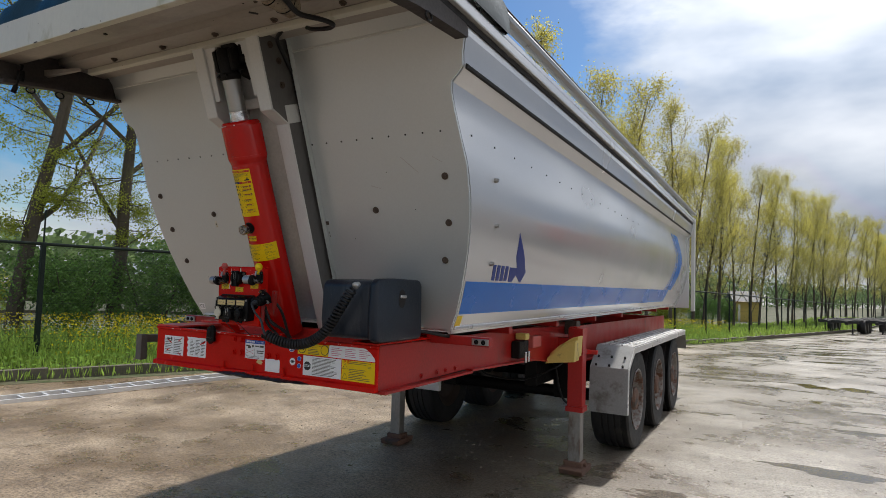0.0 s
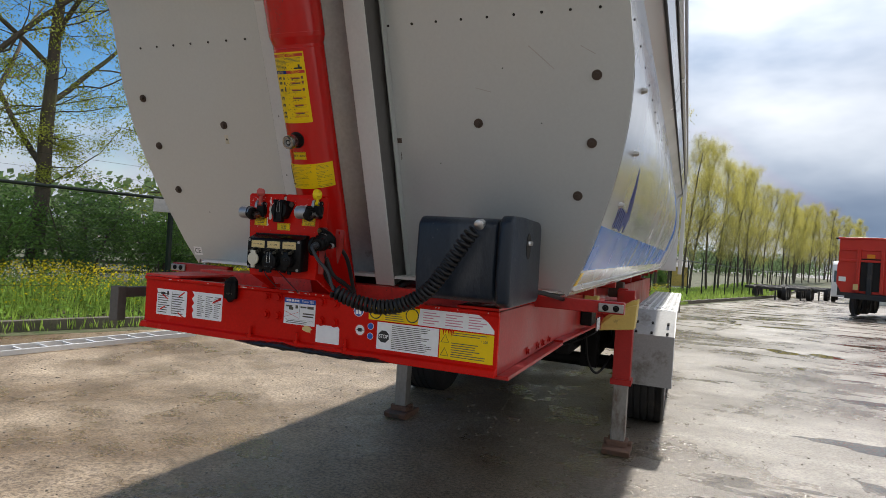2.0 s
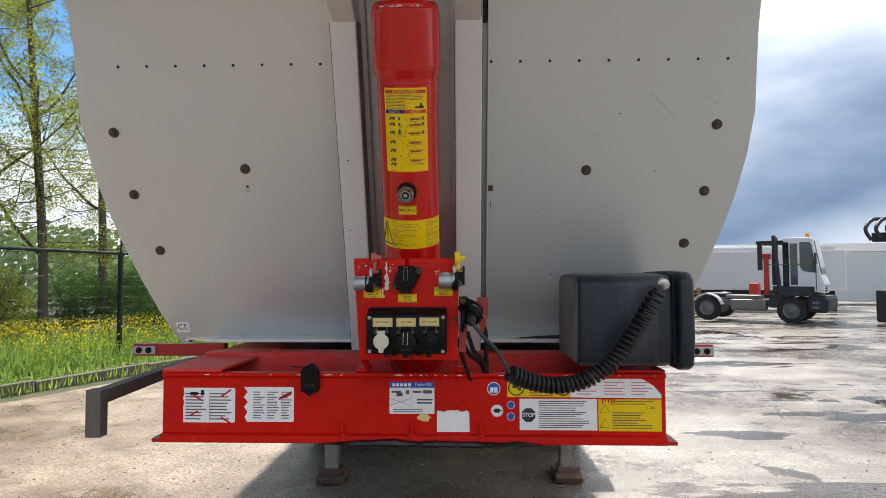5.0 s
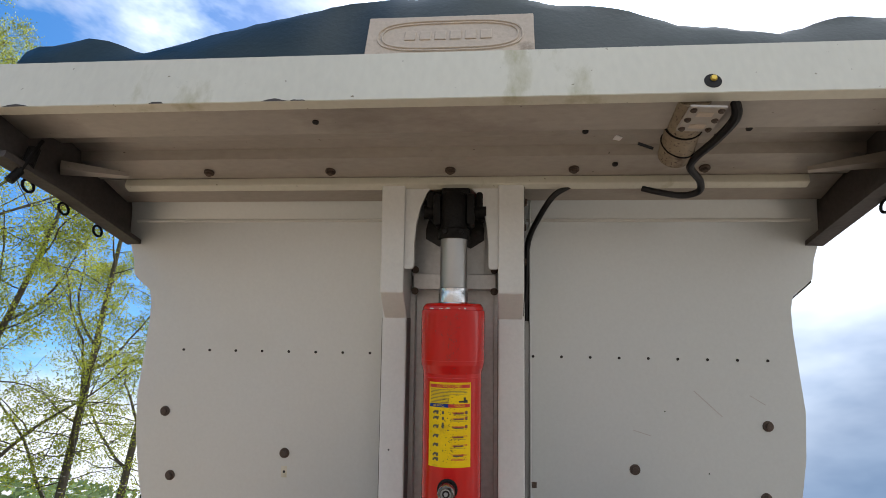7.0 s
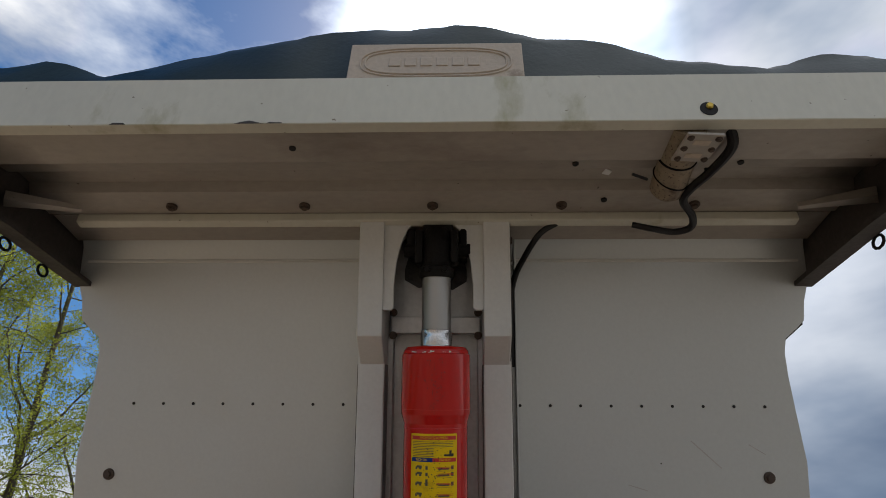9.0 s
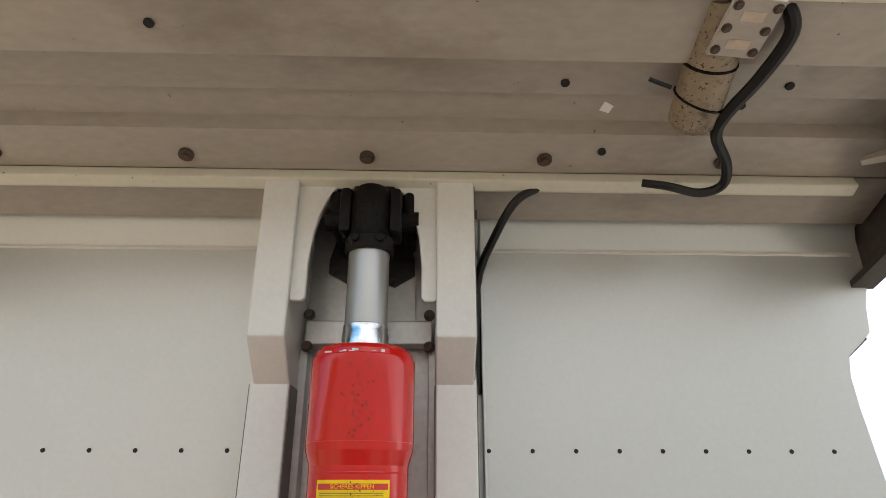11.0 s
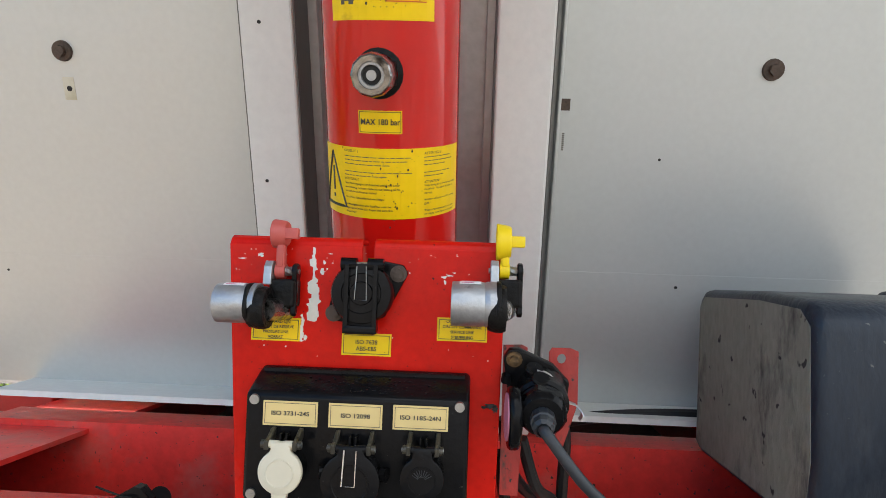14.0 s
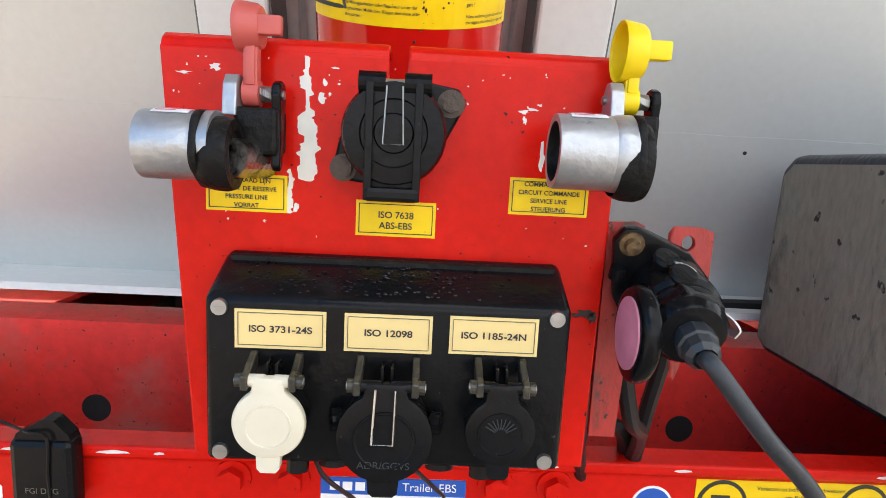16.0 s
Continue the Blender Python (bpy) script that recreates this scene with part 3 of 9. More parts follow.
    rel = mix(0.5, tex(30, 6, 0.7), tex(3.0, 6, 0.6))
    rel = mix(joint, rel, (0.15, 0.15, 0.15))
    l.new(rel, bump.inputs["Height"])
    l.new(bump.outputs["Normal"], b.inputs["Normal"])
    return m


M_GROUND = make_ground_material()
bm = fresh()
span = [-2500, -300, -90, -60, -40, -30, -20, -10, -4, 0, 4, 8, 10, 20, 30, 40, 60, 90, 300, 2500]
grid = [[bm.verts.new((x, y, ground_z(x, y))) for x in span] for y in span]
for i in range(len(span) - 1):
    for j in range(len(span) - 1):
        bm.faces.new((grid[i][j], grid[i][j + 1], grid[i + 1][j + 1], grid[i + 1][j]))
ground = part("ground", bm, M_GROUND)
tagged(ground, "wet sandy concrete yard with puddles and damp patches", "ground", kind="structure")

# loose grit on the yard
rng = random.Random(12)
grit_v, grit_f = [], []
for k in range(5200):
    x, y = rng.uniform(-5.6, 5.5), -1.6 + 8.5 * rng.random() ** 1.4
    r = rng.choice((0.002, 0.003, 0.003, 0.004, 0.004, 0.006, 0.009))
    a, z, i = rng.uniform(0, 3), ground_z(x, y), len(grit_v)
    for q in range(5):
        b = a + q * 2 * math.pi / 5
        rr = r * rng.uniform(0.8, 1.5)
        grit_v += [(x + rr * math.cos(b), y + rr * math.sin(b), z - 0.001), (x + 0.7 * rr * math.cos(b + 0.3), y + 0.7 * rr * math.sin(b + 0.3), z + r * rng.uniform(0.5, 0.9))]
    for q in range(5):
        p = (q + 1) % 5
        grit_f.append((i + 2 * q, i + 2 * p, i + 2 * p + 1, i + 2 * q + 1))
    grit_f.append(tuple(i + 2 * q + 1 for q in range(5)))
me = bpy.data.meshes.new("grit")
me.from_pydata(grit_v, [], grit_f)
me.materials.append(M_GRIT)
tagged(new("grit", me), "small loose stones on the yard", "grit", kind="stuff")

# ---- tipping trailer ----
trailer = thing("tipping_trailer", "silver tipper semi-trailer on a red chassis, standing on landing legs", "trailer")
REAR = 8.35
# half profile of the tub, from the floor edge up to the top rail: half width and height
PROFILE = [(0.945, 1.318), (0.962, 1.35), (1.005, 1.43), (1.063, 1.575), (1.113, 1.725), (1.150, 1.87), (1.172, 2.01), (1.178, 2.15), (1.163, 2.28), (1.150, 2.40),
           (1.147, 2.47), (1.156, 2.515), (1.195, 2.545), (1.222, 2.57), (1.230, 2.63), (1.252, 2.70), (1.255, 2.84)]


BOW = [(p.x, p.y) for p in curve([(x, z, 0) for x, z in PROFILE[:10]], 4)] + PROFILE[10:]


def tub_skin():
    bm = fresh()
    t = 0.012
    for s in (-1, 1):
        outer = [[bm.verts.new((s * x, front_y(z) + 0.02 if k == 0 else yy, z)) for x, z in BOW] for k, yy in enumerate((0, 2, 4, 6, REAR))]
        inner = [[bm.verts.new((s * (x - t), front_y(z) + 0.02 if k == 0 else yy, z)) for x, z in BOW] for k, yy in enumerate((0, 2, 4, 6, REAR))]
        for g in (outer, inner):
            for a, b in zip(g, g[1:]):
                for i in range(len(BOW) - 1):
                    bm.faces.new((a[i], a[i + 1], b[i + 1], b[i]))
        for a, b in ((outer[0], inner[0]), (outer[-1], inner[-1])):
            for i in range(len(BOW) - 1):
                bm.faces.new((a[i], a[i + 1], b[i + 1], b[i]))
    # floor
    box(bm, (-0.945, 0.03, 1.325), (0.945, REAR, 1.345))
    return bm


tub = part("tub", tub_skin(), M_SIDE, trailer, "silver painted aluminium tub with bowed sides", smooth=True, sharp=0.25)

# front wall plate with its middle bay
bm = fresh()
half = [(x, up_wall(z)) for x, z in PROFILE]
prism(bm, [(0.155, up_wall(1.343)), (0.93, up_wall(1.343)), *half, (0.155, up_wall(2.84))], -0.012, 0.0, WALL)
prism(bm, [(-0.155, up_wall(2.84)), *[(-x, y) for x, y in half[::-1]], (-0.93, up_wall(1.343)), (-0.155, up_wall(1.343))], -0.012, 0.0, WALL)
bulkhead = part("front_wall", bm, M_BULK, trailer, "champagne grey front wall leaning forward")
bm = fresh()
prism(bm, [(-0.20, up_wall(1.34)), (0.20, up_wall(1.34)), (0.20, up_wall(2.86)), (-0.20, up_wall(2.86))], -0.05, -0.014, WALL)
part("middle_bay", bm, M_GALV, bulkhead, "dull grey metal bay behind the cylinder")
# lower strip of the wall
bm = fresh()
box(bm, (-0.93, -0.004, 1.335), (0.93, 0.010, 1.349), 0.002)
part("lower_edge_strip", bm, M_ALU, bulkhead)

# uprights either side of the bay
CROSS = WALL @ Matrix(((0, 0, 1, 0), (0, 1, 0, 0), (1, 0, 0, 0), (0, 0, 0, 1)))
for x0, x1, xa, xb in ((-0.242, -0.158, -0.235, -0.157), (0.154, 0.242, 0.153, 0.237)):
    bm = fresh()
    box(bm, (x0, 0.047, -0.01), (x1, 1.30, 0.112), 0.004, WALL)
    up = part("upright", bm, M_POST, trailer, "cream painted box-section upright")
    # added skins darken both sides: grime plus shade in one colour
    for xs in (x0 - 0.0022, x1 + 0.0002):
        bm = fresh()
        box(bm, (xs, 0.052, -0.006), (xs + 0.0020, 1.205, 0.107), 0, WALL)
        part("side_sheet", bm, M_POSTSIDE, up, "grimy side of the upright, its shade painted in")
    bm = fresh()
    prism(bm, [(0.10, 1.200), (0.112, 1.205), (0.204, 1.288), (0.204, 1.668), (0.0, 1.668), (0.0, 1.30)], xa, xb, CROSS)
    bevel_all(bm, 0.004)
    part("upper_box", bm, M_POST, up, "cream box at the head of the upright")
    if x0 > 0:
        # same grime-and-shade colour on the outer side of the upper box
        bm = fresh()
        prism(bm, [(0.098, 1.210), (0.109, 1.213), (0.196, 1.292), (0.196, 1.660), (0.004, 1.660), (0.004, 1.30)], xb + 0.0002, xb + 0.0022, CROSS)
        part("side_sheet", bm, M_POSTSIDE, up, "grimy side of the upper box, its shade painted in")
        for v_, n_ in ((1.40, 0.10), (1.52, 0.09), (1.60, 0.13)):
            bm = fresh()
            hexbolt(bm, WALL @ Matrix.Translation((xb + 0.002, v_, n_)) @ Matrix.Rotation(radians(90), 4, "Y"), 0.012, 0.010)
            part("side_bolt", bm, M_RUST, up, "rusty hex bolt")
# flanges along the bay
for x0, x1 in ((-0.162, -0.140), (0.138, 0.156), (0.262, 0.268)):
    bm = fresh()
    box(bm, (x0, 0.06, -0.04 if x1 < 0.2 else 0.0002), (x1, 1.30 if x1 < 0.2 else 1.655, 0.03 if x1 < 0.2 else 0.032), 0.002, WALL)
    part("bay_flange", bm, M_GALV if x1 < 0.2 else M_BULK, bulkhead)
# arched plate round the rod head
bm = fresh()
arch = [(-0.163, 1.668), (-0.163, 1.375), (-0.155, 1.367), (-0.132, 1.367), (-0.125, 1.375), (-0.125, 1.45), (-0.118, 1.52), (-0.105, 1.575), (-0.085, 1.622), (-0.07, 1.64),
        (0.06, 1.64), (0.078, 1.622), (0.10, 1.575), (0.113, 1.52), (0.121, 1.45), (0.121, 1.375), (0.128, 1.367), (0.150, 1.367), (0.156, 1.375), (0.156, 1.668)]
prism(bm, arch, 0.175, 0.190, WALL)
bevel_all(bm, 0.002, 1)
part("arched_plate", bm, M_POST, trailer, "cream plate with an arched cut-out")
bm = fresh()
box(bm, (-0.146, 1.306, 0.0), (0.146, 1.362, 0.05), 0.003, WALL)
part("bay_crossbar", bm, M_GALV, bulkhead, "dull metal bar across the bay")
bm = fresh()
for x, v in ((-0.15, 1.375), (0.15, 1.375), (-0.15, 1.30), (0.15, 1.30)):
    hexbolt(bm, WALL @ Matrix.Translation((x * 0.93, v, 0.05)), 0.009, 0.012)
pieces("bay_bolt", bm, M_RUST, bulkhead)

# hydraulic cylinder
CYL_X, CYL_N, CYL_R = 0.009, 0.213, 0.093
CYL = WALL @ Matrix.Translation((CYL_X, 0, CYL_N)) @ Matrix.Rotation(radians(-90), 4, "X")
bm = fresh()
lathe(bm, [(0, 0.06), (CYL_R, 0.06), (CYL_R, 0.07), (CYL_R, 1.018), (CYL_R, 1.022), (CYL_R + 0.0006, 1.024), (CYL_R, 1.026), (CYL_R, 1.036), (0.0955, 1.044), (0.101, 1.062), (0.102, 1.075), (0.102, 1.079), (0.102, 1.217), (0.102, 1.221), (0.1015, 1.231), (0.0985, 1.233), (0.097, 1.243), (0.090, 1.252), (0.058, 1.257), (0.056, 1.250), (0, 1.250)], CYL, 64)
cylinder = part("hydraulic_cylinder", bm, M_CYL, trailer, "glossy red telescopic tipping cylinder", smooth=True, sharp=0.13)
bm = fresh()
lathe(bm, [(0, 1.24), (0.0435, 1.24), (0.0435, 1.48), (0, 1.48)], CYL, 40)
part("piston_rod", bm, M_ROD, cylinder, "satin grey piston rod", smooth=True)
bm = fresh()
lathe(bm, [(0.0437, 1.245), (0.0470, 1.247), (0.0475, 1.285), (0.0462, 1.289), (0.0462, 1.303), (0.0437, 1.305)], CYL, 40)
part("rod_collar", bm, M_CHROME, cylinder, "bright chrome collar", smooth=True)
bm = fresh()
lathe(bm, [(0, 1.462), (0.050, 1.462), (0.053, 1.467), (0.053, 1.492), (0.047, 1.496), (0.044, 1.51), (0.046, 1.55), (0.044, 1.60), (0.034, 1.618), (0, 1.622)], CYL, 20)
for s in (-1, 1):
    box(bm, (CYL_X + s * 0.054 - 0.013, 1.505, CYL_N - 0.055), (CYL_X + s * 0.054 + 0.013, 1.612, CYL_N + 0.030), 0.010, WALL)
    box(bm, (CYL_X + s * 0.082 - 0.014, 1.545, 0.012), (CYL_X + s * 0.082 + 0.014, 1.628, CYL_N - 0.020), 0.010, WALL)
    rod_m = [WALL @ Vector((CYL_X + s * k, 1.560, CYL_N - 0.04)) for k in (0.03, 0.104)]
    rod(bm, rod_m[0], rod_m[1], 0.024, seg=14)
    bmesh.ops.transform(bm, matrix=WALL @ Matrix.Translation((CYL_X + s * 0.026, 1.482, CYL_N + 0.050)), verts=rod(bm, (0, 0, -0.006), (0, 0, 0.006), 0.008, seg=8))
box(bm, (CYL_X - 0.045, 1.600, CYL_N - 0.06), (CYL_X + 0.050, 1.665, CYL_N - 0.02), 0.006, WALL)
part("rod_clevis", bm, M_BLACKMATT, cylinder, "greasy black rod-end clevis", smooth=True)
bm = fresh()
prism(bm, [(-0.11, 1.36), (0.105, 1.36), (0.105, 1.52), (0.085, 1.60), (0.06, 1.64), (-0.065, 1.64), (-0.09, 1.60), (-0.11, 1.52)], 0.0, 0.012, WALL)
part("bay_backing", bm, M_GALV, bulkhead)
# flat black sheet over the upper part of the bay backing
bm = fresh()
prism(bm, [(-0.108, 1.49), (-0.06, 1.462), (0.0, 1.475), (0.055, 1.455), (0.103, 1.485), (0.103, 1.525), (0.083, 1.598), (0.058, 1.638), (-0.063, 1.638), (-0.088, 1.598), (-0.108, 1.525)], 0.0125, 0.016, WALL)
part("grease_film", bm, M_GREASE, bulkhead, "black sheet behind the rod head")

# hood over the front wall
ACROSS = Matrix(((0, 0, 1, 0), (1, 0, 0, 0), (0, 1, 0, 0), (0, 0, 0, 1)))
HOODF = -1.262
bm = fresh()
prism(bm, [(HOODF, 2.712), (HOODF + 0.035, 2.712), (HOODF + 0.035, 2.72), (HOODF + 0.006, 2.722), (HOODF + 0.006, 2.862), (HOODF + 0.06, 2.866), (HOODF + 0.06, 2.872), (HOODF, 2.872)], -1.29, 1.29, ACROSS)
bevel_all(bm, 0.002, 1)
part("front_beam", bm, M_HOOD, trailer, "weathered cream folded beam edging the hood")
bm = fresh()
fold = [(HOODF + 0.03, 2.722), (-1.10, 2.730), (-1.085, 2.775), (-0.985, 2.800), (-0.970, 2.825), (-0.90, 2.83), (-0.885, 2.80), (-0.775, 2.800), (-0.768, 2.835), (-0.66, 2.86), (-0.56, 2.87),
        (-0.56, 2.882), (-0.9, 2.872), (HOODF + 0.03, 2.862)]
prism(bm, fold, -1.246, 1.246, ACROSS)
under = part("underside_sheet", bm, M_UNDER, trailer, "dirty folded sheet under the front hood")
bm = fresh()
prism(bm, [(-0.775, 2.770), (-0.745, 2.766), (-0.735, 2.775), (-0.735, 2.80), (-0.775, 2.80)], -1.15, 1.13, ACROSS)
bevel_all(bm, 0.004)
part("underside_bar", bm, M_HOOD, under, "cream angle bar")
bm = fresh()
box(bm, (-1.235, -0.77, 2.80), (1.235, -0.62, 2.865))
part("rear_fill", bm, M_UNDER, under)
for k, x in enumerate((-0.827, -0.405, -0.004, 0.395, 0.80)):
    bm = fresh()
    rod(bm, (x, -0.815, 2.802), (x, -0.815, 2.793), 0.017, seg=16)
    rod(bm, (x, -0.815, 2.796), (x, -0.815, 2.785), 0.010, seg=6)
    part("bolt", bm, M_RUST, under)
for x, y, z in ((0.405, -1.018, 2.792), (0.86, -1.02, 2.792), (0.80, -0.95, 2.824), (0.52, -0.84, 2.80), (-0.35, -1.16, 2.728)):
    bm = fresh()
    rod(bm, (x, y, z + 0.008), (x, y, z - 0.006), 0.009, seg=10)
    part("plug", bm, M_HOLE, under)
bm = fresh()
prism(bm, [(-0.012, -0.012), (0.012, -0.010), (0.014, 0.010), (-0.008, 0.013)], -0.001, 0.001, pose(0.513, -0.937, 2.826, 6, 0, 25))
part("paper_scrap", bm, M_WHITEST, under)

rng = random.Random(71)
for k in range(6):
    x, w = rng.uniform(-1.22, 1.22), rng.uniform(0.015, 0.05)
    bm = fresh()
    prism(bm, [(x - w, 2.7125), (x + w, 2.7125), (x + w * 0.7, 2.7125 + rng.uniform(0.002, 0.006)), (x, 2.7125 + rng.uniform(0.003, 0.010)), (x - w * 0.6, 2.7125 + rng.uniform(0.002, 0.006))], 0.0002, 0.0008, upright(HOODF))
    part("grime_patch", bm, M_GUSSET, under)
# side gussets with lashing eyes
for s in (-1, 1):
    bm = fresh()
    prism(bm, [(HOODF + 0.006, 2.87), (HOODF + 0.006, 2.70), (-1.20, 2.60), (-1.165, 2.615), (-0.93, 2.652), (-0.525, 2.685), (-0.50, 2.70), (-0.56, 2.87)], s * 1.255 - 0.005, s * 1.255 + 0.005, ACROSS)
    g = part("side_gusset", bm, M_GUSSET, trailer, "grimy dark side bracket of the hood")
    bm = fresh()
    prism(bm, [(-1.19, 2.60), (-0.93, 2.640), (-0.51, 2.678), (-0.51, 2.694), (-0.93, 2.658), (-1.19, 2.62)], s * 1.235 - 0.03, s * 1.235 + 0.03, ACROSS)
    part("gusset_flange", bm, M_GUSSET, g)
    bm = fresh()
    tube(bm, [(s * 1.245, -0.955, 2.725), (s * 1.16, -0.90, 2.745), (s * 1.085, -0.852, 2.762)], 0.024, 4, 0.010)
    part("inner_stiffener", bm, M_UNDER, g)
    for y, z in ((-1.02, 2.63), (-0.86, 2.645), (-0.68, 2.66)) if s < 0 else ((-0.86, 2.645),):
        bm = fresh()
        tube(bm, [(s * 1.266, y + 0.024 * math.cos(a), z + 0.018 * math.sin(a) - 0.016) for a in [k * math.pi / 5 for k in range(11)]], 0.0045, 6)
        part("lashing_eye", bm, M_BLACKMATT, g)
bm = fresh()
rod(bm, (-1.20, -1.10, 2.72), (-1.21, -1.12, 2.60), 0.006)
rod(bm, (-1.21, -1.12, 2.60), (-1.22, -1.13, 2.56), 0.013)
rod(bm, (-1.215, -1.10, 2.69), (-1.215, -1.10, 2.63), 0.018)
part("hood_latch", bm, M_BLACKMATT, trailer)

# plate with a cast oval, above the beam
SIGN = Matrix.Translation((0.018, HOODF + 0.020, 2.868)) @ Matrix.Rotation(radians(90 - 4), 4, "X")
bm = fresh()
box(bm, (-0.232, 0.0, -0.004), (0.232, 0.168, 0.004), 0.003, SIGN)
sign = part("sign_plate", bm, M_SIGN, trailer, "faded tan sign plate with a cast oval")
bm = fresh()
for rx, ry in ((0.20, 0.060), (0.188, 0.050)):
    ring = []
    for k in range(49):
        a = 2 * math.pi * k / 48
        x = math.copysign(abs(math.cos(a)) ** 0.55, math.cos(a)) * rx
        y = math.copysign(abs(math.sin(a)) ** 0.75, math.sin(a)) * ry
        ring.append(SIGN @ Vector((x, 0.085 + y, 0.005)))
    tube(bm, ring, 0.003, 6)
for k in range(6):
    box(bm, (-0.125 + k * 0.042, 0.068, 0.003), (-0.093 + k * 0.042, 0.103, 0.007), 0.002, SIGN)
part("sign_relief", bm, M_SIGN, sign)

# brass plug in the beam
bm = fresh()
rod(bm, (0.681, HOODF - 0.002, 2.748), (0.681, HOODF + 0.004, 2.748), 0.021, seg=24)
hole = part("beam_hole", bm, M_HOLE, trailer)
bm = fresh()
lathe(bm, [(0, 0.006), (0.007, 0.006), (0.009, 0.002), (0.009, 0)], Matrix.Translation((0.683, HOODF - 0.003, 2.754)) @ Matrix.Rotation(radians(90), 4, "X"), 12)
part("brass_plug", bm, M_BRASS, hole)

# pipe stub with its plate and taped hose under the hood
bm = fresh()
rod(bm, (0.648, -1.22, 2.745), (0.660, -0.975, 2.733), 0.047, 0.047, 24)
rod(bm, (0.660, -0.975, 2.733), (0.661, -0.960, 2.732), 0.047, 0.036, 24)
pipe = part("pipe_stub", bm, M_PIPE, trailer, "dirty beige pipe stub hanging under the hood", smooth=True)
bm = fresh()
box(bm, (-0.045, -0.055, -0.004), (0.045, 0.055, 0.004), 0.002, pose(0.665, -1.190, 2.690, 6, 0, 4))
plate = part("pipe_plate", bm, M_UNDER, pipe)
bm = fresh()
for x in (-0.034, 0.034):
    for y in (-0.042, 0.0, 0.042):
        hexbolt(bm, pose(0.665, -1.190, 2.690, 6, 0, 4) @ Matrix.Translation((x, y, -0.004)) @ Matrix.Rotation(math.pi, 4, "X"), 0.006, 0.006)
pieces("plate_bolt", bm, M_RUST, pipe)
bm = fresh()
for y0 in (-0.025, 0.028):
    box(bm, (-0.020, y0 - 0.008, -0.0052), (0.020, y0 + 0.010, -0.0038), 0, pose(0.665, -1.190, 2.690, 6, 0, 4))
pieces("plate_tag", bm, M_SIGN, pipe)
bm = fresh()
tube(bm, curve([(0.745, -1.215, 2.735), (0.758, -1.175, 2.705), (0.737, -1.092, 2.70), (0.706, -1.014, 2.70), (0.703, -0.960, 2.70), (0.750, -0.890, 2.70), (0.764, -0.832, 2.70), (0.722, -0.808, 2.70), (0.648, -0.824, 2.702), (0.600, -0.815, 2.722)], 6), 0.0135, 10, 0.009)
for p, q in (((0.57, -1.08, 2.68), (0.53, -1.09, 2.69)),):
    rod(bm, p, q, 0.004)
part("taped_hose", bm, M_CABLE, pipe, "black taped hose looped from the pipe", smooth=True)
for c, d in (((0.653, -1.10, 2.740), (-0.010, -0.20, 0.010)), ((0.657, -1.02, 2.737), (0.05, -0.20, 0.02))):
    bm = fresh()
    d = Vector(d).normalized()
    side = d.orthogonal().normalized()
    up_ = d.cross(side)
    tube(bm, [Vector(c) + 0.0485 * (math.cos(a) * side + math.sin(a) * up_) for a in [k * math.pi / 12 for k in range(25)]], 0.003, 6)
    part("cable_tie", bm, M_BLACK, pipe)
bm = fresh()
hose = [(0.44, -0.765, 2.790), (0.385, -0.748, 2.775), (0.33, -0.725, 2.745), *[WALL @ Vector(p) for p in ((0.282, 1.535, 0.09), (0.262, 1.49, 0.05), (0.256, 1.45, 0.025), (0.254, 1.35, 0.018), (0.252, 1.2, 0.012))]]
tube(bm, curve(hose, 6), 0.0100, 8)
part("corrugated_conduit", bm, M_CABLE, trailer, "black corrugated cable conduit")


# tarpaulin: bunched at the sides, arched in the middle
TARP_LINE = [(-1.30, 3.03), (-1.27, 3.055), (-1.125, 3.078), (-1.03, 3.05), (-0.946, 3.015), (-0.80, 3.055), (-0.60, 3.125), (-0.385, 3.178), (-0.2, 3.205), (0.007, 3.213), (0.261, 3.195),
             (0.45, 3.135), (0.668, 3.072), (0.80, 3.042), (0.935, 3.017), (1.0, 3.035), (1.097, 3.064), (1.23, 3.072), (1.262, 3.07), (1.30, 3.0)]


def tarp_height(x):
    for (x0, z0), (x1, z1) in zip(TARP_LINE, TARP_LINE[1:]):
        if x <= x1:
            return z0 + (z1 - z0) * max(0, x - x0) / (x1 - x0)
    return TARP_LINE[-1][1]


def tarp():
    bm = fresh()
    nx, rows = 78, []
    ys = [(HOODF + 0.062, 0.0), (HOODF + 0.075, 0.45), (HOODF + 0.09, 0.8), (HOODF + 0.112, 1.0), (-1.0, 1.0), (-0.8, 0.97), (-0.6, 0.98), (-0.45, 0.94), (-0.30, 0.9), (-0.18, 0.7), (-0.13, 0.35), (-0.12, -0.2)]
    for k, (y, f) in enumerate(ys):
        row = []
        for i in range(nx + 1):
            x = -1.30 + 2.60 * i / nx
            ripple = 0.010 * noise.noise((x * 7, y * 1.5, 3)) + 0.006 * noise.noise((x * 22, y * 3, 8))
            z = 2.872 + (tarp_height(x) - 2.872) * f + ripple * min(1, f * 2)
            row.append(bm.verts.new((x, y + 0.02 * noise.noise((x * 5, f * 4, 1)) * (0 < k < 4), z)))
        rows.append(row)
    for s in (0, nx):
        edge = [bm.verts.new((r[s].co.x * 1.002, r[s].co.y, 2.83)) for r in rows]
        for a, b, c, d in zip(rows, rows[1:], edge, edge[1:]):
            bm.faces.new((a[s], b[s], d, c))
    for a, b in zip(rows, rows[1:]):
        for i in range(nx):
            bm.faces.new((a[i], a[i + 1], b[i + 1], b[i]))
    return bm


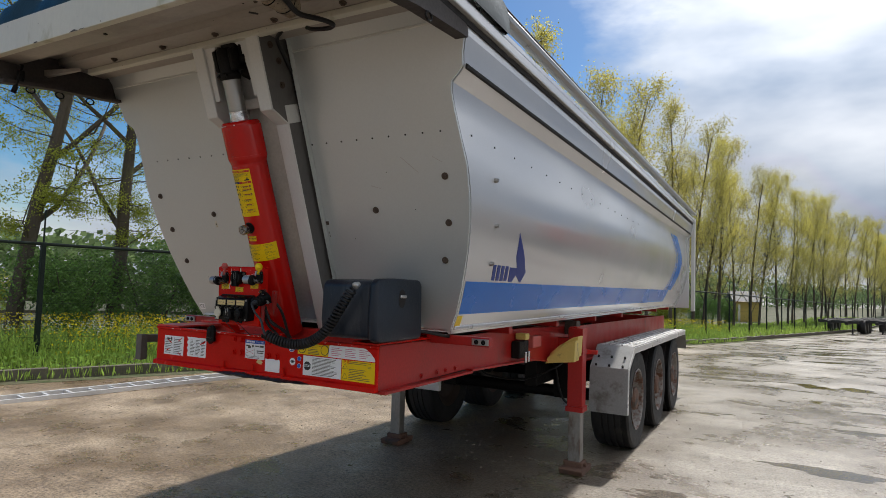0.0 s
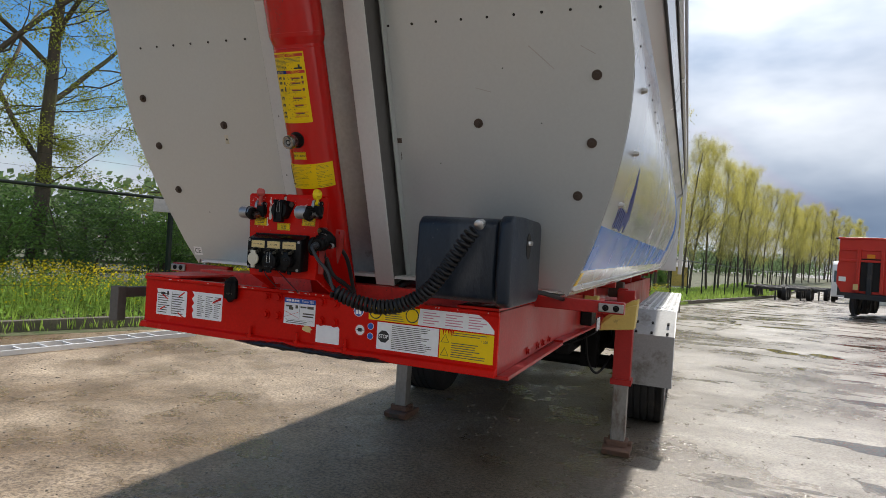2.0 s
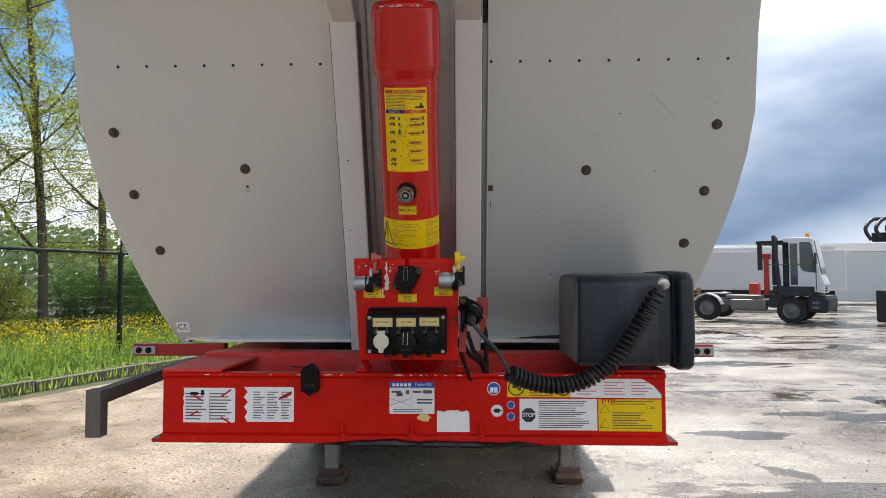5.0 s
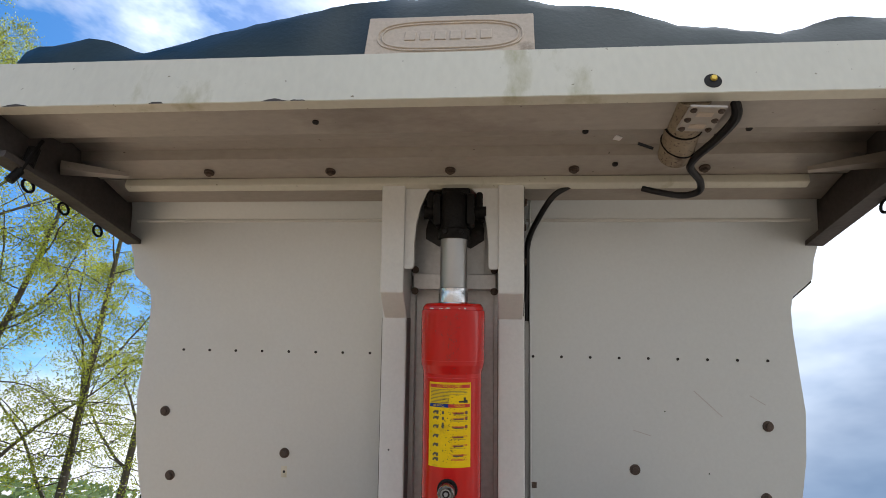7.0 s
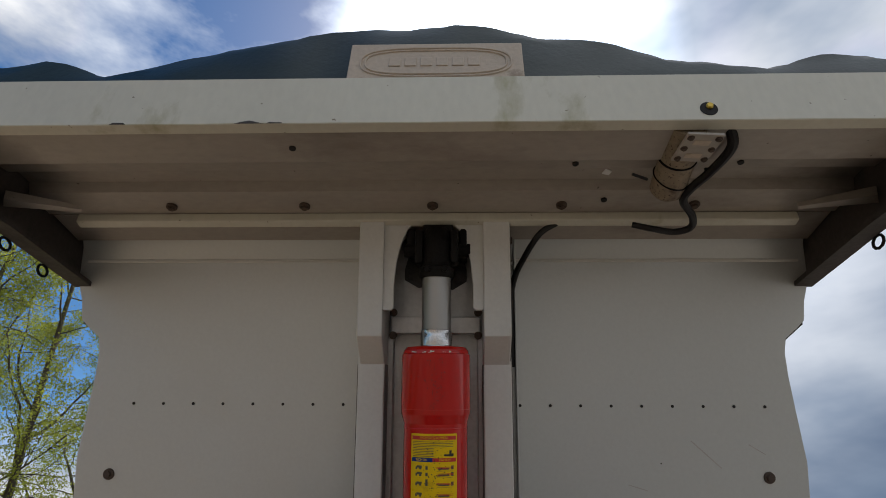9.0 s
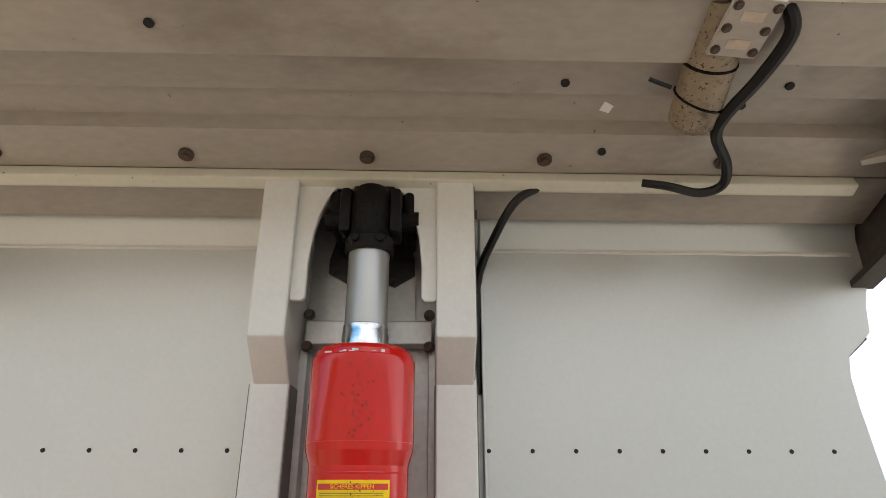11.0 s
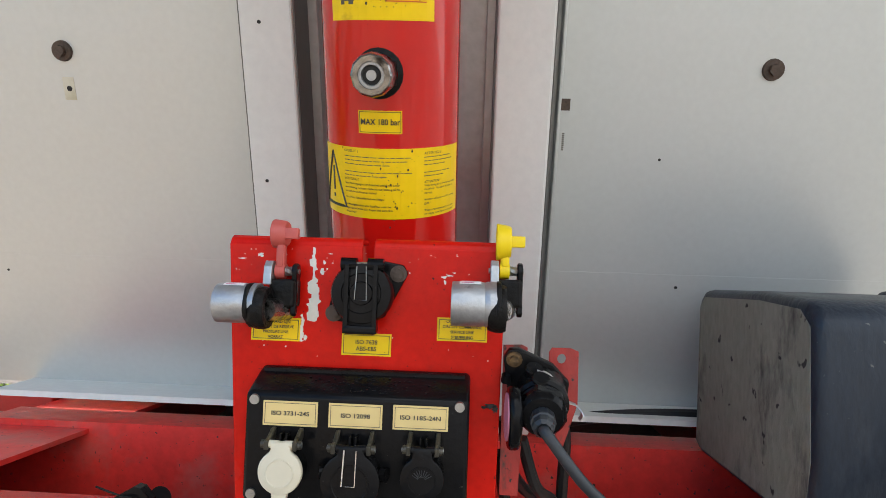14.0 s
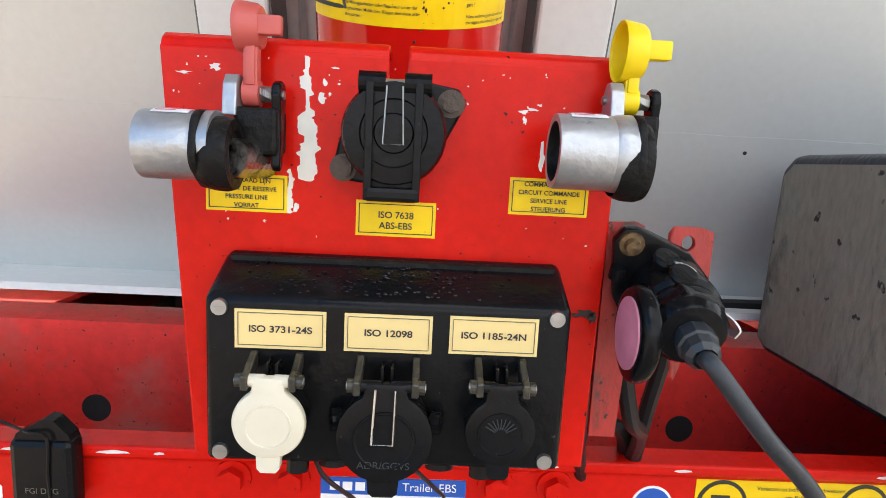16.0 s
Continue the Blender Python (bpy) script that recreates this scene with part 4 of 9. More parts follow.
part("tarpaulin", tarp(), M_TARP, trailer, "dark green tarpaulin bunched at the head of the tub", smooth=True)
for s in (-1, 1):
    bm = fresh()
    tube(bm, [(s * 1.262, -0.13, 2.99), (s * 1.262, 2.0, 2.985), (s * 1.262, 5.0, 2.98), (s * 1.262, REAR, 2.975)], 0.006, 6)
    part("tarp_rope", bm, M_CABLE, trailer)

# chassis
BF = -0.462
FACE = upright(BF)
bm = fresh()
prism(bm, [(BF, 1.088), (BF - 0.020, 1.083), (BF - 0.022, 1.060), (BF + 0.11, 1.058), (BF + 0.11, 1.066), (BF + 0.012, 1.070), (BF + 0.012, 1.266), (BF + 0.026, 1.267), (BF + 0.026, 1.279), (BF - 0.010, 1.279), (BF - 0.010, 1.268), (BF, 1.262)], -0.79, 0.812, ACROSS)
bevel_all(bm, 0.003, 2)
beam = part("front_cross_beam", bm, M_RED, trailer, "red front cross beam covered with stickers")
rng = random.Random(17)
for k in range(26):
    x = rng.uniform(-0.77, 0.79)
    w = rng.choice((0.002, 0.003, 0.005, 0.009, 0.016))
    bm = fresh()
    prism(bm, [(x - w, 1.2722), (x - w * 0.3, 1.2714), (x + w, 1.2724), (x + w * 0.8, 1.2738), (x + w * 0.1, 1.2742 + rng.uniform(0, 0.002)), (x - w * 0.8, 1.2736)], 0.0098, 0.0104, FACE)
    part("paint_chip", bm, M_CHALK, beam)
bm = fresh()
prism(bm, [(-0.16, 1.08), (-0.145, 1.08), (-0.145, 1.29), (-0.07, 1.292), (-0.07, 1.302), (-0.16, 1.302)], -0.785, 0.805, ACROSS)
inner = part("inner_cross_beam", bm, M_REDDIRT, trailer, "dull red inner cross beam")
for x in (-0.437, 0.437):
    bm = fresh()
    rod(bm, (x, -0.1612, 1.170), (x, -0.157, 1.170), 0.021, seg=28)
    part("round_hole", bm, M_HOLE, inner)
# near-black colour stands in for the shade behind the inner beam
bm = fresh()
box(bm, (-0.785, BF + 0.10, 1.05), (0.805, 2.2, 1.062))
part("belly_plate", bm, M_GUSSET, trailer)
for x0, x1, x2 in ((-0.79, -0.60, -0.565), (0.81, 0.66, 0.62)):
    bm = fresh()
    prism(bm, [(x0, BF - 0.004), (x1, BF - 0.004), (x1, BF + 0.03), (x2, 0.08), (x2, 0.30), (x0, 0.30)], 1.281, 1.290)
    bevel_all(bm, 0.002, 1)
    part("deck_plate", bm, M_REDDIRT if x0 < 0 else M_RED, trailer, "red deck plate")
for s, xo in ((-1, -0.785), (1, 0.805)):
    bm = fresh()
    prism(bm, [(BF + 0.012, 1.064), (0.5, 1.07), (1.6, 1.03), (2.4, 0.93), (3.2, 0.88), (8.2, 0.86), (8.2, 1.16), (3.0, 1.22), (1.5, 1.27), (BF + 0.012, 1.278)], xo - 0.007, xo + 0.007, ACROSS)
    rail = part("side_rail", bm, M_CHASSIS, trailer, "red longitudinal chassis rail")
    bm = fresh()
    for (y0, z0), (y1, z1) in zip([(BF + 0.012, 1.064), (0.5, 1.07), (1.6, 1.03), (2.4, 0.93), (3.2, 0.88)], [(0.5, 1.06), (1.6, 1.03), (2.4, 0.93), (3.2, 0.88), (8.2, 0.86)]):
        prism(bm, [(y0, z0 - 0.012), (y1, z1 - 0.012), (y1, z1), (y0, z0)], xo - 0.014 - 0.032 * (s < 0), xo + 0.014 + 0.032 * (s > 0), ACROSS)
    part("lower_flange", bm, M_CHASSIS, rail)
    bm = fresh()
    for y in (-0.05, 0.12, 0.22, 0.34):
        hexbolt(bm, Matrix.Translation((xo + s * 0.007, y, 1.092)) @ Matrix.Rotation(s * math.pi / 2, 4, "Y"), 0.011, 0.012)
    pieces("rail_bolt", bm, M_CHASSIS, rail)
# cross bar that carries the side markers
for s in (-1, 1):
    bm = fresh()
    x0, x1 = sorted((s * 0.79, s * 1.165))
    prism(bm, [(0.03, 1.262), (0.075, 1.262), (0.075, 1.310), (0.03, 1.310)], x0, x1, ACROSS)
    bevel_all(bm, 0.004)
    crossbar = part("marker_bar", bm, M_CHASSIS, trailer, "red stub bar carrying the end plate")
    bm = fresh()
    box(bm, (s * 1.115 - 0.048, 0.020, 1.269), (s * 1.115 + 0.048, 0.030, 1.303), 0.003)
    end = part("end_plate", bm, M_STEEL, crossbar, "bolted dull metal end plate")
    for k in (-0.020, 0.020):
        bm = fresh()
        lathe(bm, [(0, 0.007), (0.006, 0.007), (0.0065, 0.003), (0.0125, 0.002), (0.0125, 0)], Matrix.Translation((s * 1.115 + k, 0.020, 1.286)) @ Matrix.Rotation(radians(90), 4, "X"), 14)
        part("plate_bolt", bm, M_BLACKMATT, end, "dark bolt")
# side guard arm
bm = fresh()
tube(bm, [(-1.062, -0.37, 1.178), (-1.19, 0.45, 1.145), (-1.20, 1.1, 1.13)], 0.032, 4)
box(bm, (-1.088, -0.395, 1.048), (-1.036, -0.35, 1.206), 0.003)
box(bm, (-1.20, 1.05, 1.10), (-0.79, 1.10, 1.16), 0.003)
part("guard_arm", bm, M_ARM, trailer, "weathered grey-brown side guard arm")
# subframe and tub floor runners
# runners are coloured dark too, so the recess under the tub looks shaded
for x in (-0.42, 0.42):
    bm = fresh()
    box(bm, (x - 0.05, 0.2, 1.215), (x + 0.05, 8.2, 1.325), 0.004)
    part("floor_runner", bm, M_GUSSET, trailer)
for y in (0.9, 1.9, 3.1, 4.3, 5.5, 6.7, 7.9):
    bm = fresh()
    box(bm, (-0.93, y - 0.03, 1.27), (0.93, y + 0.03, 1.325), 0.003)
    part("floor_bearer", bm, M_CHASSIS, trailer)
bm = fresh()
box(bm, (-0.78, 8.1, 0.88), (0.80, 8.2, 1.15), 0.005)
part("rear_cross_beam", bm, M_CHASSIS, trailer)


# tub details ----------------------------------------------------------
def side_x(z):
    for (x0, z0), (x1, z1) in zip(BOW, BOW[1:]):
        if z <= z1:
            return x0 + (x1 - x0) * (z - z0) / (z1 - z0)
    return PROFILE[-1][0]


def side_patch(name, z0, z1, edges, material, parent, lift=0.002, steps=10, label="", s=1):
    """A film on the bowed side; edges(z) gives where it starts and ends along the trailer."""
    bm = fresh()
    rows = []
    for k in range(steps + 1):
        z = z0 + (z1 - z0) * k / steps
        a, b = edges(z)
        rows.append([bm.verts.new((s * (side_x(z) + l), y, z)) for l in (lift, 0.0006) for y in (a, b)])
    for p, q in zip(rows, rows[1:]):
        bm.faces.new((p[0], p[1], q[1], q[0]))
        bm.faces.new((p[0], q[0], q[2], p[2]))
        bm.faces.new((p[1], p[3], q[3], q[1]))
    bm.faces.new((rows[0][0], rows[0][2], rows[0][3], rows[0][1]))
    bm.faces.new((rows[-1][0], rows[-1][1], rows[-1][3], rows[-1][2]))
    return part(name, bm, material, parent, label)


def step_line(v, pts):
    """Straight pieces through (v, value) pairs."""
    for (a, p), (b, q) in zip(pts, pts[1:]):
        if v <= b:
            return p + (q - p) * max(0.0, v - a) / (b - a)
    return pts[-1][1]


for s in (1, -1):
    side_patch("blue_stripe", 1.425, 1.60, lambda z: (front_y(z) + 0.035, 6.75 + 0.5 * (z - 1.425)), M_BLUESTRIPE, tub, label="blue stripe along the tub", s=s)
    for w0, w1 in ((0.0, 0.36), (-0.10, -0.06), (-0.20, -0.165)):
        side_patch("blue_sweep", 1.60 if w0 < 0 else 1.602, 2.44, lambda z, w0=w0, w1=w1: (6.62 + w0 + 0.45 * math.sin((z - 1.6) / 0.9 * math.pi), 6.62 + w1 + 0.45 * math.sin((z - 1.6) / 0.9 * math.pi) + 0.10 * (w0 == 0)), M_BLUESTRIPE, tub, s=s, steps=16)
    # emblem: a tall spike on two legs, and a short slanted word shown as bars
    side_patch("emblem_spike", 1.692, 1.893, lambda z: (step_line(z, ((1.692, 0.545), (1.752, 0.484), (1.893, 0.451))), step_line(z, ((1.692, 0.68), (1.768, 0.607), (1.893, 0.4515)))), M_NAVY, tub, s=s, label="dark blue emblem")
    side_patch("emblem_leg", 1.608, 1.692, lambda z: (step_line(z, ((1.608, 0.655), (1.65, 0.560), (1.692, 0.545))), step_line(z, ((1.608, 0.673), (1.672, 0.709), (1.692, 0.68)))), M_NAVY, tub, s=s)
    side_patch("emblem_leg", 1.608, 1.692, lambda z: (step_line(z, ((1.608, 0.474), (1.692, 0.436))), step_line(z, ((1.608, 0.530), (1.65, 0.5595), (1.692, 0.5445)))), M_NAVY, tub, s=s)
    for k in range(4):
        side_patch("emblem_bar", 1.611, 1.697, lambda z, k=k: (0.228 + 0.059 * k - 0.40 * (z - 1.611), 0.270 + 0.059 * k - 0.40 * (z - 1.611)), M_NAVY, tub, s=s)
    side_patch("warning_sticker", 1.36, 1.415, lambda z: (front_y(z) + 0.03, front_y(z) + 0.09), M_YELLOW, tub, s=s)
    # rails and thin black strips along the top
    bm = fresh()
    prism(bm, [(1.222, 2.565), (1.232, 2.57), (1.234, 2.585), (1.224, 2.59)], 0, 1)
    for v in bm.verts:
        v.co = (s * v.co.x, front_y(2.57) + 0.03 + v.co.z * (REAR - front_y(2.57)), v.co.y)
    part("rail_seal", bm, M_HOLE, tub, "thin black strip")
    for x0, x1, z0, z1, m_, nm in ((1.252, 1.285, 2.765, 2.815, M_SIDE, "top_rail"), (1.25, 1.275, 2.822, 2.855, M_ALU, "tarp_rail"), (1.253, 1.262, 2.735, 2.764, M_HOLE, "rail_gap"), (1.252, 1.262, 2.815, 2.823, M_HOLE, "rail_gap")):
        bm = fresh()
        box(bm, (min(s * x0, s * x1), front_y(2.75) - 0.22, z0), (max(s * x0, s * x1), REAR + 0.05, z1), 0.005)
        part(nm, bm, m_, tub)
    bm = fresh()
    tube(bm, [(s * 1.262, -1.15, 2.93), (s * 1.262, 3, 2.93), (s * 1.262, REAR, 2.93)], 0.035, 10)
    part("tarp_roll_bar", bm, M_STEEL, tub, smooth=True)
    bm = fresh()
    box(bm, (min(s * 0.93, s * 0.972), 0.02, 1.338), (max(s * 0.93, s * 0.972), REAR, 1.362), 0.006)
    part("bottom_extrusion", bm, M_ALU, tub, "bare aluminium lower edge")
    # side bolts and rivets
    for z, y in ((2.13, 0.02), (1.90, 0.09), (1.70, 0.15)):
        bm = fresh()
        rod(bm, (s * side_x(z), y, z), (s * (side_x(z) + 0.022), y, z), 0.014, 0.008, 10)
        part("side_bolt", bm, M_STEEL, tub)
    for k in range(16):
        bm = fresh()
        bmesh.ops.create_icosphere(bm, subdivisions=1, radius=0.006, matrix=Matrix.Translation((s * side_x(2.31), front_y(2.31) + 0.14 + 0.28 * k, 2.31)))
        part("rivet", bm, M_HOLE, tub)
    # rear frame post
    bm = fresh()
    prism(bm, [(s * (x + 0.02), z) for x, z in PROFILE] + [(s * (x - 0.06), z) for x, z in PROFILE[::-1]], 0, 0.16, Matrix(((1, 0, 0, 0), (0, 0, 1, REAR - 0.1), (0, 1, 0, 0), (0, 0, 0, 1))))
    part("rear_post", bm, M_BULK, tub, "champagne rear frame post")
    bm = fresh()
    box(bm, (s * 1.26 - 0.03, REAR - 0.02, 1.25), (s * 1.26 + 0.03, REAR + 0.10, 2.86), 0.01)
    part("rear_corner", bm, M_POST, tub)
bm = fresh()
box(bm, (-1.2, REAR, 1.3), (1.2, REAR + 0.04, 2.8), 0.01)
part("tailgate", bm, M_SIDE, trailer, "silver tailgate")

# front wall details
bm = fresh()
prism(bm, [(-0.012, 1.350), (-0.128, 1.348), (-0.130, 1.337), (-0.122, 1.337), (-0.120, 1.343), (-0.012, 1.345)], -0.80, 0.80, ACROSS)
part("foot_strip", bm, M_POST, bulkhead, "pale strip along the foot of the wall")
for x, z in ((-1.065, 2.099), (-1.031, 1.887), (-0.969, 1.684), (-0.607, 1.973), (0.617, 1.960), (1.055, 2.106), (1.040, 1.887), (0.990, 1.704)):
    bm = fresh()
    m = WALL @ Matrix.Translation((x, up_wall(z), 0.0)) @ Matrix.Rotation(x * 3, 4, "Z")
    bmesh.ops.transform(bm, matrix=m, verts=rod(bm, (0, 0, -0.004), (0, 0, 0.005), 0.019, 0.017, 20))
    hexbolt(bm, m @ Matrix.Translation((0, 0, 0.005)), 0.010, 0.008, False)
    part("wall_bolt", bm, M_RUST, bulkhead, "rusty bolt with a washer")
RIVETS = [-1.008 + 0.1003 * k for k in range(8)] + [0.276 + 0.0985 * k for k in range(9)]
for x in RIVETS:
    bm = fresh()
    bmesh.ops.transform(bm, matrix=WALL @ Matrix.Translation((x, 1.077, 0)), verts=rod(bm, (0, 0, -0.004), (0, 0, 0.0025), 0.0062, 0.0045, 10))
    part("rivet", bm, M_HOLE, bulkhead)
bm = fresh()
for x, v, n, r in ((-0.606, 0.654, 0, 0.005), (-0.21, 0.766, 0.112, 0.003), (-0.217, 0.519, 0.112, 0.003), (0.72, 0.90, 0, 0.0025), (0.86, 0.70, 0, 0.0025), (0.45, 0.55, 0, 0.0025), (-0.8, 0.3, 0, 0.0025), (0.51, 0.31, 0, 0.003)):
    bmesh.ops.transform(bm, matrix=WALL @ Matrix.Translation((x, v, n)), verts=rod(bm, (0, 0, -0.003), (0, 0, 0.001), r, seg=8))
pieces("wall_speck", bm, M_HOLE, bulkhead)
for x0, v0, x1, v1, w in ((0.818, 0.971, 0.909, 0.887, 0.004), (0.613, 0.835, 0.672, 0.818, 0.003), (1.0, 0.96, 1.05, 0.93, 0.003)):
    bm = fresh()
    d = Vector((x1 - x0, v1 - v0, 0))
    box(bm, (0, -w / 2, 0.0003), (d.length, w / 2, 0.0009), 0, WALL @ Matrix.Translation((x0, v0, 0)) @ Matrix.Rotation(math.atan2(d.y, d.x), 4, "Z"))
    part("scratch", bm, M_SCRATCH, bulkhead)
# weld seams
for v, h, mtl in ((1.560, 0.006, M_POST), (1.645, 0.004, M_POST), (0.335, 0.0005, M_BULK)):
    for x0, x1 in ((-1.225, -0.25), (0.25, 1.225)):
        if v < 1:
            x0, x1 = (x0 * 0.78, x1 - 0.02) if x0 < 0 else (x0 + 0.03, x1 * 0.78)
        bm = fresh()
        pts = [WALL @ Vector((x0 + (x1 - x0) * k / 40, v + 0.0015 * noise.noise((k * 0.7, v, x0)), 0.0)) for k in range(41)]
        tube(bm, pts, h, 6)
        part("weld_seam", bm, mtl, bulkhead)
bm = fresh()
for x0, x1 in ((-1.24, -0.25), (0.25, 1.24)):
    prism(bm, [(0.0, 1.562), (0.028, 1.645), (0.06, 1.70), (0.0, 1.70)], x0, x1, CROSS)
pieces("top_fold", bm, M_BULK, bulkhead)
bm = fresh()
box(bm, (-0.955, 0.068, 0.0002), (-0.905, 0.112, 0.0014), 0, WALL)
ce = part("mark_sticker", bm, M_WHITEST, bulkhead, "small white CE sticker")
writing("letters", "CE", 0.034, M_INK, ce, WALL @ Matrix.Translation((-0.930, 0.09, 0.002)))
bm = fresh()
box(bm, (0.268, 0.632, 0.0002), (0.287, 0.652, 0.0014), 0, WALL)
part("tape_scrap", bm, M_RUST, bulkhead, "brown scrap of old tape")
bm = fresh()
box(bm, (-0.617, 0.634, 0.0002), (-0.596, 0.674, 0.0006), 0, WALL)
part("tape_residue", bm, M_HOOD, bulkhead, "pale patch of old tape residue")
bm = fresh()
for k in range(9):
    box(bm, (0.277, 0.563 + 0.0035 * k, 0.0002), (0.281, 0.5652 + 0.0035 * k, 0.001), 0, WALL)
part("printed_mark", bm, M_INKGREY, bulkhead)


# cylinder labels, bent round the tube ---------------------------------
def on_tube(x, v, lift, r=CYL_R):
    a = (x - CYL_X) / r
    return WALL @ Vector((CYL_X + (r + lift) * math.sin(a), v, CYL_N + (r + lift) * math.cos(a)))


def bent(name, rects, lift, material, parent, label="", cells=14, r=CYL_R):
    bm = fresh()
    for x0, x1, v0, v1 in rects:
        n = max(1, int(cells * (x1 - x0) / 0.15) + 1)
        top = [[bm.verts.new(on_tube(x0 + (x1 - x0) * k / n, v, h, r)) for k in range(n + 1)] for v, h in ((v0, lift), (v1, lift), (v1, 0.0001), (v0, 0.0001))]
        for g, h in zip(top, top[1:] + top[:1]):
            for k in range(n):
                bm.faces.new((g[k], g[k + 1], h[k + 1], h[k]))
        bm.faces.new([t[0] for t in top])
        bm.faces.new([t[-1] for t in top])
    ob = part(name, bm, material, parent, label)
    if len(rects) > 1:
        tagged(ob, kind="stuff")
    return ob


def bent_writing(name, text, size, x, v, lift, material, parent, align="CENTER", width=1.0, bold=0.0):
    cu = bpy.data.curves.new(name, "FONT")
    cu.body, cu.size, cu.align_x, cu.align_y, cu.offset = text, size, align, "CENTER", bold
    tmp = bpy.data.objects.new(name, cu)
    scene.collection.objects.link(tmp)
    bpy.context.view_layer.update()
    me = bpy.data.meshes.new_from_object(tmp.evaluated_get(bpy.context.evaluated_depsgraph_get()))
    bpy.data.objects.remove(tmp)
    bpy.data.curves.remove(cu)
    for p in me.vertices:
        p.co = on_tube(x + p.co.x * width, v + p.co.y, lift)
    me.materials.clear()
    me.materials.append(material)
    return adopt(new(name, me), parent)


# arc lengths: silhouettes squeeze the ends of the wide bands
def arc(x):
    return CYL_X + CYL_R * math.asin(max(-1, min(1, (x - CYL_X) / CYL_R)))


lab = bent("tipping_label", [(arc(-0.055), arc(0.071), 0.762, 1.012)], 0.0008, M_YELLOW, cylinder, "yellow safe-tipping label with grease spots")
L0, L1 = arc(-0.052), arc(0.068)
LW = L1 - L0
bent("label_band", [(L0, L1, 0.996, 1.006), (L0 + LW * 0.48, L1, 0.938, 0.948)], 0.0014, M_INKRED, lab)
bent("label_band", [(L0, L0 + LW * 0.48, 0.938, 0.948)], 0.0014, M_NAVY, lab)
bent_writing("letters", "SICHERES KIPPEN", 0.010, (L0 + L1) / 2, 1.001, 0.002, M_YELLOW, lab)
bent_writing("letters", "RICHTIG", 0.009, L0 + LW * 0.24, 0.943, 0.002, M_YELLOW, lab)
bent_writing("letters", "FALSCH", 0.009, L0 + LW * 0.74, 0.943, 0.002, M_YELLOW, lab)
bent("small_print", [(L0 + 0.003, L0 + LW * (0.93 if k < 4 else 0.5), 0.990 - 0.0042 * k, 0.9912 - 0.0042 * k) for k in range(11)], 0.0013, M_INKGREY, lab)
bent("label_emblem", [(L0 + LW * 0.72, L0 + LW * 0.84, 0.953, 0.958), (L0 + LW * 0.84, L0 + LW * 0.94, 0.952, 0.960), (L0 + LW * 0.84, L0 + LW * 0.89, 0.960, 0.968)], 0.0013, M_INK, lab)
rows_v = [0.922, 0.905, 0.880, 0.852, 0.826, 0.798, 0.784]
bent("pictogram", [r for v in rows_v for r in ((L0 + LW * 0.10, L0 + LW * 0.25, v, v + 0.003), (L0 + LW * 0.10, L0 + LW * 0.14, v - 0.004, v), (L0 + LW * 0.19, L0 + LW * 0.24, v - 0.004, v), (L0 + LW * 0.13, L0 + LW * 0.25, v + 0.003, v + 0.006))]
     + [(L0 + LW * 0.33, L0 + LW * 0.38, v - 0.004, v + 0.005 + 0.008 * (k == 2)) for k, v in enumerate(rows_v[:3])]
     + [(L0 + LW * 0.60, L0 + LW * 0.84, v - 0.004, v + 0.001) for v in rows_v[:-1]] + [(L0 + LW * 0.88, L0 + LW * 0.94, v - 0.004, v + 0.006) for v in rows_v[:3]]
     + [(L0 + LW * 0.58, L0 + LW * 0.92, v - 0.008, v - 0.0074) for v in rows_v[:-1]], 0.0013, M_INKGREY, lab)
bent("red_strikes", [(L0 + LW * 0.56, L0 + LW * 0.94, v + 0.0015 * k - 0.001, v + 0.0015 * k) for v in rows_v for k in (0, 2)], 0.0016, M_INKRED, lab)
mx = bent("pressure_label", [(arc(-0.023), arc(0.033), 0.626, 0.655)], 0.0008, M_YELLOW, cylinder, "yellow maximum pressure label")
bent("label_border", [(arc(-0.0215), arc(0.0315), 0.6275, 0.6281), (arc(-0.0215), arc(0.0315), 0.6529, 0.6535), (arc(-0.0215), arc(-0.0210), 0.6275, 0.6535), (arc(0.031), arc(0.0315), 0.6275, 0.6535)], 0.0013, M_INK, mx)
bent_writing("letters", "MAX 180 bar", 0.0105, 0.005, 0.6405, 0.0014, M_INK, mx, width=0.88, bold=0.0002)
W0, W1 = CYL_X - CYL_R * 1.22, CYL_X + CYL_R * 1.35
warn = bent("warning_label", [(W0, W1, 0.513, 0.607)], 0.0008, M_YELLOW, cylinder, "yellow warning label wrapped round the cylinder")


def bent_poly(name, pts, lift, material, parent, close=True, w=0.0035):
    bm = fresh()
    q = []
    pts = pts + [pts[0]]
    for (a, b), (c, d) in zip(pts, pts[1:]):
        q += [on_tube(a + (c - a) * k / 8, b + (d - b) * k / 8, lift) for k in range(8)]
    tube(bm, q + [q[0]], w, 4)
    return part(name, bm, material, parent)


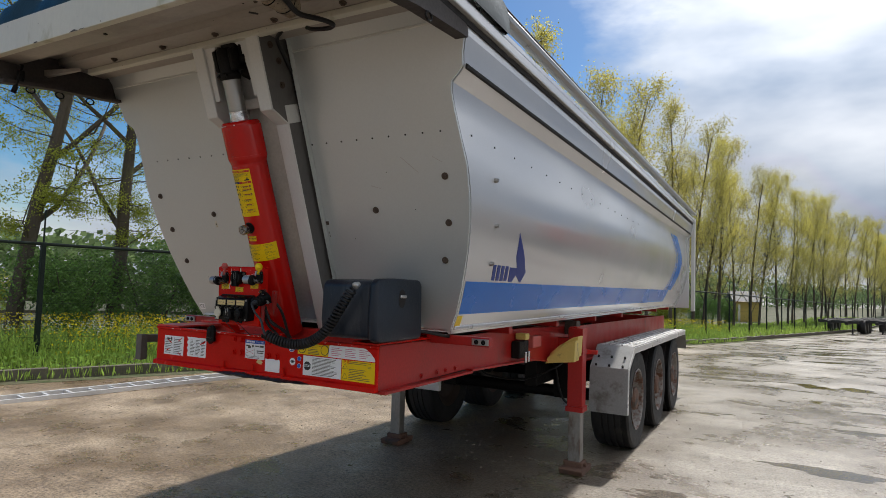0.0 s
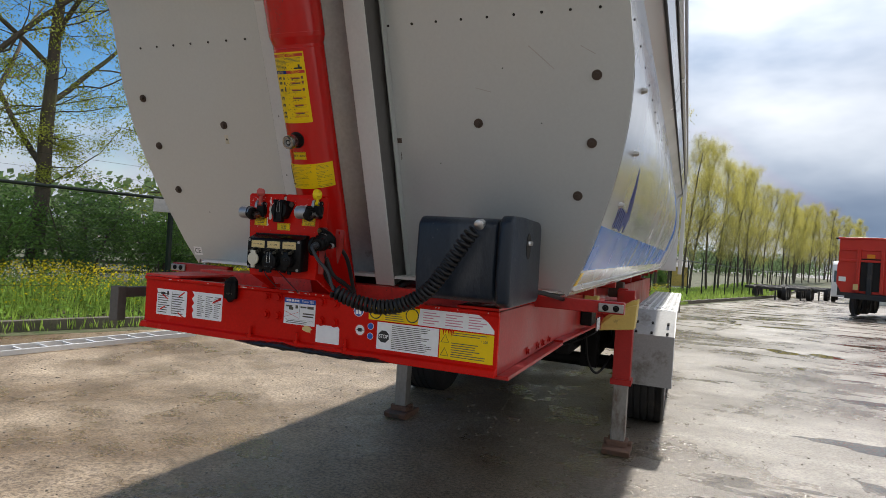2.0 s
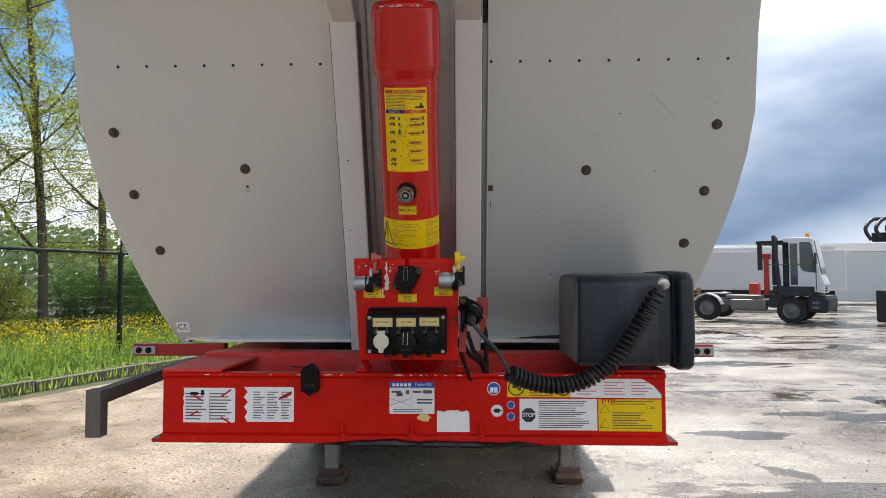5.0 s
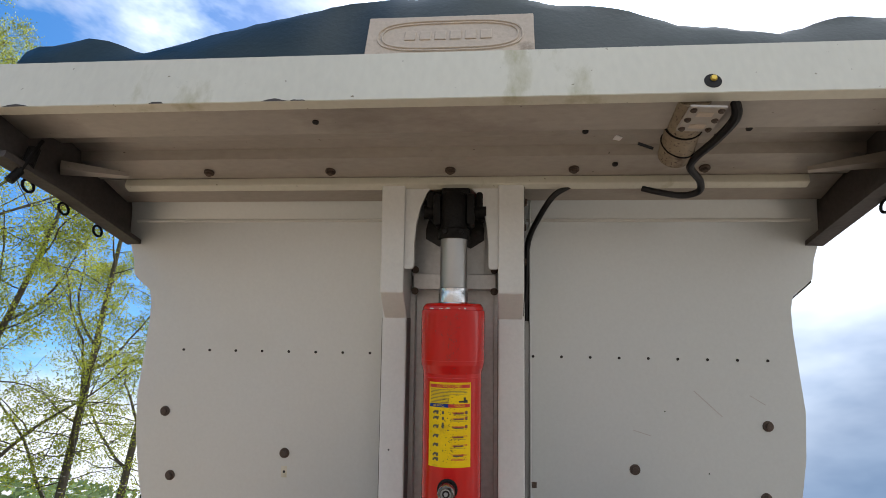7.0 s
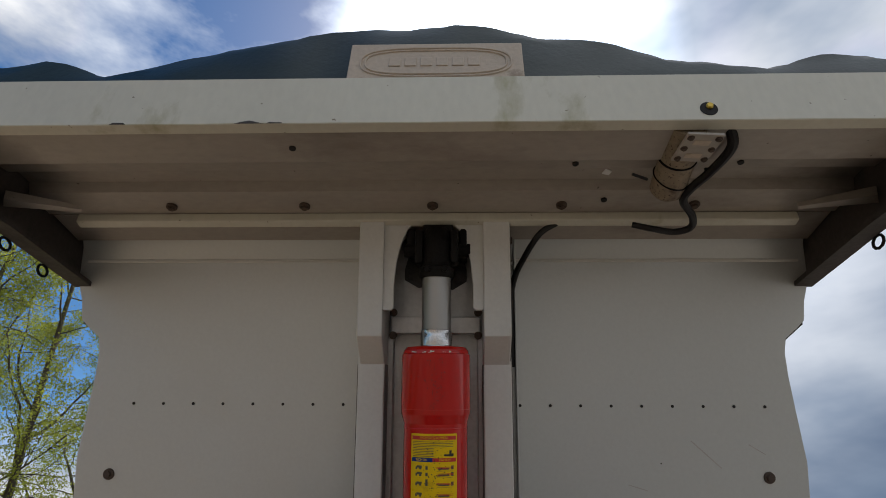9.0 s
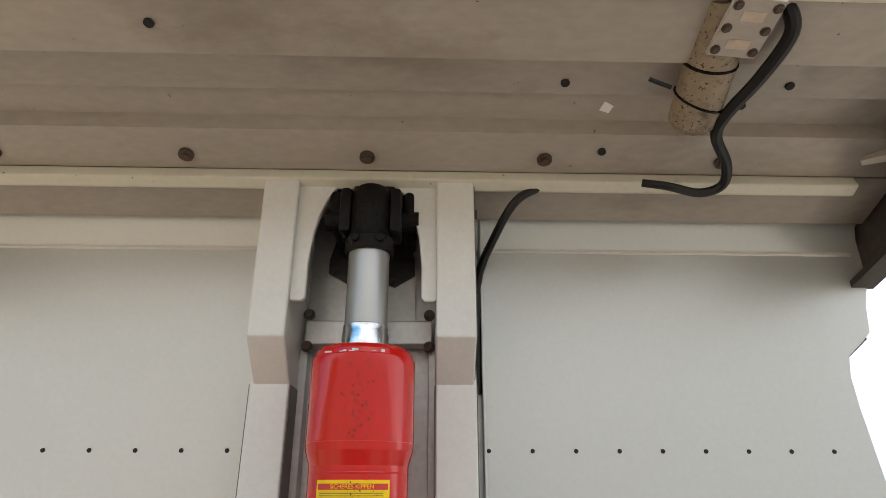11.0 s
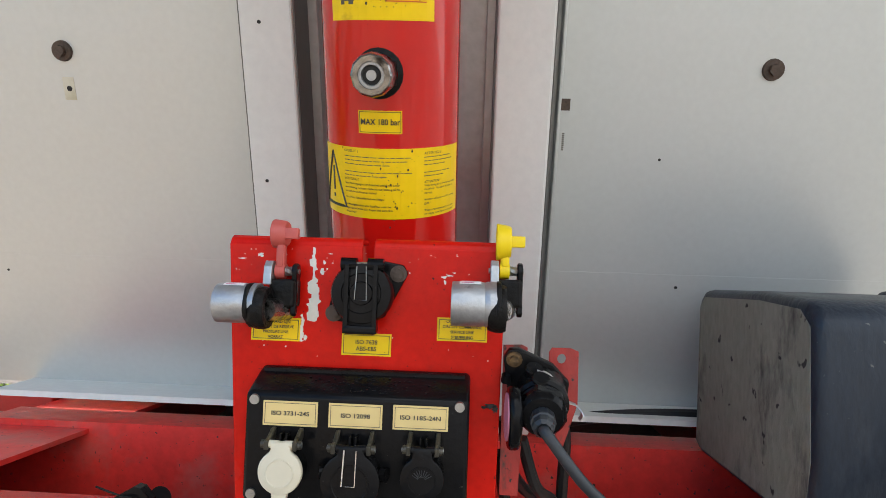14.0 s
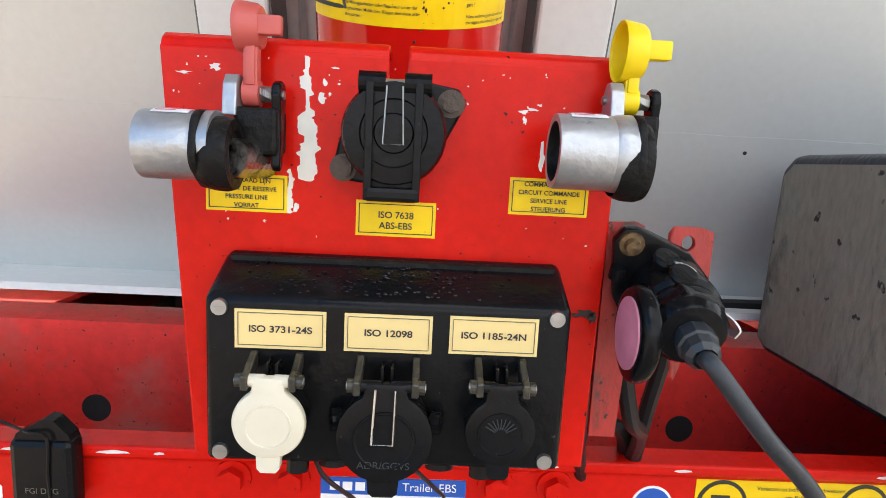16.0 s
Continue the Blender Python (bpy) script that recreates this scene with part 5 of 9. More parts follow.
tx = W0 + 0.030
bent_poly("warning_triangle", [(tx - 0.028, 0.525), (tx + 0.026, 0.525), (tx - 0.001, 0.598)], 0.0, M_INK, warn, w=0.0025)
bent("exclamation_mark", [(tx - 0.0025, tx + 0.0015, 0.545, 0.578), (tx - 0.0025, tx + 0.0015, 0.535, 0.540)], 0.0014, M_INK, warn)
bent_writing("letters", "OPGELET !", 0.0048, arc(-0.045), 0.602, 0.0014, M_INK, warn, "LEFT")
bent_writing("letters", "ATTENTION !", 0.0048, arc(0.060), 0.600, 0.0014, M_INK, warn, "LEFT")
GERMAN = ((0.565, "ACHTUNG !"), (0.559, "Beim Kippvorgang ist der Aufenthalt seitlich und hinter"), (0.5535, "dem Fahrzeug verboten ! Dabei ist das Fahrzeug auf fes-"), (0.548, "ten und ebenen Boden zu stellen !"),
          (0.540, "Vorsicht im Schwenkbereich der Klappe !"), (0.530, "Bei Montagearbeiten oder Reparatur unter der"), (0.525, "angehobenen Mulde bzw. Klappe sind diese aktiv"), (0.520, "abzust\u00fctzen !"))
ENGLISH = ((0.562, "ATTENTION !"), (0.557, "While tipping it is prohibited to stand near"), (0.552, "the vehicle ! The vehicle should be on"), (0.547, "terrain."), (0.538, "Attention while you are within the swing"),
           (0.533, "gate !"), (0.523, "When performing assembly work under"), (0.518, "the tailgate, these should be supported !"))
for col, x in ((GERMAN, -0.045), (ENGLISH, 0.060)):
    for v, words in col:
        bent_writing("letters", words, 0.0038 if len(words) > 12 else 0.0046, arc(x), v, 0.0014, M_INK, warn, "LEFT", width=0.92, bold=0.00004)
rng = random.Random(5)
lines = []
for k in range(6):
    v = 0.5955 - 0.0050 * k
    if k == 3:
        continue
    for x0, far in ((arc(-0.045), 0.088), (arc(0.060), 0.046)):
        x = x0
        while x < x0 + far * (0.7 if k in (2, 5) else 1.0):
            w = rng.uniform(0.003, 0.010)
            lines.append((x, x + w, v - 0.0010, v))
            x += w + 0.0016
bent("small_print", lines, 0.0012, M_INKGREY, warn)
# grease spots down the front of the cylinder
bm = fresh()
rng = random.Random(11)
for k in range(520):
    v = rng.choice((rng.uniform(0.77, 1.0), rng.uniform(0.50 if k % 3 == 0 else 0.80, 0.61 if k % 3 == 0 else 1.0), rng.uniform(1.05, 1.22), rng.uniform(0.77, 1.22)))
    x = CYL_X + rng.gauss(0.004 + 0.006 * (v < 0.7), 0.016)
    r = 0.00035 + 0.0012 * rng.random() ** 2.5
    lift = CYL_R if v < 1.045 else 0.102
    c = on_tube(x, v, 0.0013, lift)
    nrm = (c - (WALL @ Vector((CYL_X, v, CYL_N)))).normalized()
    m = Matrix.Translation(c) @ nrm.to_track_quat("Z", "Y").to_matrix().to_4x4() @ Matrix.Diagonal((1, rng.uniform(0.7, 2.0), 0.35, 1))
    bmesh.ops.create_icosphere(bm, subdivisions=1, radius=r, matrix=m)
spots = part("grease_spots", bm, M_GREASE, cylinder)
tagged(spots, kind="stuff")
rng = random.Random(2)
bent("paint_loss", [(CYL_X - 0.085 + 0.006 * k, CYL_X - 0.080 + 0.006 * k + rng.uniform(0, 0.004), 1.2345 + rng.uniform(-0.001, 0.001), 1.2355 + rng.uniform(0.0, 0.004)) for k in range(22) if rng.random() < 0.7], 0.0016, M_CHALK, cylinder, r=0.0978)
bent("collar_seam", [(CYL_X - 0.15, CYL_X + 0.15, 1.0755, 1.0762)], 0.0006, M_REDDIRT, cylinder, r=0.102)
# hydraulic fitting
FIT = WALL @ Matrix.Translation((0.005, 0.700, CYL_N + CYL_R - 0.004))
bm = fresh()
lathe(bm, [(0.030, 0), (0.031, 0.006), (0.024, 0.008)], FIT, 20)
hexp = rod(bm, (0, 0, 0.006), (0, 0, 0.030), 0.026, seg=6)
bmesh.ops.transform(bm, matrix=FIT, verts=hexp)
fitting = part("hydraulic_fitting", bm, M_BLACKMATT, cylinder, "oily hydraulic inlet fitting")
bm = fresh()
lathe(bm, [(0.020, 0.028), (0.0255, 0.030), (0.0262, 0.052), (0.0245, 0.060), (0.0225, 0.062), (0.0160, 0.062), (0.0155, 0.056), (0, 0.056)], FIT, 12)
nut = part("coupling_nut", bm, M_OILY, fitting, "dull chromed coupling nut")
for r0, r1, h0, h1, mm, nm in ((0.0152, 0.0120, 0.0565, 0.0600, M_CAST, "seat_ring"), (0.0060, 0.0052, 0.0565, 0.0600, M_CAST, "valve_tip")):
    bm = fresh()
    lathe(bm, [(r0, h0), (r0, h1), (r1, h1)] + ([(r1 - 0.001, h0), (r1 - 0.001, h0 - 0.0002)] if nm == "seat_ring" else [(0, h1)]), FIT, 28)
    part(nm, bm, mm, fitting, smooth=True)
bm = fresh()
lathe(bm, [(0.0110, 0.0562), (0.0110, 0.0572), (0, 0.0572)], FIT, 24)
part("dark_recess", bm, M_HOLE, fitting)

# socket panel ---------------------------------------------------------
PY = -0.588
PF = upright(PY)
bm = fresh()
prism(bm, [(-0.131, 1.337), (0.161, 1.337), (0.166, 1.632), (0.0165, 1.632), (0.0155, 1.60), (0.0045, 1.60), (0.0035, 1.632), (-0.1503, 1.632)], -0.006, 0.0, PF)
for x0, x1 in ((-0.150, 0.0035), (0.0165, 0.166)):
    arcp = [(0.0, 1.629), (-0.003, 1.637), (-0.009, 1.641), (-0.045, 1.640), (-0.045, 1.634), (-0.011, 1.634), (-0.006, 1.629)]
    prism(bm, [(-d + PY, z) for d, z in arcp], x0, x1, ACROSS)
bevel_all(bm, 0.0018, 2)
panel = part("socket_panel", bm, M_RED, trailer, "chipped red coupling panel")
for x, lean in ((-0.1497, 0.0225), (0.1597, -0.006)):
    bm = fresh()
    prism(bm, [(PY + 0.0055, 1.632), (PY + 0.0055, 1.340), (BF - 0.01, 1.283), (BF + 0.03, 1.283), (PY + 0.055, 1.42), (PY + 0.045, 1.632)], x, x + 0.006, ACROSS)
    for v in bm.verts:
        v.co.x += lean * (1.632 - v.co.z) / 0.349
    part("panel_cheek", bm, M_RED, panel)
for x0, x1 in ((-0.165, -0.12), (0.15, 0.20)):
    bm = fresh()
    box(bm, (x0, BF - 0.008, 1.281), (x1, BF + 0.05, 1.296), 0.003)
    part("panel_foot", bm, M_RED, panel)
rng = random.Random(3)


def chip(cx, cz, w, h, n=13):
    bm = fresh()
    pts = []
    for k in range(n):
        a = 2 * math.pi * k / n
        r = rng.choice((0.45, 0.7, 0.95, 1.15)) * rng.uniform(0.85, 1.1)
        pts.append((cx + w * r * math.cos(a), cz + h * r * math.sin(a)))
    prism(bm, pts, 0.0002, 0.0007, PF)
    part("paint_chip", bm, M_CHALK, panel)


def peeled(x, z0, z1, w, lean=0.0, n=60):
    """A tall ragged strip where the paint has come off in flakes."""
    bm = fresh()
    lft, rgt = [], []
    a = b = w
    for k in range(n + 1):
        z = z0 + (z1 - z0) * k / n
        if rng.random() < 0.42:
            a = max(0.25 * w, min(1.7 * w, a + rng.uniform(-0.8, 0.8) * w))
        if rng.random() < 0.42:
            b = max(0.25 * w, min(1.7 * w, b + rng.uniform(-0.8, 0.8) * w))
        end = 0.3 if k in (0, n) else 1.0
        c = x + lean * k / n
        lft.append((c - a * end + rng.uniform(-0.0003, 0.0003), z))
        rgt.append((c + b * end + rng.uniform(-0.0003, 0.0003), z))
    prism(bm, lft + rgt[::-1], 0.0002, 0.0007, PF)
    part("paint_chip", bm, M_CHALK, panel)


def blot(name, cx, cz, w, h, material, parent, face, lift=0.0, n=34):
    """A flat smear with an uneven outline."""
    bm = fresh()
    pts = []
    for k in range(n):
        a = 2 * math.pi * k / n
        r = 0.75 + 0.5 * noise.noise((cx * 90 + 2.2 * math.cos(a), cz * 90 + 2.2 * math.sin(a), 4.0)) + rng.uniform(-0.08, 0.08)
        pts.append((cx + w * r * math.cos(a), cz + h * r * math.sin(a)))
    prism(bm, pts, lift + 0.0002, lift + 0.0016, face)
    bevel_all(bm, 0.0004, 1)
    return part(name, bm, material, parent)


peeled(-0.0490, 1.545, 1.629, 0.0048, -0.003)
peeled(-0.0625, 1.522, 1.553, 0.0028, 0.0, 28)
peeled(-0.0700, 1.578, 1.607, 0.0016, -0.002, 26)
for x, z, w, h in ((-0.113, 1.619, 0.004, 0.003), (-0.058, 1.526, 0.002, 0.004), (-0.084, 1.62, 0.002, 0.002), (-0.040, 1.612, 0.002, 0.003), (-0.041, 1.602, 0.0025, 0.004), (-0.036, 1.605, 0.0015, 0.002), (-0.032, 1.622, 0.003, 0.001), (0.018, 1.612, 0.002, 0.004), (0.098, 1.600, 0.004, 0.0015), (0.104, 1.602, 0.004, 0.0012), (0.098, 1.594, 0.0015, 0.003), (0.108, 1.605, 0.002, 0.001), (0.112, 1.57, 0.003, 0.010), (0.155, 1.595, 0.003, 0.003), (-0.135, 1.614, 0.008, 0.001), (-0.08, 1.516, 0.0015, 0.001)):
    chip(x, z, w, h)
for k in range(46):
    chip(rng.uniform(-0.145, 0.16), rng.choice((rng.uniform(1.60, 1.628), rng.uniform(1.50, 1.628))), rng.uniform(0.0003, 0.0011), rng.uniform(0.0003, 0.0011), 7)


def flat_sticker(name, x0, x1, z0, z1, material, parent, face, label="", lift=0.0, t=0.0009, skew=0.0):
    bm = fresh()
    prism(bm, [(x0, z0), (x1, z0 + skew), (x1, z1 + skew), (x0, z1)], lift + 0.0002, lift + t, face)
    return part(name, bm, material, parent, label)


def bars(name, rects, material, parent, face, lift=0.0009):
    bm = fresh()
    for x0, x1, z0, z1 in rects:
        box(bm, (x0, z0, lift), (x1, z1, lift + 0.0005), 0, face)
    ob = part(name, bm, material, parent)
    if len(rects) > 1:
        tagged(ob, kind="stuff")
    return ob


def border(x0, x1, z0, z1, w=0.0006, inset=0.002):
    x0, x1, z0, z1 = x0 + inset, x1 - inset, z0 + inset, z1 - inset
    return [(x0, x1, z0, z0 + w), (x0, x1, z1 - w, z1), (x0, x0 + w, z0, z1), (x1 - w, x1, z0, z1)]


def text_on(text, size, x, z, material, parent, face, lift=0.0013, align="CENTER", width=1.0, bold=0.0):
    return writing("letters", text, size, material, parent, face @ Matrix.Translation((x, z, lift)), align, width, bold)


for x0, x1, z0, z1, words, sz in ((-0.120, -0.064, 1.522, 1.548, ("VOORRAAD LIJN", "CIRCUIT DE RESERVE", "PRESSURE LINE", "VORRAT"), 0.0044), (-0.016, 0.040, 1.509, 1.534, ("ISO 7638", "ABS-EBS"), 0.0066), (0.091, 0.147, 1.529, 1.555, ("COMMANDO LIJN", "CIRCUIT COMMANDE", "SERVICE LINE", "STEUERUNG"), 0.0044)):
    st = flat_sticker("panel_label", x0, x1, z0, z1, M_YELLOW, panel, PF, "yellow coupling label")
    bars("label_border", border(x0, x1, z0, z1), M_INK, st, PF)
    n = len(words)
    for k, wd in enumerate(words):
        text_on(wd, sz, (x0 + x1) / 2, z1 - (z1 - z0) * ((k + 0.75) / (n + 0.5) if n > 2 else 0.40 + 0.30 * k), M_INK, st, PF, width=1.0, bold=0.00010)

# black socket box
BY = -0.640
BX0, BX1, BZ0, BZ1 = -0.104, 0.130, 1.362, 1.474
BFACE = upright(BY)
bm = fresh()
prism(bm, [(BY, BZ0), (BY, BZ1), (-0.6, 1.492), (PY, 1.496), (PY, BZ0 + 0.004)], BX0, BX1, ACROSS)
bevel_all(bm, 0.005, 3)
sbox = part("socket_box", bm, M_BLACK, trailer, "black plastic box with three lidded sockets", smooth=True)
bm = fresh()
prism(bm, [(-0.601, 1.487), (-0.601, 1.4945), (-0.604, 1.4935), (-0.604, 1.487)], BX0 + 0.006, BX1 - 0.006, ACROSS)
part("box_lid_seam", bm, M_BLACKMATT, sbox)
for x, z in ((BX0 + 0.010, BZ1 - 0.007), (BX1 - 0.010, BZ1 - 0.006), (BX0 + 0.010, BZ0 + 0.008), (BX1 - 0.011, BZ0 + 0.008)):
    bm = fresh()
    bmesh.ops.transform(bm, matrix=BFACE @ Matrix.Translation((x, z, 0)), verts=rod(bm, (0, 0, -0.001), (0, 0, 0.0025), 0.0056, 0.0050, 16))
    box(bm, (x - 0.004, z - 0.0006, 0.0022), (x + 0.004, z + 0.0006, 0.0028), 0, BFACE)
    part("screw", bm, M_STEEL, sbox)
for x0, x1, z0, z1, wd in ((-0.0845, -0.027, 1.441, 1.4665, "ISO 3731-24S"), (-0.0155, 0.0405, 1.4415, 1.4665, "ISO 12098"), (0.0515, 0.1085, 1.4425, 1.4675, "ISO 1185-24N")):
    st = flat_sticker("socket_label", x0, x1, z0, z1, M_CREAMST, sbox, BFACE, "cream label with black print")
    bars("label_border", border(x0, x1, z0, z1, 0.0004), M_INKGREY, st, BFACE)
    text_on(wd, 0.0061, (x0 + x1) / 2, (z0 + z1) / 2, M_INK, st, BFACE, width=1.18, bold=0.00014)


def lidded_socket(x, z, r, cap, hinge_z, top_z, name, label, spring=False):
    """A round flange socket; the lid hangs from two arms that start under the label."""
    bm = fresh()
    lathe(bm, [(r * 0.96, -0.004), (r * 0.98, 0.010), (r * 0.90, 0.016), (0, 0.016)], BFACE @ Matrix.Translation((x, z, 0)), 36)
    body = part(name, bm, M_BLACK, sbox, label, smooth=True)
    bm = fresh()
    neck = r * 0.46
    pts = []
    for k in range(37):
        a = radians(90 + 30 + (360 - 60) * k / 36)
        pts.append((x + r * math.cos(a), z + r * math.sin(a)))
    pts += [(x + neck, hinge_z - 0.005), (x + neck * 0.95, hinge_z + 0.003), (x - neck * 0.95, hinge_z + 0.003), (x - neck, hinge_z - 0.005)]
    prism(bm, pts, 0.017, 0.0245, BFACE)
    bevel_all(bm, 0.002, 2)
    tab = r * 0.34
    prism(bm, [(x - tab, z - r + 0.004), (x - tab * 0.9, z - r - 0.007), (x - tab * 0.6, z - r - 0.0095), (x + tab * 0.6, z - r - 0.0095), (x + tab * 0.9, z - r - 0.007), (x + tab, z - r + 0.004)], 0.016, 0.0235, BFACE)
    part("lid", bm, cap, body, smooth=True)
    bm = fresh()
    lathe(bm, [(r * 0.66, 0.0240), (r * 0.64, 0.0253), (r * 0.60, 0.0253), (r * 0.58, 0.0247), (0, 0.0250)], BFACE @ Matrix.Translation((x, z - r * 0.05, 0)), 32)
    part("lid_boss", bm, cap, body, smooth=True)
    for s in (-1, 1):
        xa = x + s * (neck + 0.004)
        bm = fresh()
        prism(bm, [(0.0, top_z), (0.0, top_z - 0.010), (0.013, hinge_z - 0.005), (0.0255, hinge_z - 0.005), (0.0265, hinge_z + 0.004), (0.018, hinge_z + 0.0055), (0.004, top_z)], xa - 0.0022, xa + 0.0022, Matrix(((0, 0, 1, 0), (-1, 0, 0, BY), (0, 1, 0, 0), (0, 0, 0, 1))))
        bevel_all(bm, 0.0007, 1)
        rod(bm, BFACE @ Vector((xa - s * 0.001, hinge_z, 0.0205)), BFACE @ Vector((xa + s * 0.006, hinge_z, 0.0205)), 0.0043, seg=14)
        arm = part("hinge_arm", bm, M_ARMWORN, body, "worn black hinge arm")
        bm = fresh()
        rod(bm, BFACE @ Vector((xa + s * 0.0055, hinge_z, 0.0205)), BFACE @ Vector((xa + s * 0.0066, hinge_z, 0.0205)), 0.0026, seg=12)
        part("pin_end", bm, M_STEEL, arm, "bright pin end")
        bm = fresh()
        xb = x + s * (neck * 0.5 + 0.003)
        rod(bm, BFACE @ Vector((xb - neck * 0.5, hinge_z, 0.0205)), BFACE @ Vector((xb + neck * 0.5, hinge_z, 0.0205)), 0.0040, seg=14)
        part("hinge_barrel", bm, cap, body, smooth=True)
        bm = fresh()
        box(bm, (x + s * 0.003 - 0.001, hinge_z + 0.001, 0.002), (x + s * 0.003 + 0.001, top_z - 0.003, 0.016), 0.0004, BFACE)
        part("rib", bm, M_BLACK, body)
    bm = fresh()
    rod(bm, BFACE @ Vector((x - neck, hinge_z, 0.0205)), BFACE @ Vector((x + neck, hinge_z, 0.0205)), 0.0018 if not spring else 0.003, seg=10)
    part("hinge_pin", bm, M_CHROME if spring else M_BLACK, body)
    if spring:
        bm = fresh()
        for s in (-1, 1):
            hx = [BFACE @ Vector((x + s * (0.004 + 0.006 * k / 30), hinge_z + 0.0034 * math.sin(k * 1.25), 0.0205 + 0.0034 * math.cos(k * 1.25))) for k in range(31)]
            tube(bm, hx, 0.0006, 5)
        loop = [(x - 0.0062, hinge_z), (x - 0.0078, z - 0.003), (x + 0.0054, z - 0.003), (x + 0.006, hinge_z)]
        tube(bm, [BFACE @ Vector((a, b, 0.0262)) for a, b in loop], 0.0008, 6)
        part("lid_spring", bm, M_CHROME, body)
    return body


lidded_socket(-0.0575, 1.4005, 0.0225, M_CREAMPL, 1.4275, 1.4395, "socket_with_cream_lid", "socket closed by a cream plastic lid")
mid = lidded_socket(0.0135, 1.3940, 0.0300, M_BLACK, 1.4265, 1.4395, "wide_socket", "wide socket closed by a black sprung lid", True)
lidded_socket(0.0850, 1.4005, 0.0222, M_BLACK, 1.4285, 1.4410, "socket_with_black_lid", "socket closed by a ribbed black lid")
text_on("ADR/GGVS", 0.0068, 0.0135, 1.3765, M_CABLEGREY, mid, BFACE, lift=0.0252)
for s in (-1, 1):
    bm = fresh()
    rod(bm, BFACE @ Vector((0.0135 + s * 0.029, 1.399, 0.008)), BFACE @ Vector((0.0135 + s * 0.035, 1.399, 0.010)), 0.0075, seg=14)
    part("lid_catch", bm, M_BLACK, mid)
bm = fresh()
for k in range(9):
    a = radians(-60 + 15 * k)
    box(bm, (-0.0003, 0.004, 0.0251), (0.0003, 0.011, 0.0256), 0, BFACE @ Matrix.Translation((0.085, 1.3995, 0)) @ Matrix.Rotation(a, 4, "Z"))
tagged(part("lid_relief", bm, M_CABLEGREY, sbox), kind="stuff")
for x in (-0.046, 0.078):
    bm = fresh()
    rod(bm, (x, BY + 0.012, BZ0 + 0.004), (x, BY + 0.010, BZ0 - 0.010), 0.0075, seg=12)
    part("cable_gland", bm, M_BLACK, sbox)
for x in (-0.022, 0.05):
    bm = fresh()
    rod(bm, (x, BY + 0.015, BZ0 + 0.004), (x, BY + 0.013, BZ0 - 0.006), 0.010, seg=14)
    part("cable_gland", bm, M_BLACK, sbox)
for p in ([(-0.035, BY + 0.01, BZ0), (-0.030, BY + 0.03, 1.335), (-0.012, BY + 0.06, 1.30)], [(0.02, BY + 0.02, BZ0), (0.03, BY + 0.06, 1.33), (0.06, BY + 0.10, 1.28)]):
    bm = fresh()
    tube(bm, curve(p, 5), 0.0018, 6)
    part("thin_wire", bm, M_CABLE, sbox)
# rain drops on the box top
bm = fresh()
rng = random.Random(21)
for k in range(150):
    f = rng.random()
    x = rng.gauss(0.01, 0.045)
    if abs(x - 0.013) > 0.105:
        continue
    r = rng.uniform(0.0005, 0.0014)
    bmesh.ops.create_icosphere(bm, subdivisions=1, radius=r, matrix=Matrix.Translation((x, BY + 0.006 + 0.030 * f, 1.4745 + 0.0150 * f + 0.002)) @ Matrix.Diagonal((1.3, 1, 0.5, 1)))
tagged(part("rain_drops", bm, M_WET, sbox, smooth=True), kind="stuff")

# sprung brake-system socket in the middle of the panel
bm = fresh()
prism(bm, [(-0.033, 1.553), (-0.028, 1.548), (0.005, 1.544), (0.032, 1.553), (0.057, 1.602), (0.052, 1.612), (0.028, 1.616), (-0.008, 1.610), (-0.028, 1.576)], 0.0002, 0.008, PF)
bevel_all(bm, 0.002, 2)
abs_ = part("brake_socket", bm, M_BLACK, trailer, "black sprung-lid brake system socket")
bm = fresh()
lathe(bm, [(0.033, 0.006), (0.034, 0.030), (0.032, 0.034), (0.022, 0.0345), (0.021, 0.0335), (0.013, 0.0335), (0.012, 0.035), (0, 0.035)], PF @ Matrix.Translation((0.010, 1.580, 0)), 36)
part("socket_lid", bm, M_BLACK, abs_, smooth=True)
bm = fresh()
for x in (-0.0055, 0.0255):
    box(bm, (x - 0.0026, 1.537, 0.026), (x + 0.0026, 1.611, 0.039), 0.0010, PF)
box(bm, (-0.0080, 1.5365, 0.020), (0.0280, 1.546, 0.040), 0.003, PF)
box(bm, (-0.0070, 1.540, 0.018), (0.0270, 1.551, 0.0320), 0.001, PF)
for x0, x1 in ((-0.013, 0.004), (0.016, 0.033)):
    rod(bm, PF @ Vector((x0, 1.611, 0.030)), PF @ Vector((x1, 1.611, 0.030)), 0.0072, seg=16)
part("lid_lever", bm, M_BLACK, abs_)
bm = fresh()
rod(bm, PF @ Vector((0.004, 1.611, 0.031)), PF @ Vector((0.016, 1.611, 0.031)), 0.0028, seg=10)
tube(bm, [PF @ Vector(p) for p in ((0.005, 1.609, 0.036), (0.0035, 1.573, 0.0365), (0.0165, 1.573, 0.0365), (0.015, 1.609, 0.036))], 0.0006, 6)
part("lid_spring", bm, M_STEEL, abs_)
for x, z in ((0.0465, 1.602), (-0.0245, 1.556)):
    bm = fresh()
    hexbolt(bm, PF @ Matrix.Translation((x, z, 0.008)), 0.0065, 0.005)
    part("bolt", bm, M_RUST, abs_)


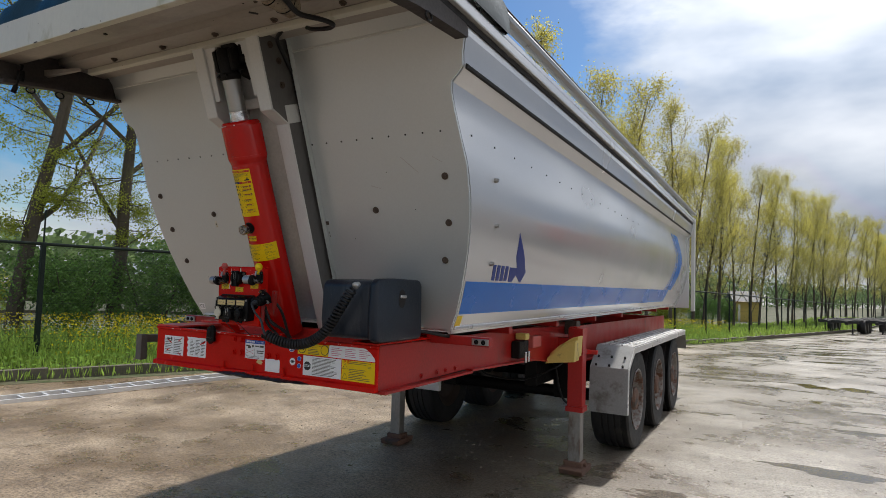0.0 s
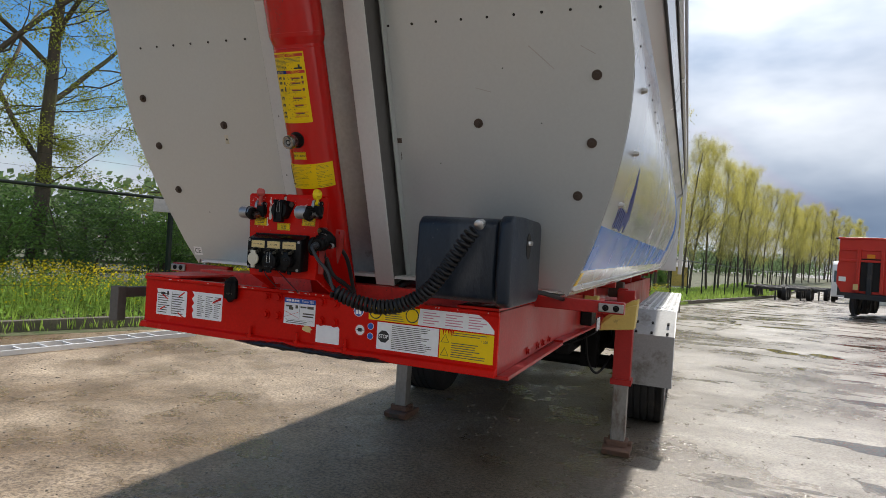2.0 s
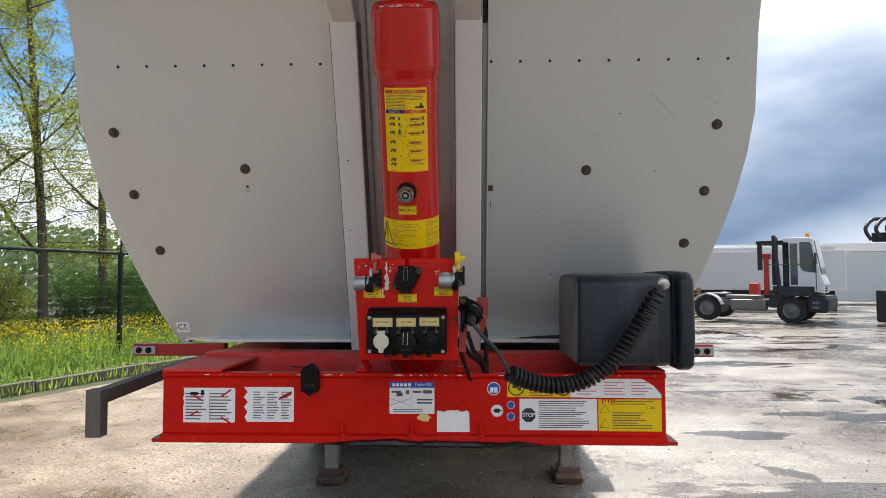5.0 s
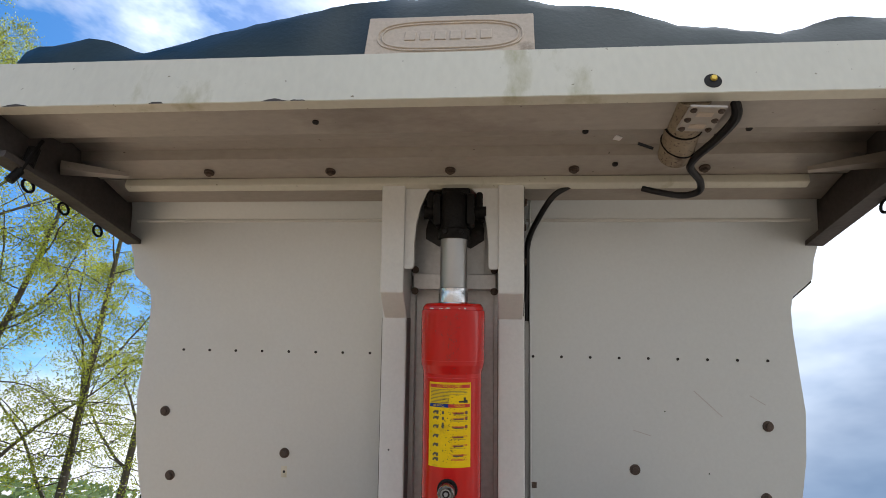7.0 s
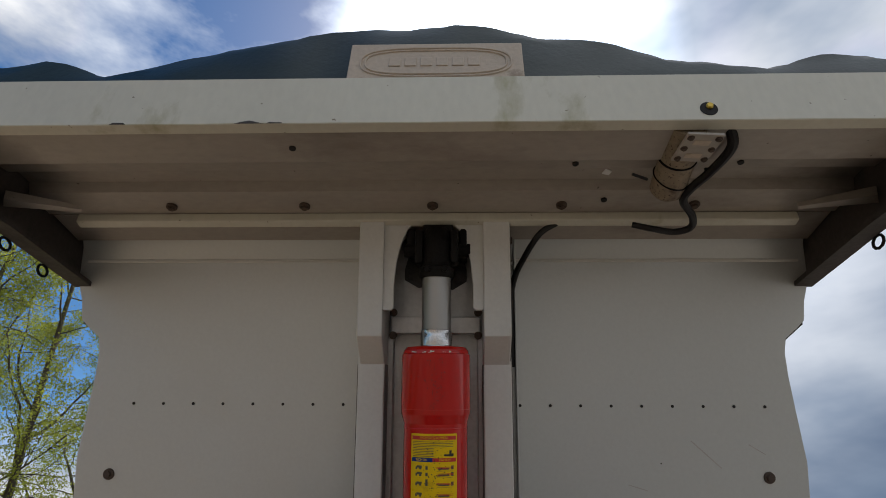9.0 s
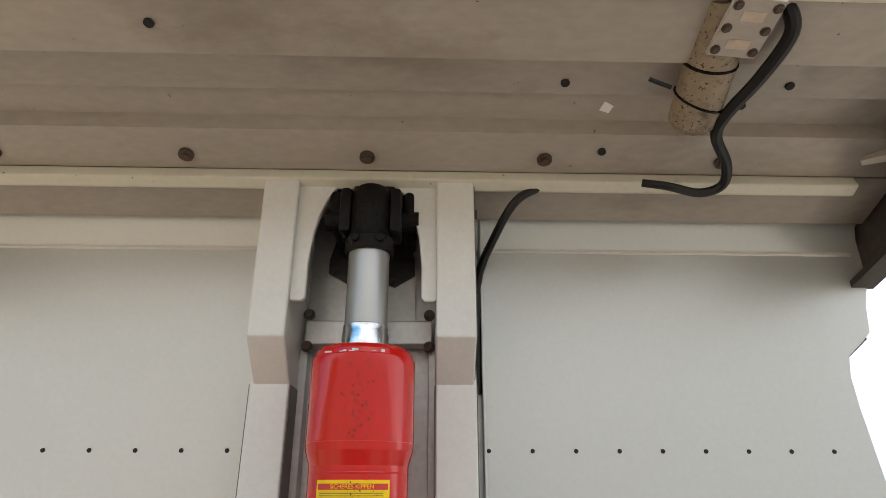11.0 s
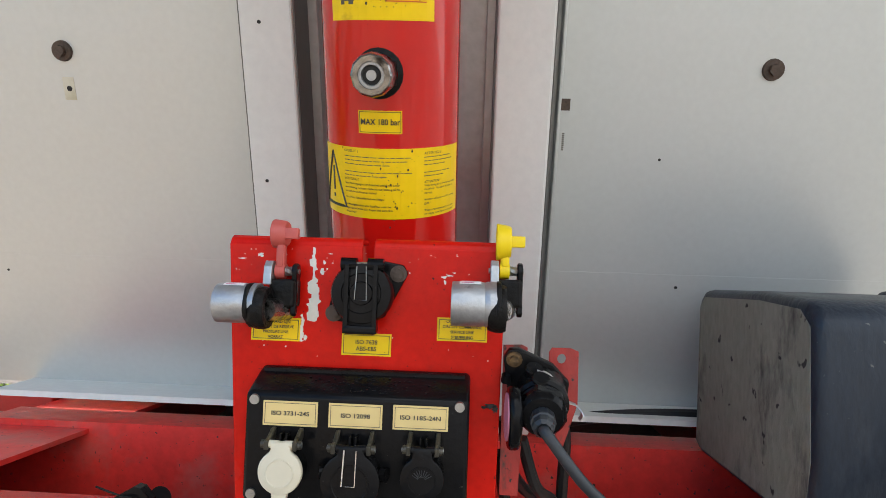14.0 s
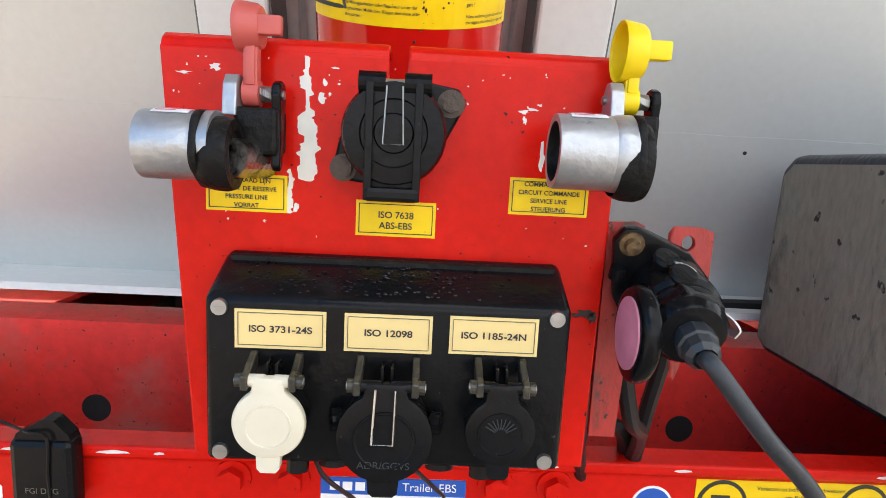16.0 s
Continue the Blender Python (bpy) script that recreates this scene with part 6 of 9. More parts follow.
# palm couplings: cup, black sealing ring, hinge behind it with a raised cover and a latch lever
def coupling(x0, z, yc, r, cap_mat, cap_r, rise, back, name, label):
    yh = PY - 0.017
    ax = Matrix.Translation((x0, yc, z)) @ Matrix.Rotation(radians(90), 4, "Y")
    bm = fresh()
    lathe(bm, [(r * 0.80, 0.0005), (r * 0.86, 0.0), (r * 0.985, 0.0004), (r, 0.002), (r, 0.032), (r * 0.98, 0.034), (r * 1.02, 0.036), (r * 1.05, 0.044), (r * 1.03, 0.044 + back * 0.4), (0, 0.044 + back * 0.4)], ax, 44)
    cup = part(name, bm, M_CAST, trailer, label, smooth=True)
    bm = fresh()
    lathe(bm, [(r * 0.80, 0.0005), (r * 0.72, 0.012), (r * 0.70, 0.018), (r * 0.45, 0.015), (r * 0.4, 0.0175), (0, 0.0175)], ax, 44)
    part("cup_bore", bm, M_BLACKMATT, cup, "oily black bore")
    bm = fresh()
    pts = []
    for q in range(32):
        a = 2 * math.pi * q / 32
        k = 1.10 + 0.24 * max(0, math.cos(a - radians(200))) ** 6 + 0.05 * math.sin(5 * a)
        pts.append((r * k * math.cos(a), r * k * math.sin(a)))
    prism(bm, pts, 0.0335 + back, 0.0385 + back, ax @ Matrix.Rotation(radians(-160), 4, "Z"))
    bevel_all(bm, 0.0014, 2)
    part("flange", bm, M_BLACKMATT, cup, smooth=True)
    bm = fresh()
    lathe(bm, [(r * 0.95, 0.036), (r * 1.02, 0.039), (r * 1.07, 0.043), (r * 1.09, 0.050), (r * 1.02, 0.0545), (r * 0.72, 0.0550), (r * 0.66, 0.0525), (r * 0.45, 0.0530), (r * 0.40, 0.048), (0, 0.048)], ax @ Matrix.Translation((0.004, 0, back * 0.12)), 36)
    part("sealing_plate", bm, M_BLACKMATT, cup, "greasy black sealing face", smooth=True)
    # stem to the panel and square block
    bm = fresh()
    rod(bm, (x0 + 0.058, PY, z - 0.008), (x0 + 0.050, yc - 0.002, z - 0.006), 0.0125, seg=18)
    part("coupling_stem", bm, M_OILY, cup, "oily steel stem")
    bm = fresh()
    box(bm, (x0 + 0.046, PY - 0.030, z - 0.004), (x0 + 0.074, PY - 0.002, z + 0.026), 0.003)
    part("valve_block", bm, M_BLACKMATT, cup)
    bm = fresh()
    prism(bm, [(-0.012, 0.0), (0.012, 0.0), (0.009, 0.020), (0.004, 0.026), (-0.004, 0.026), (-0.009, 0.020)], 0, 0.009, Matrix.Translation((x0 + 0.040, yh - 0.004, z + 0.020)) @ Matrix(((0, 0, 1, 0), (1, 0, 0, 0), (0, 1, 0, 0), (0, 0, 0, 1))))
    bevel_all(bm, 0.001, 2)
    part("hinge_lug", bm, M_CAST, cup)
    hz = z + 0.035
    bm = fresh()
    rod(bm, (x0 + 0.038, yh, hz), (x0 + 0.076, yh, hz), 0.0030, seg=10)
    tube(bm, [(x0 + 0.0605 + 0.008 * q / 48, yh + 0.0047 * math.cos(q * 0.8), hz + 0.0047 * math.sin(q * 0.8)) for q in range(49)], 0.0009, 5)
    part("hinge_spring", bm, M_STEEL, cup, "coiled hinge spring")
    bm = fresh()
    prism(bm, [(0.000, 0.009), (-0.006, 0.007), (-0.009, 0.0), (-0.006, -0.020), (-0.009, -0.046), (-0.004, -0.050), (0.0, -0.046), (0.004, -0.020), (0.010, 0.0), (0.006, 0.008)], 0.0, 0.0060, Matrix.Translation((x0 + 0.069, yh, hz)) @ Matrix(((0, 0, 1, 0), (1, 0, 0, 0), (0, 1, 0, 0), (0, 0, 0, 1))))
    bevel_all(bm, 0.0015, 2)
    part("latch_lever", bm, M_BLACK, cup)
    # raised cover
    cz = z + 0.0665 + rise
    bm = fresh()
    rod(bm, (x0 + 0.050, yh, hz), (x0 + 0.0605, yh, hz), 0.0085, seg=18)
    box(bm, (x0 + 0.0505, yh - 0.006, hz), (x0 + 0.0600, yh + 0.003, cz - cap_r * 0.55), 0.0012)
    box(bm, (x0 + 0.052, yh - 0.0075, hz + 0.005), (x0 + 0.0585, yh - 0.005, cz - cap_r * 0.3), 0.0008)
    capm = Matrix.Translation((x0 + 0.047, yh, cz)) @ Matrix.Rotation(radians(90), 4, "Y")
    lathe(bm, [(cap_r * 0.90, 0.0), (cap_r * 0.97, -0.0012), (cap_r, 0.0005), (cap_r * 0.97, 0.003), (cap_r * 0.90, 0.0120), (cap_r * 0.80, 0.0145), (0, 0.0155)], capm, 32)
    lathe(bm, [(cap_r * 0.90, 0.0), (cap_r * 0.84, 0.011), (0, 0.0125)], capm, 32)
    box(bm, (x0 + 0.054, yh - cap_r * 0.75, cz - 0.006), (x0 + 0.076, yh - cap_r * 0.30, cz + 0.0060), 0.0012)
    part("cover", bm, cap_mat, cup, smooth=True)
    bm = fresh()
    rows = []
    for q in range(7):
        a = radians(62 + 8 * q)
        rows.append([bm.verts.new((x0 + u, yc + (r + 0.0006) * math.cos(a) * -1, z + (r + 0.0006) * math.sin(a))) for u in (0.008, 0.030)])
    for a, b in zip(rows, rows[1:]):
        bm.faces.new((a[0], a[1], b[1], b[0]))
    tag = part("paper_tag", bm, M_WHITEST, cup, "white tag with a pink print")
    bm = fresh()
    for q in range(3):
        rows = [[bm.verts.new((x0 + u, yc - (r + 0.0011) * math.cos(radians(a)), z + (r + 0.0011) * math.sin(radians(a)))) for u in (0.010, 0.022 + 0.005 * (q % 2))] for a in (67 + 13 * q, 71 + 13 * q)]
        bm.faces.new((rows[0][0], rows[0][1], rows[1][1], rows[1][0]))
    tagged(part("tag_print", bm, M_PINK, tag), kind="stuff")
    return cup


coupling(-0.1385, 1.566, PY - 0.050, 0.0208, M_REDPL, 0.0160, 0.010, 0.0, "supply_coupling", "cast coupling head with a faded red cover")
coupling(0.1080, 1.574, PY - 0.053, 0.0228, M_YELLOWPL, 0.0200, 0.0, 0.012, "service_coupling", "cast coupling head with a yellow cover")

# side socket with the plugged cable
bm = fresh()
prism(bm, [(0.166, 1.36), (0.186, 1.36), (0.193, 1.524), (0.187, 1.527), (0.166, 1.526)], 0.001, 0.006, upright(-0.575))
bracket = part("socket_bracket", bm, M_RUSTRED, panel, "rust-streaked red bracket")
bm = fresh()
hole = [(0.2335 + 0.0052 * math.cos(a), 1.511 + 0.0058 * math.sin(a)) for a in [2 * math.pi * k / 16 for k in range(16)]]
rim = [(0.2195, 1.523), (0.2520, 1.5235), (0.2530, 1.511), (0.2490, 1.40), (0.2200, 1.40), (0.2190, 1.511)]
TAB = upright(-0.560)
outer = []
for hx_, hz_ in hole:
    d = Vector((hx_ - 0.2335, hz_ - 1.511)).normalized()
    t = min(abs((0.2525 if d.x > 0 else 0.2193) - 0.2335) / max(abs(d.x), 1e-6), abs((1.523 if d.y > 0 else 1.40) - 1.511) / max(abs(d.y), 1e-6))
    outer.append((0.2335 + d.x * t, 1.511 + d.y * t))
for zz in (0.0, 0.005):
    a = [bm.verts.new(TAB @ Vector((*q, zz))) for q in hole]
    b = [bm.verts.new(TAB @ Vector((*q, zz))) for q in outer]
    for k in range(16):
        bm.faces.new((a[k], a[(k + 1) % 16], b[(k + 1) % 16], b[k]))
part("hanger_tab", bm, M_RUSTRED, panel, "rusty red tab with a round hole")
SOCK = look((0.208, -0.588, 1.483), (0.208 + 0.07, -0.588 + 0.95, 1.483 + 0.28))
bm = fresh()
prism(bm, [(-0.042, 0.034), (-0.036, 0.044), (-0.026, 0.045), (0.012, 0.028), (0.030, 0.008), (0.028, -0.024), (0.0, -0.032), (-0.026, -0.028), (-0.036, -0.010)], -0.004, 0.006, SOCK)
bevel_all(bm, 0.002, 2)
lathe(bm, [(0.027, 0.004), (0.0265, 0.030), (0.028, 0.032), (0.028, 0.040), (0.025, 0.043), (0, 0.043)], SOCK, 36)
side_socket = part("side_socket", bm, M_BLACK, trailer, "black side socket with a plugged cable", smooth=True)
bm = fresh()
lathe(bm, [(0.0240, 0.040), (0.0250, 0.043), (0.0250, 0.047), (0.0232, 0.049), (0.0232, 0.054), (0.0246, 0.056), (0.0240, 0.0620), (0.0205, 0.0665), (0.012, 0.0680)], SOCK, 32)
part("plug_body", bm, M_BLACK, side_socket, smooth=True)
bm = fresh()
hx = rod(bm, (0, 0, 0.0445), (0, 0, 0.0590), 0.0272, 0.0262, seg=6)
bmesh.ops.transform(bm, matrix=SOCK @ Matrix.Rotation(radians(12), 4, "Z"), verts=hx)
bevel_all(bm, 0.0016, 2)
part("union_nut", bm, M_BLACK, side_socket, "black six-sided union nut")
bm = fresh()
lathe(bm, [(0.0115, 0.066), (0.0128, 0.069), (0.0128, 0.079), (0.0112, 0.080), (0.0108, 0.088), (0.0075, 0.0915), (0.0070, 0.088), (0, 0.088)], SOCK, 10)
part("gland_nut", bm, M_CABLEGREY, side_socket, "grey gland nut")
for bx_, by_, bz_ in ((0.197, -0.612, 1.503), (0.2025, -0.628, 1.4955)):
    bm = fresh()
    up = Vector((0.1, -0.55, 0.83)).normalized()
    lathe(bm, [(0.0080, -0.008), (0.0080, 0.0), (0.0095, 0.0005), (0.0098, 0.004), (0.0085, 0.0062), (0, 0.0066)], Matrix.Translation((bx_, by_, bz_)) @ up.to_track_quat("Z", "Y").to_matrix().to_4x4(), 22)
    part("rubber_bung", bm, M_BLACK, side_socket, smooth=True)
bm = fresh()
lathe(bm, [(0.0088, 0.0), (0.0088, 0.0025), (0.0058, 0.003), (0.0052, 0.008), (0, 0.0085)], SOCK @ Matrix.Translation((-0.030, 0.034, 0.006)), 14)
part("bolt", bm, M_BRASSY, side_socket, "brown rusted bolt")
bm = fresh()
rod(bm, (0.169, -0.600, 1.489), (0.169, -0.603, 1.497), 0.0060, 0.0055, 14)
part("lid_pivot", bm, M_BLACK, side_socket)
# flat strap of the bungs
bm = fresh()
strap = curve([(0.200, -0.616, 1.5055), (0.214, -0.613, 1.501), (0.225, -0.612, 1.488), (0.231, -0.612, 1.474), (0.242, -0.615, 1.470), (0.248, -0.620, 1.462), (0.245, -0.620, 1.456)], 6)
ra, rb = [], []
for k, q in enumerate(strap):
    d = (strap[min(k + 1, len(strap) - 1)] - strap[max(k - 1, 0)]).normalized()
    w = d.cross(Vector((0, 1, 0))).normalized() * 0.0006
    y = Vector((0, 0.0065, 0))
    ra.append([bm.verts.new(q - y - w), bm.verts.new(q + y - w), bm.verts.new(q + y + w), bm.verts.new(q - y + w)])
for a, b in zip(ra, ra[1:]):
    for k in range(4):
        bm.faces.new((a[k], a[(k + 1) % 4], b[(k + 1) % 4], b[k]))
bm.faces.new(ra[0])
bm.faces.new(ra[-1])
part("bung_strap", bm, M_GALV, side_socket, "dull grey strap")
# lid swung open towards the panel
LIDM = Matrix.Translation((0.168, -0.634, 1.460)) @ Matrix.Rotation(radians(4), 4, "Z") @ Matrix(((0, 0, -1, 0), (1, 0, 0, 0), (0, 1, 0, 0), (0, 0, 0, 1)))
bm = fresh()
pts = []
for q in range(32):
    a = 2 * math.pi * q / 32
    k = 1.0 + 0.10 * max(0, -math.sin(a)) ** 3
    pts.append((0.0265 * math.cos(a), 0.0315 * k * math.sin(a)))
prism(bm, pts, -0.014, -0.001, LIDM)
bevel_all(bm, 0.0045, 3)
lid = part("open_lid", bm, M_BLACK, side_socket, "open black lid", smooth=True)
bm = fresh()
pts = [(0.0185 * math.cos(a), 0.0245 * math.sin(a) - 0.001) for a in [2 * math.pi * q / 26 for q in range(26)]]
prism(bm, pts, -0.0012, 0.0004, LIDM)
part("lid_sticker", bm, M_PINK, lid, "faded pink sticker")
# grease smeared on the panel edge
for cx, cz, w, h in ((0.1535, 1.459, 0.0085, 0.0040), (0.158, 1.4565, 0.004, 0.0055), (0.146, 1.4575, 0.0045, 0.0022)):
    blot("grease_smear", cx, cz, w, h, M_GREASE, panel, PF)
tip = SOCK @ Vector((0.0, 0.0, 0.089))
CABLE = [tip, tip + Vector((0.004, -0.010, -0.005)), Vector((0.236, -0.690, 1.416)), Vector((0.272, -0.685, 1.380)), Vector((0.292, -0.690, 1.345)), Vector((0.306, -0.690, 1.318))]
bm = fresh()
tube(bm, curve(CABLE, 8), 0.0056, 12)
part("plug_cable", bm, M_CABLEGREY, side_socket, "grey plug cable", smooth=True)
# coil
sag = curve([(0.306, -0.690, 1.318), (0.350, -0.672, 1.296), (0.405, -0.655, 1.280), (0.465, -0.640, 1.275), (0.530, -0.628, 1.289), (0.600, -0.620, 1.330), (0.655, -0.615, 1.395), (0.702, -0.612, 1.468), (0.752, -0.604, 1.545)], 40)
acc, coil, turns = 0.0, [], 0.0
total = sum((b - a).length for a, b in zip(sag, sag[1:]))
side = Vector((0, -1, 0))
for a, b in zip(sag, sag[1:]):
    d = (b - a).normalized()
    f = acc / total
    acc += (b - a).length
    pitch = 0.0150 + 0.012 * max(0, f - 0.55)
    steps = 6
    for k in range(steps):
        turns += (b - a).length / steps / pitch
        w = side - d * side.dot(d)
        w.normalize()
        u = d.cross(w)
        ang = 2 * math.pi * turns
        coil.append(a + (b - a) * k / steps + 0.0192 * (math.cos(ang) * w + math.sin(ang) * u))
bm = fresh()
tube(bm, coil, 0.0064, 7)
coilp = part("coil_cable", bm, M_CABLE, trailer, "black coiled suzi cable sagging to the storage box", smooth=True)
bm = fresh()
m = Matrix.Translation((0.768, -0.588, 1.566)) @ Matrix.Rotation(radians(112), 4, "X") @ Matrix.Rotation(radians(-10), 4, "Y")
lathe(bm, [(0, -0.012), (0.012, -0.012), (0.014, 0.0), (0.017, 0.006), (0.017, 0.014), (0.010, 0.018), (0, 0.018)], m, 18)
part("cable_end", bm, M_ALU, coilp, "bright cable end", smooth=True)
# loom behind the panel
bm = fresh()
for pts, r in (([(0.17, -0.56, 1.44), (0.18, -0.54, 1.38), (0.20, -0.50, 1.34), (0.24, -0.46, 1.30), (0.26, -0.40, 1.20)], 0.0075), ([(0.19, -0.57, 1.42), (0.21, -0.55, 1.36), (0.235, -0.51, 1.33), (0.25, -0.46, 1.28), (0.25, -0.40, 1.18)], 0.007), ([(0.165, -0.56, 1.40), (0.175, -0.53, 1.34), (0.19, -0.48, 1.29), (0.22, -0.42, 1.2)], 0.007), ([(0.22, -0.55, 1.47), (0.245, -0.52, 1.42), (0.25, -0.48, 1.33), (0.255, -0.43, 1.2)], 0.0075), ([(0.25, -0.12, 1.27), (0.30, -0.10, 1.325), (0.45, -0.09, 1.345), (0.62, -0.09, 1.35), (0.8, -0.08, 1.35)], 0.012), ([(0.80, -0.2, 1.33), (0.86, -0.14, 1.335), (0.90, -0.06, 1.32), (0.93, 0.05, 1.30)], 0.009)):
    tube(bm, curve(pts, 6), r, 9)
pieces("cable_loom", bm, M_CABLE, trailer, "black cable loom", smooth=True)

# beam stickers and bolts ----------------------------------------------
for x in (-0.142, -0.085, 0.115, 0.174):
    for z in (1.247, 1.176):
        bm = fresh()
        hexbolt(bm, FACE @ Matrix.Translation((x, z, 0)), 0.0125, 0.015)
        part("beam_bolt", bm, M_RED, beam)
for x in (-0.207, 0.015, 0.231):
    bm = fresh()
    rod(bm, (x, BF - 0.012, 1.078), (x, BF - 0.012, 1.122), 0.006, seg=10)
    rod(bm, (x, BF - 0.012, 1.076), (x, BF - 0.012, 1.092), 0.013, seg=6)
    part("stud", bm, M_RED, beam)
rng = random.Random(8)


def lines_in(x0, x1, z0, z1, n, fill=(0.7, 1.0)):
    h = (z1 - z0) / n
    return [(x0, x0 + (x1 - x0) * rng.uniform(*fill), z1 - h * (k + 0.65), z1 - h * (k + 0.30)) for k in range(n)]


def torn(name, x0, x1, z0, z1, tear, label):
    """A sticker with one ragged edge."""
    bm = fresh()
    left = [(x0 + tear * rng.uniform(0.0, 1.0) * (1 if k % 2 else 0.3), z1 - (z1 - z0) * k / 7) for k in range(8)]
    prism(bm, [*left, (x1 - 0.004, z0), (x1, z0 + 0.004), (x1, z1 - 0.004), (x1 - 0.004, z1)], 0.0002, 0.0009, FACE)
    return part(name, bm, M_WHITEST, beam, label)


s1 = torn("plate_sticker", -0.723, -0.554, 1.119, 1.229, 0.004, "worn white data sticker")
bars("print", [r for c in range(2) for r in lines_in(-0.715 + 0.08 * c, -0.645 + 0.08 * c, 1.125, 1.215, 9)] + [(-0.637, -0.636, 1.125, 1.22)], M_INKGREY, s1, FACE)
bars("dark_mark", [(-0.70, -0.675, 1.205, 1.216), (-0.665, -0.655, 1.205, 1.222)], M_INK, s1, FACE)
bm = fresh()
for x, z, l, a in ((-0.69, 1.205, 0.035, -30), (-0.70, 1.14, 0.03, 30), (-0.60, 1.20, 0.04, 35), (-0.60, 1.135, 0.045, -30)):
    box(bm, (0, -0.002, 0.001), (l, 0.003, 0.0016), 0, FACE @ Matrix.Translation((x, z, 0)) @ Matrix.Rotation(radians(a), 4, "Z"))
part("torn_streak", bm, M_RED, s1)
s2 = torn("table_sticker", -0.528, -0.364, 1.122, 1.232, 0.022, "torn white table sticker")
bars("print", [r for c in range(3) for r in lines_in(-0.495 + 0.045 * c, -0.455 + 0.045 * c, 1.13, 1.22, 11, (0.5, 0.95))], M_INKGREY, s2, FACE)
bm = fresh()
prism(bm, [(-0.415, 1.19), (-0.372, 1.208), (-0.370, 1.220), (-0.410, 1.200)], 0.0008, 0.0014, FACE)
part("torn_streak", bm, M_RED, s2)
s3 = flat_sticker("brake_sticker", -0.057, 0.086, 1.150, 1.250, M_WHITEST, beam, FACE, "blue and white trailer brake sticker")
flat_sticker("blue_header", -0.057, 0.086, 1.232, 1.250, M_BLUE, s3, FACE, lift=0.0006)
bars("maker_mark", [(-0.048 + 0.0125 * k, -0.0385 + 0.0125 * k, 1.2365, 1.2455) for k in range(5)], M_WHITEST, s3, FACE, 0.0016)
text_on("Trailer EBS", 0.0125, 0.050, 1.241, M_WHITEST, s3, FACE, 0.0018, width=0.95)
bars("pictograms", [(-0.050, -0.020, 1.216, 1.222), (-0.035, -0.015, 1.205, 1.216), (-0.005, 0.006, 1.212, 1.224), (0.018, 0.045, 1.216, 1.222), (0.050, 0.078, 1.214, 1.224), (0.030, 0.080, 1.192, 1.197), (0.030, 0.078, 1.182, 1.187), (0.014, 0.0146, 1.168, 1.230), (-0.054, 0.083, 1.168, 1.1685)] + lines_in(-0.045, 0.07, 1.153, 1.166, 2), M_INKGREY, s3, FACE)
bm = fresh()
for a in (25, -25):
    box(bm, (-0.035, -0.0006, 0.001), (0.035, 0.0006, 0.0016), 0, FACE @ Matrix.Translation((-0.022, 1.187, 0)) @ Matrix.Rotation(radians(a * 0.8), 4, "Z"))
part("red_cross", bm, M_INKRED, s3)
bm = fresh()
prism(bm, [(0.094, 1.094), (0.197, 1.094), (0.196, 1.155), (0.188, 1.162), (0.094, 1.160)], 0.0002, 0.0009, FACE)
part("blank_sticker", bm, M_WHITEST, beam, "blank white sticker")
bm = fresh()
prism(bm, [(0.030 + 0.022 * (1 + 0.2 * rng.uniform(-1, 1)) * math.cos(a) + 0.022, 1.138 + 0.013 * (1 + 0.3 * rng.uniform(-1, 1)) * math.sin(a)) for a in [k * math.pi / 8 for k in range(16)]], 0.0002, 0.0009, FACE)
part("sticker_remnant", bm, M_CREAMST, beam)


def disc(name, x, z, r, material, parent, label="", lift=0.0, inner=None):
    bm = fresh()
    prism(bm, [(x + r * math.cos(a), z + r * math.sin(a)) for a in [k * math.pi / 14 for k in range(28)]], lift + 0.0002, lift + 0.0009, FACE)
    d = part(name, bm, material, parent, label)
    return d


d1 = disc("manual_sticker", 0.274, 1.230, 0.021, M_WHITEST, beam, "round blue read-the-manual sticker")
disc("blue_disc", 0.274, 1.230, 0.0185, M_BLUE, d1, lift=0.0006)
bars("book", [(0.262, 0.273, 1.218, 1.234), (0.275, 0.286, 1.218, 1.234)], M_WHITEST, d1, FACE, 0.0016)
d2 = disc("no_entry_sticker", 0.284, 1.161, 0.022, M_INKRED, beam, "round red no-step sticker")
disc("white_disc", 0.284, 1.161, 0.0185, M_WHITEST, d2, lift=0.0006)
bars("figure_mark", [(0.276, 0.292, 1.155, 1.168), (0.270, 0.300, 1.160, 1.163)], M_INK, d2, FACE, 0.0016)
for z in (1.179, 1.143):
    d3 = disc("small_sticker", 0.3275, z, 0.0125, M_WHITEST, beam, "small round blue sticker")
    disc("blue_disc", 0.3275, z, 0.011, M_BLUE, d3, lift=0.0006)
y1 = flat_sticker("welding_sticker", 0.317, 0.520, 1.204, 1.260, M_YELLOW, beam, FACE, "yellow no-welding sticker")
disc("ring", 0.345, 1.234, 0.026, M_INK, y1, lift=0.0004)
disc("ring_fill", 0.345, 1.234, 0.022, M_YELLOW, y1, lift=0.0010)
bars("tool_mark", [(0.333, 0.352, 1.232, 1.244), (0.350, 0.360, 1.225, 1.234)], M_INK, y1, FACE, 0.0021)
text_on("Verboten zu bohren und schweissen", 0.0065, 0.425, 1.252, M_INK, y1, FACE, 0.0014, width=0.95)
text_on("am Rahmen", 0.0065, 0.425, 1.243, M_INK, y1, FACE, 0.0014)
bars("print", lines_in(0.385, 0.465, 1.206, 1.236, 4), M_INKGREY, y1, FACE)
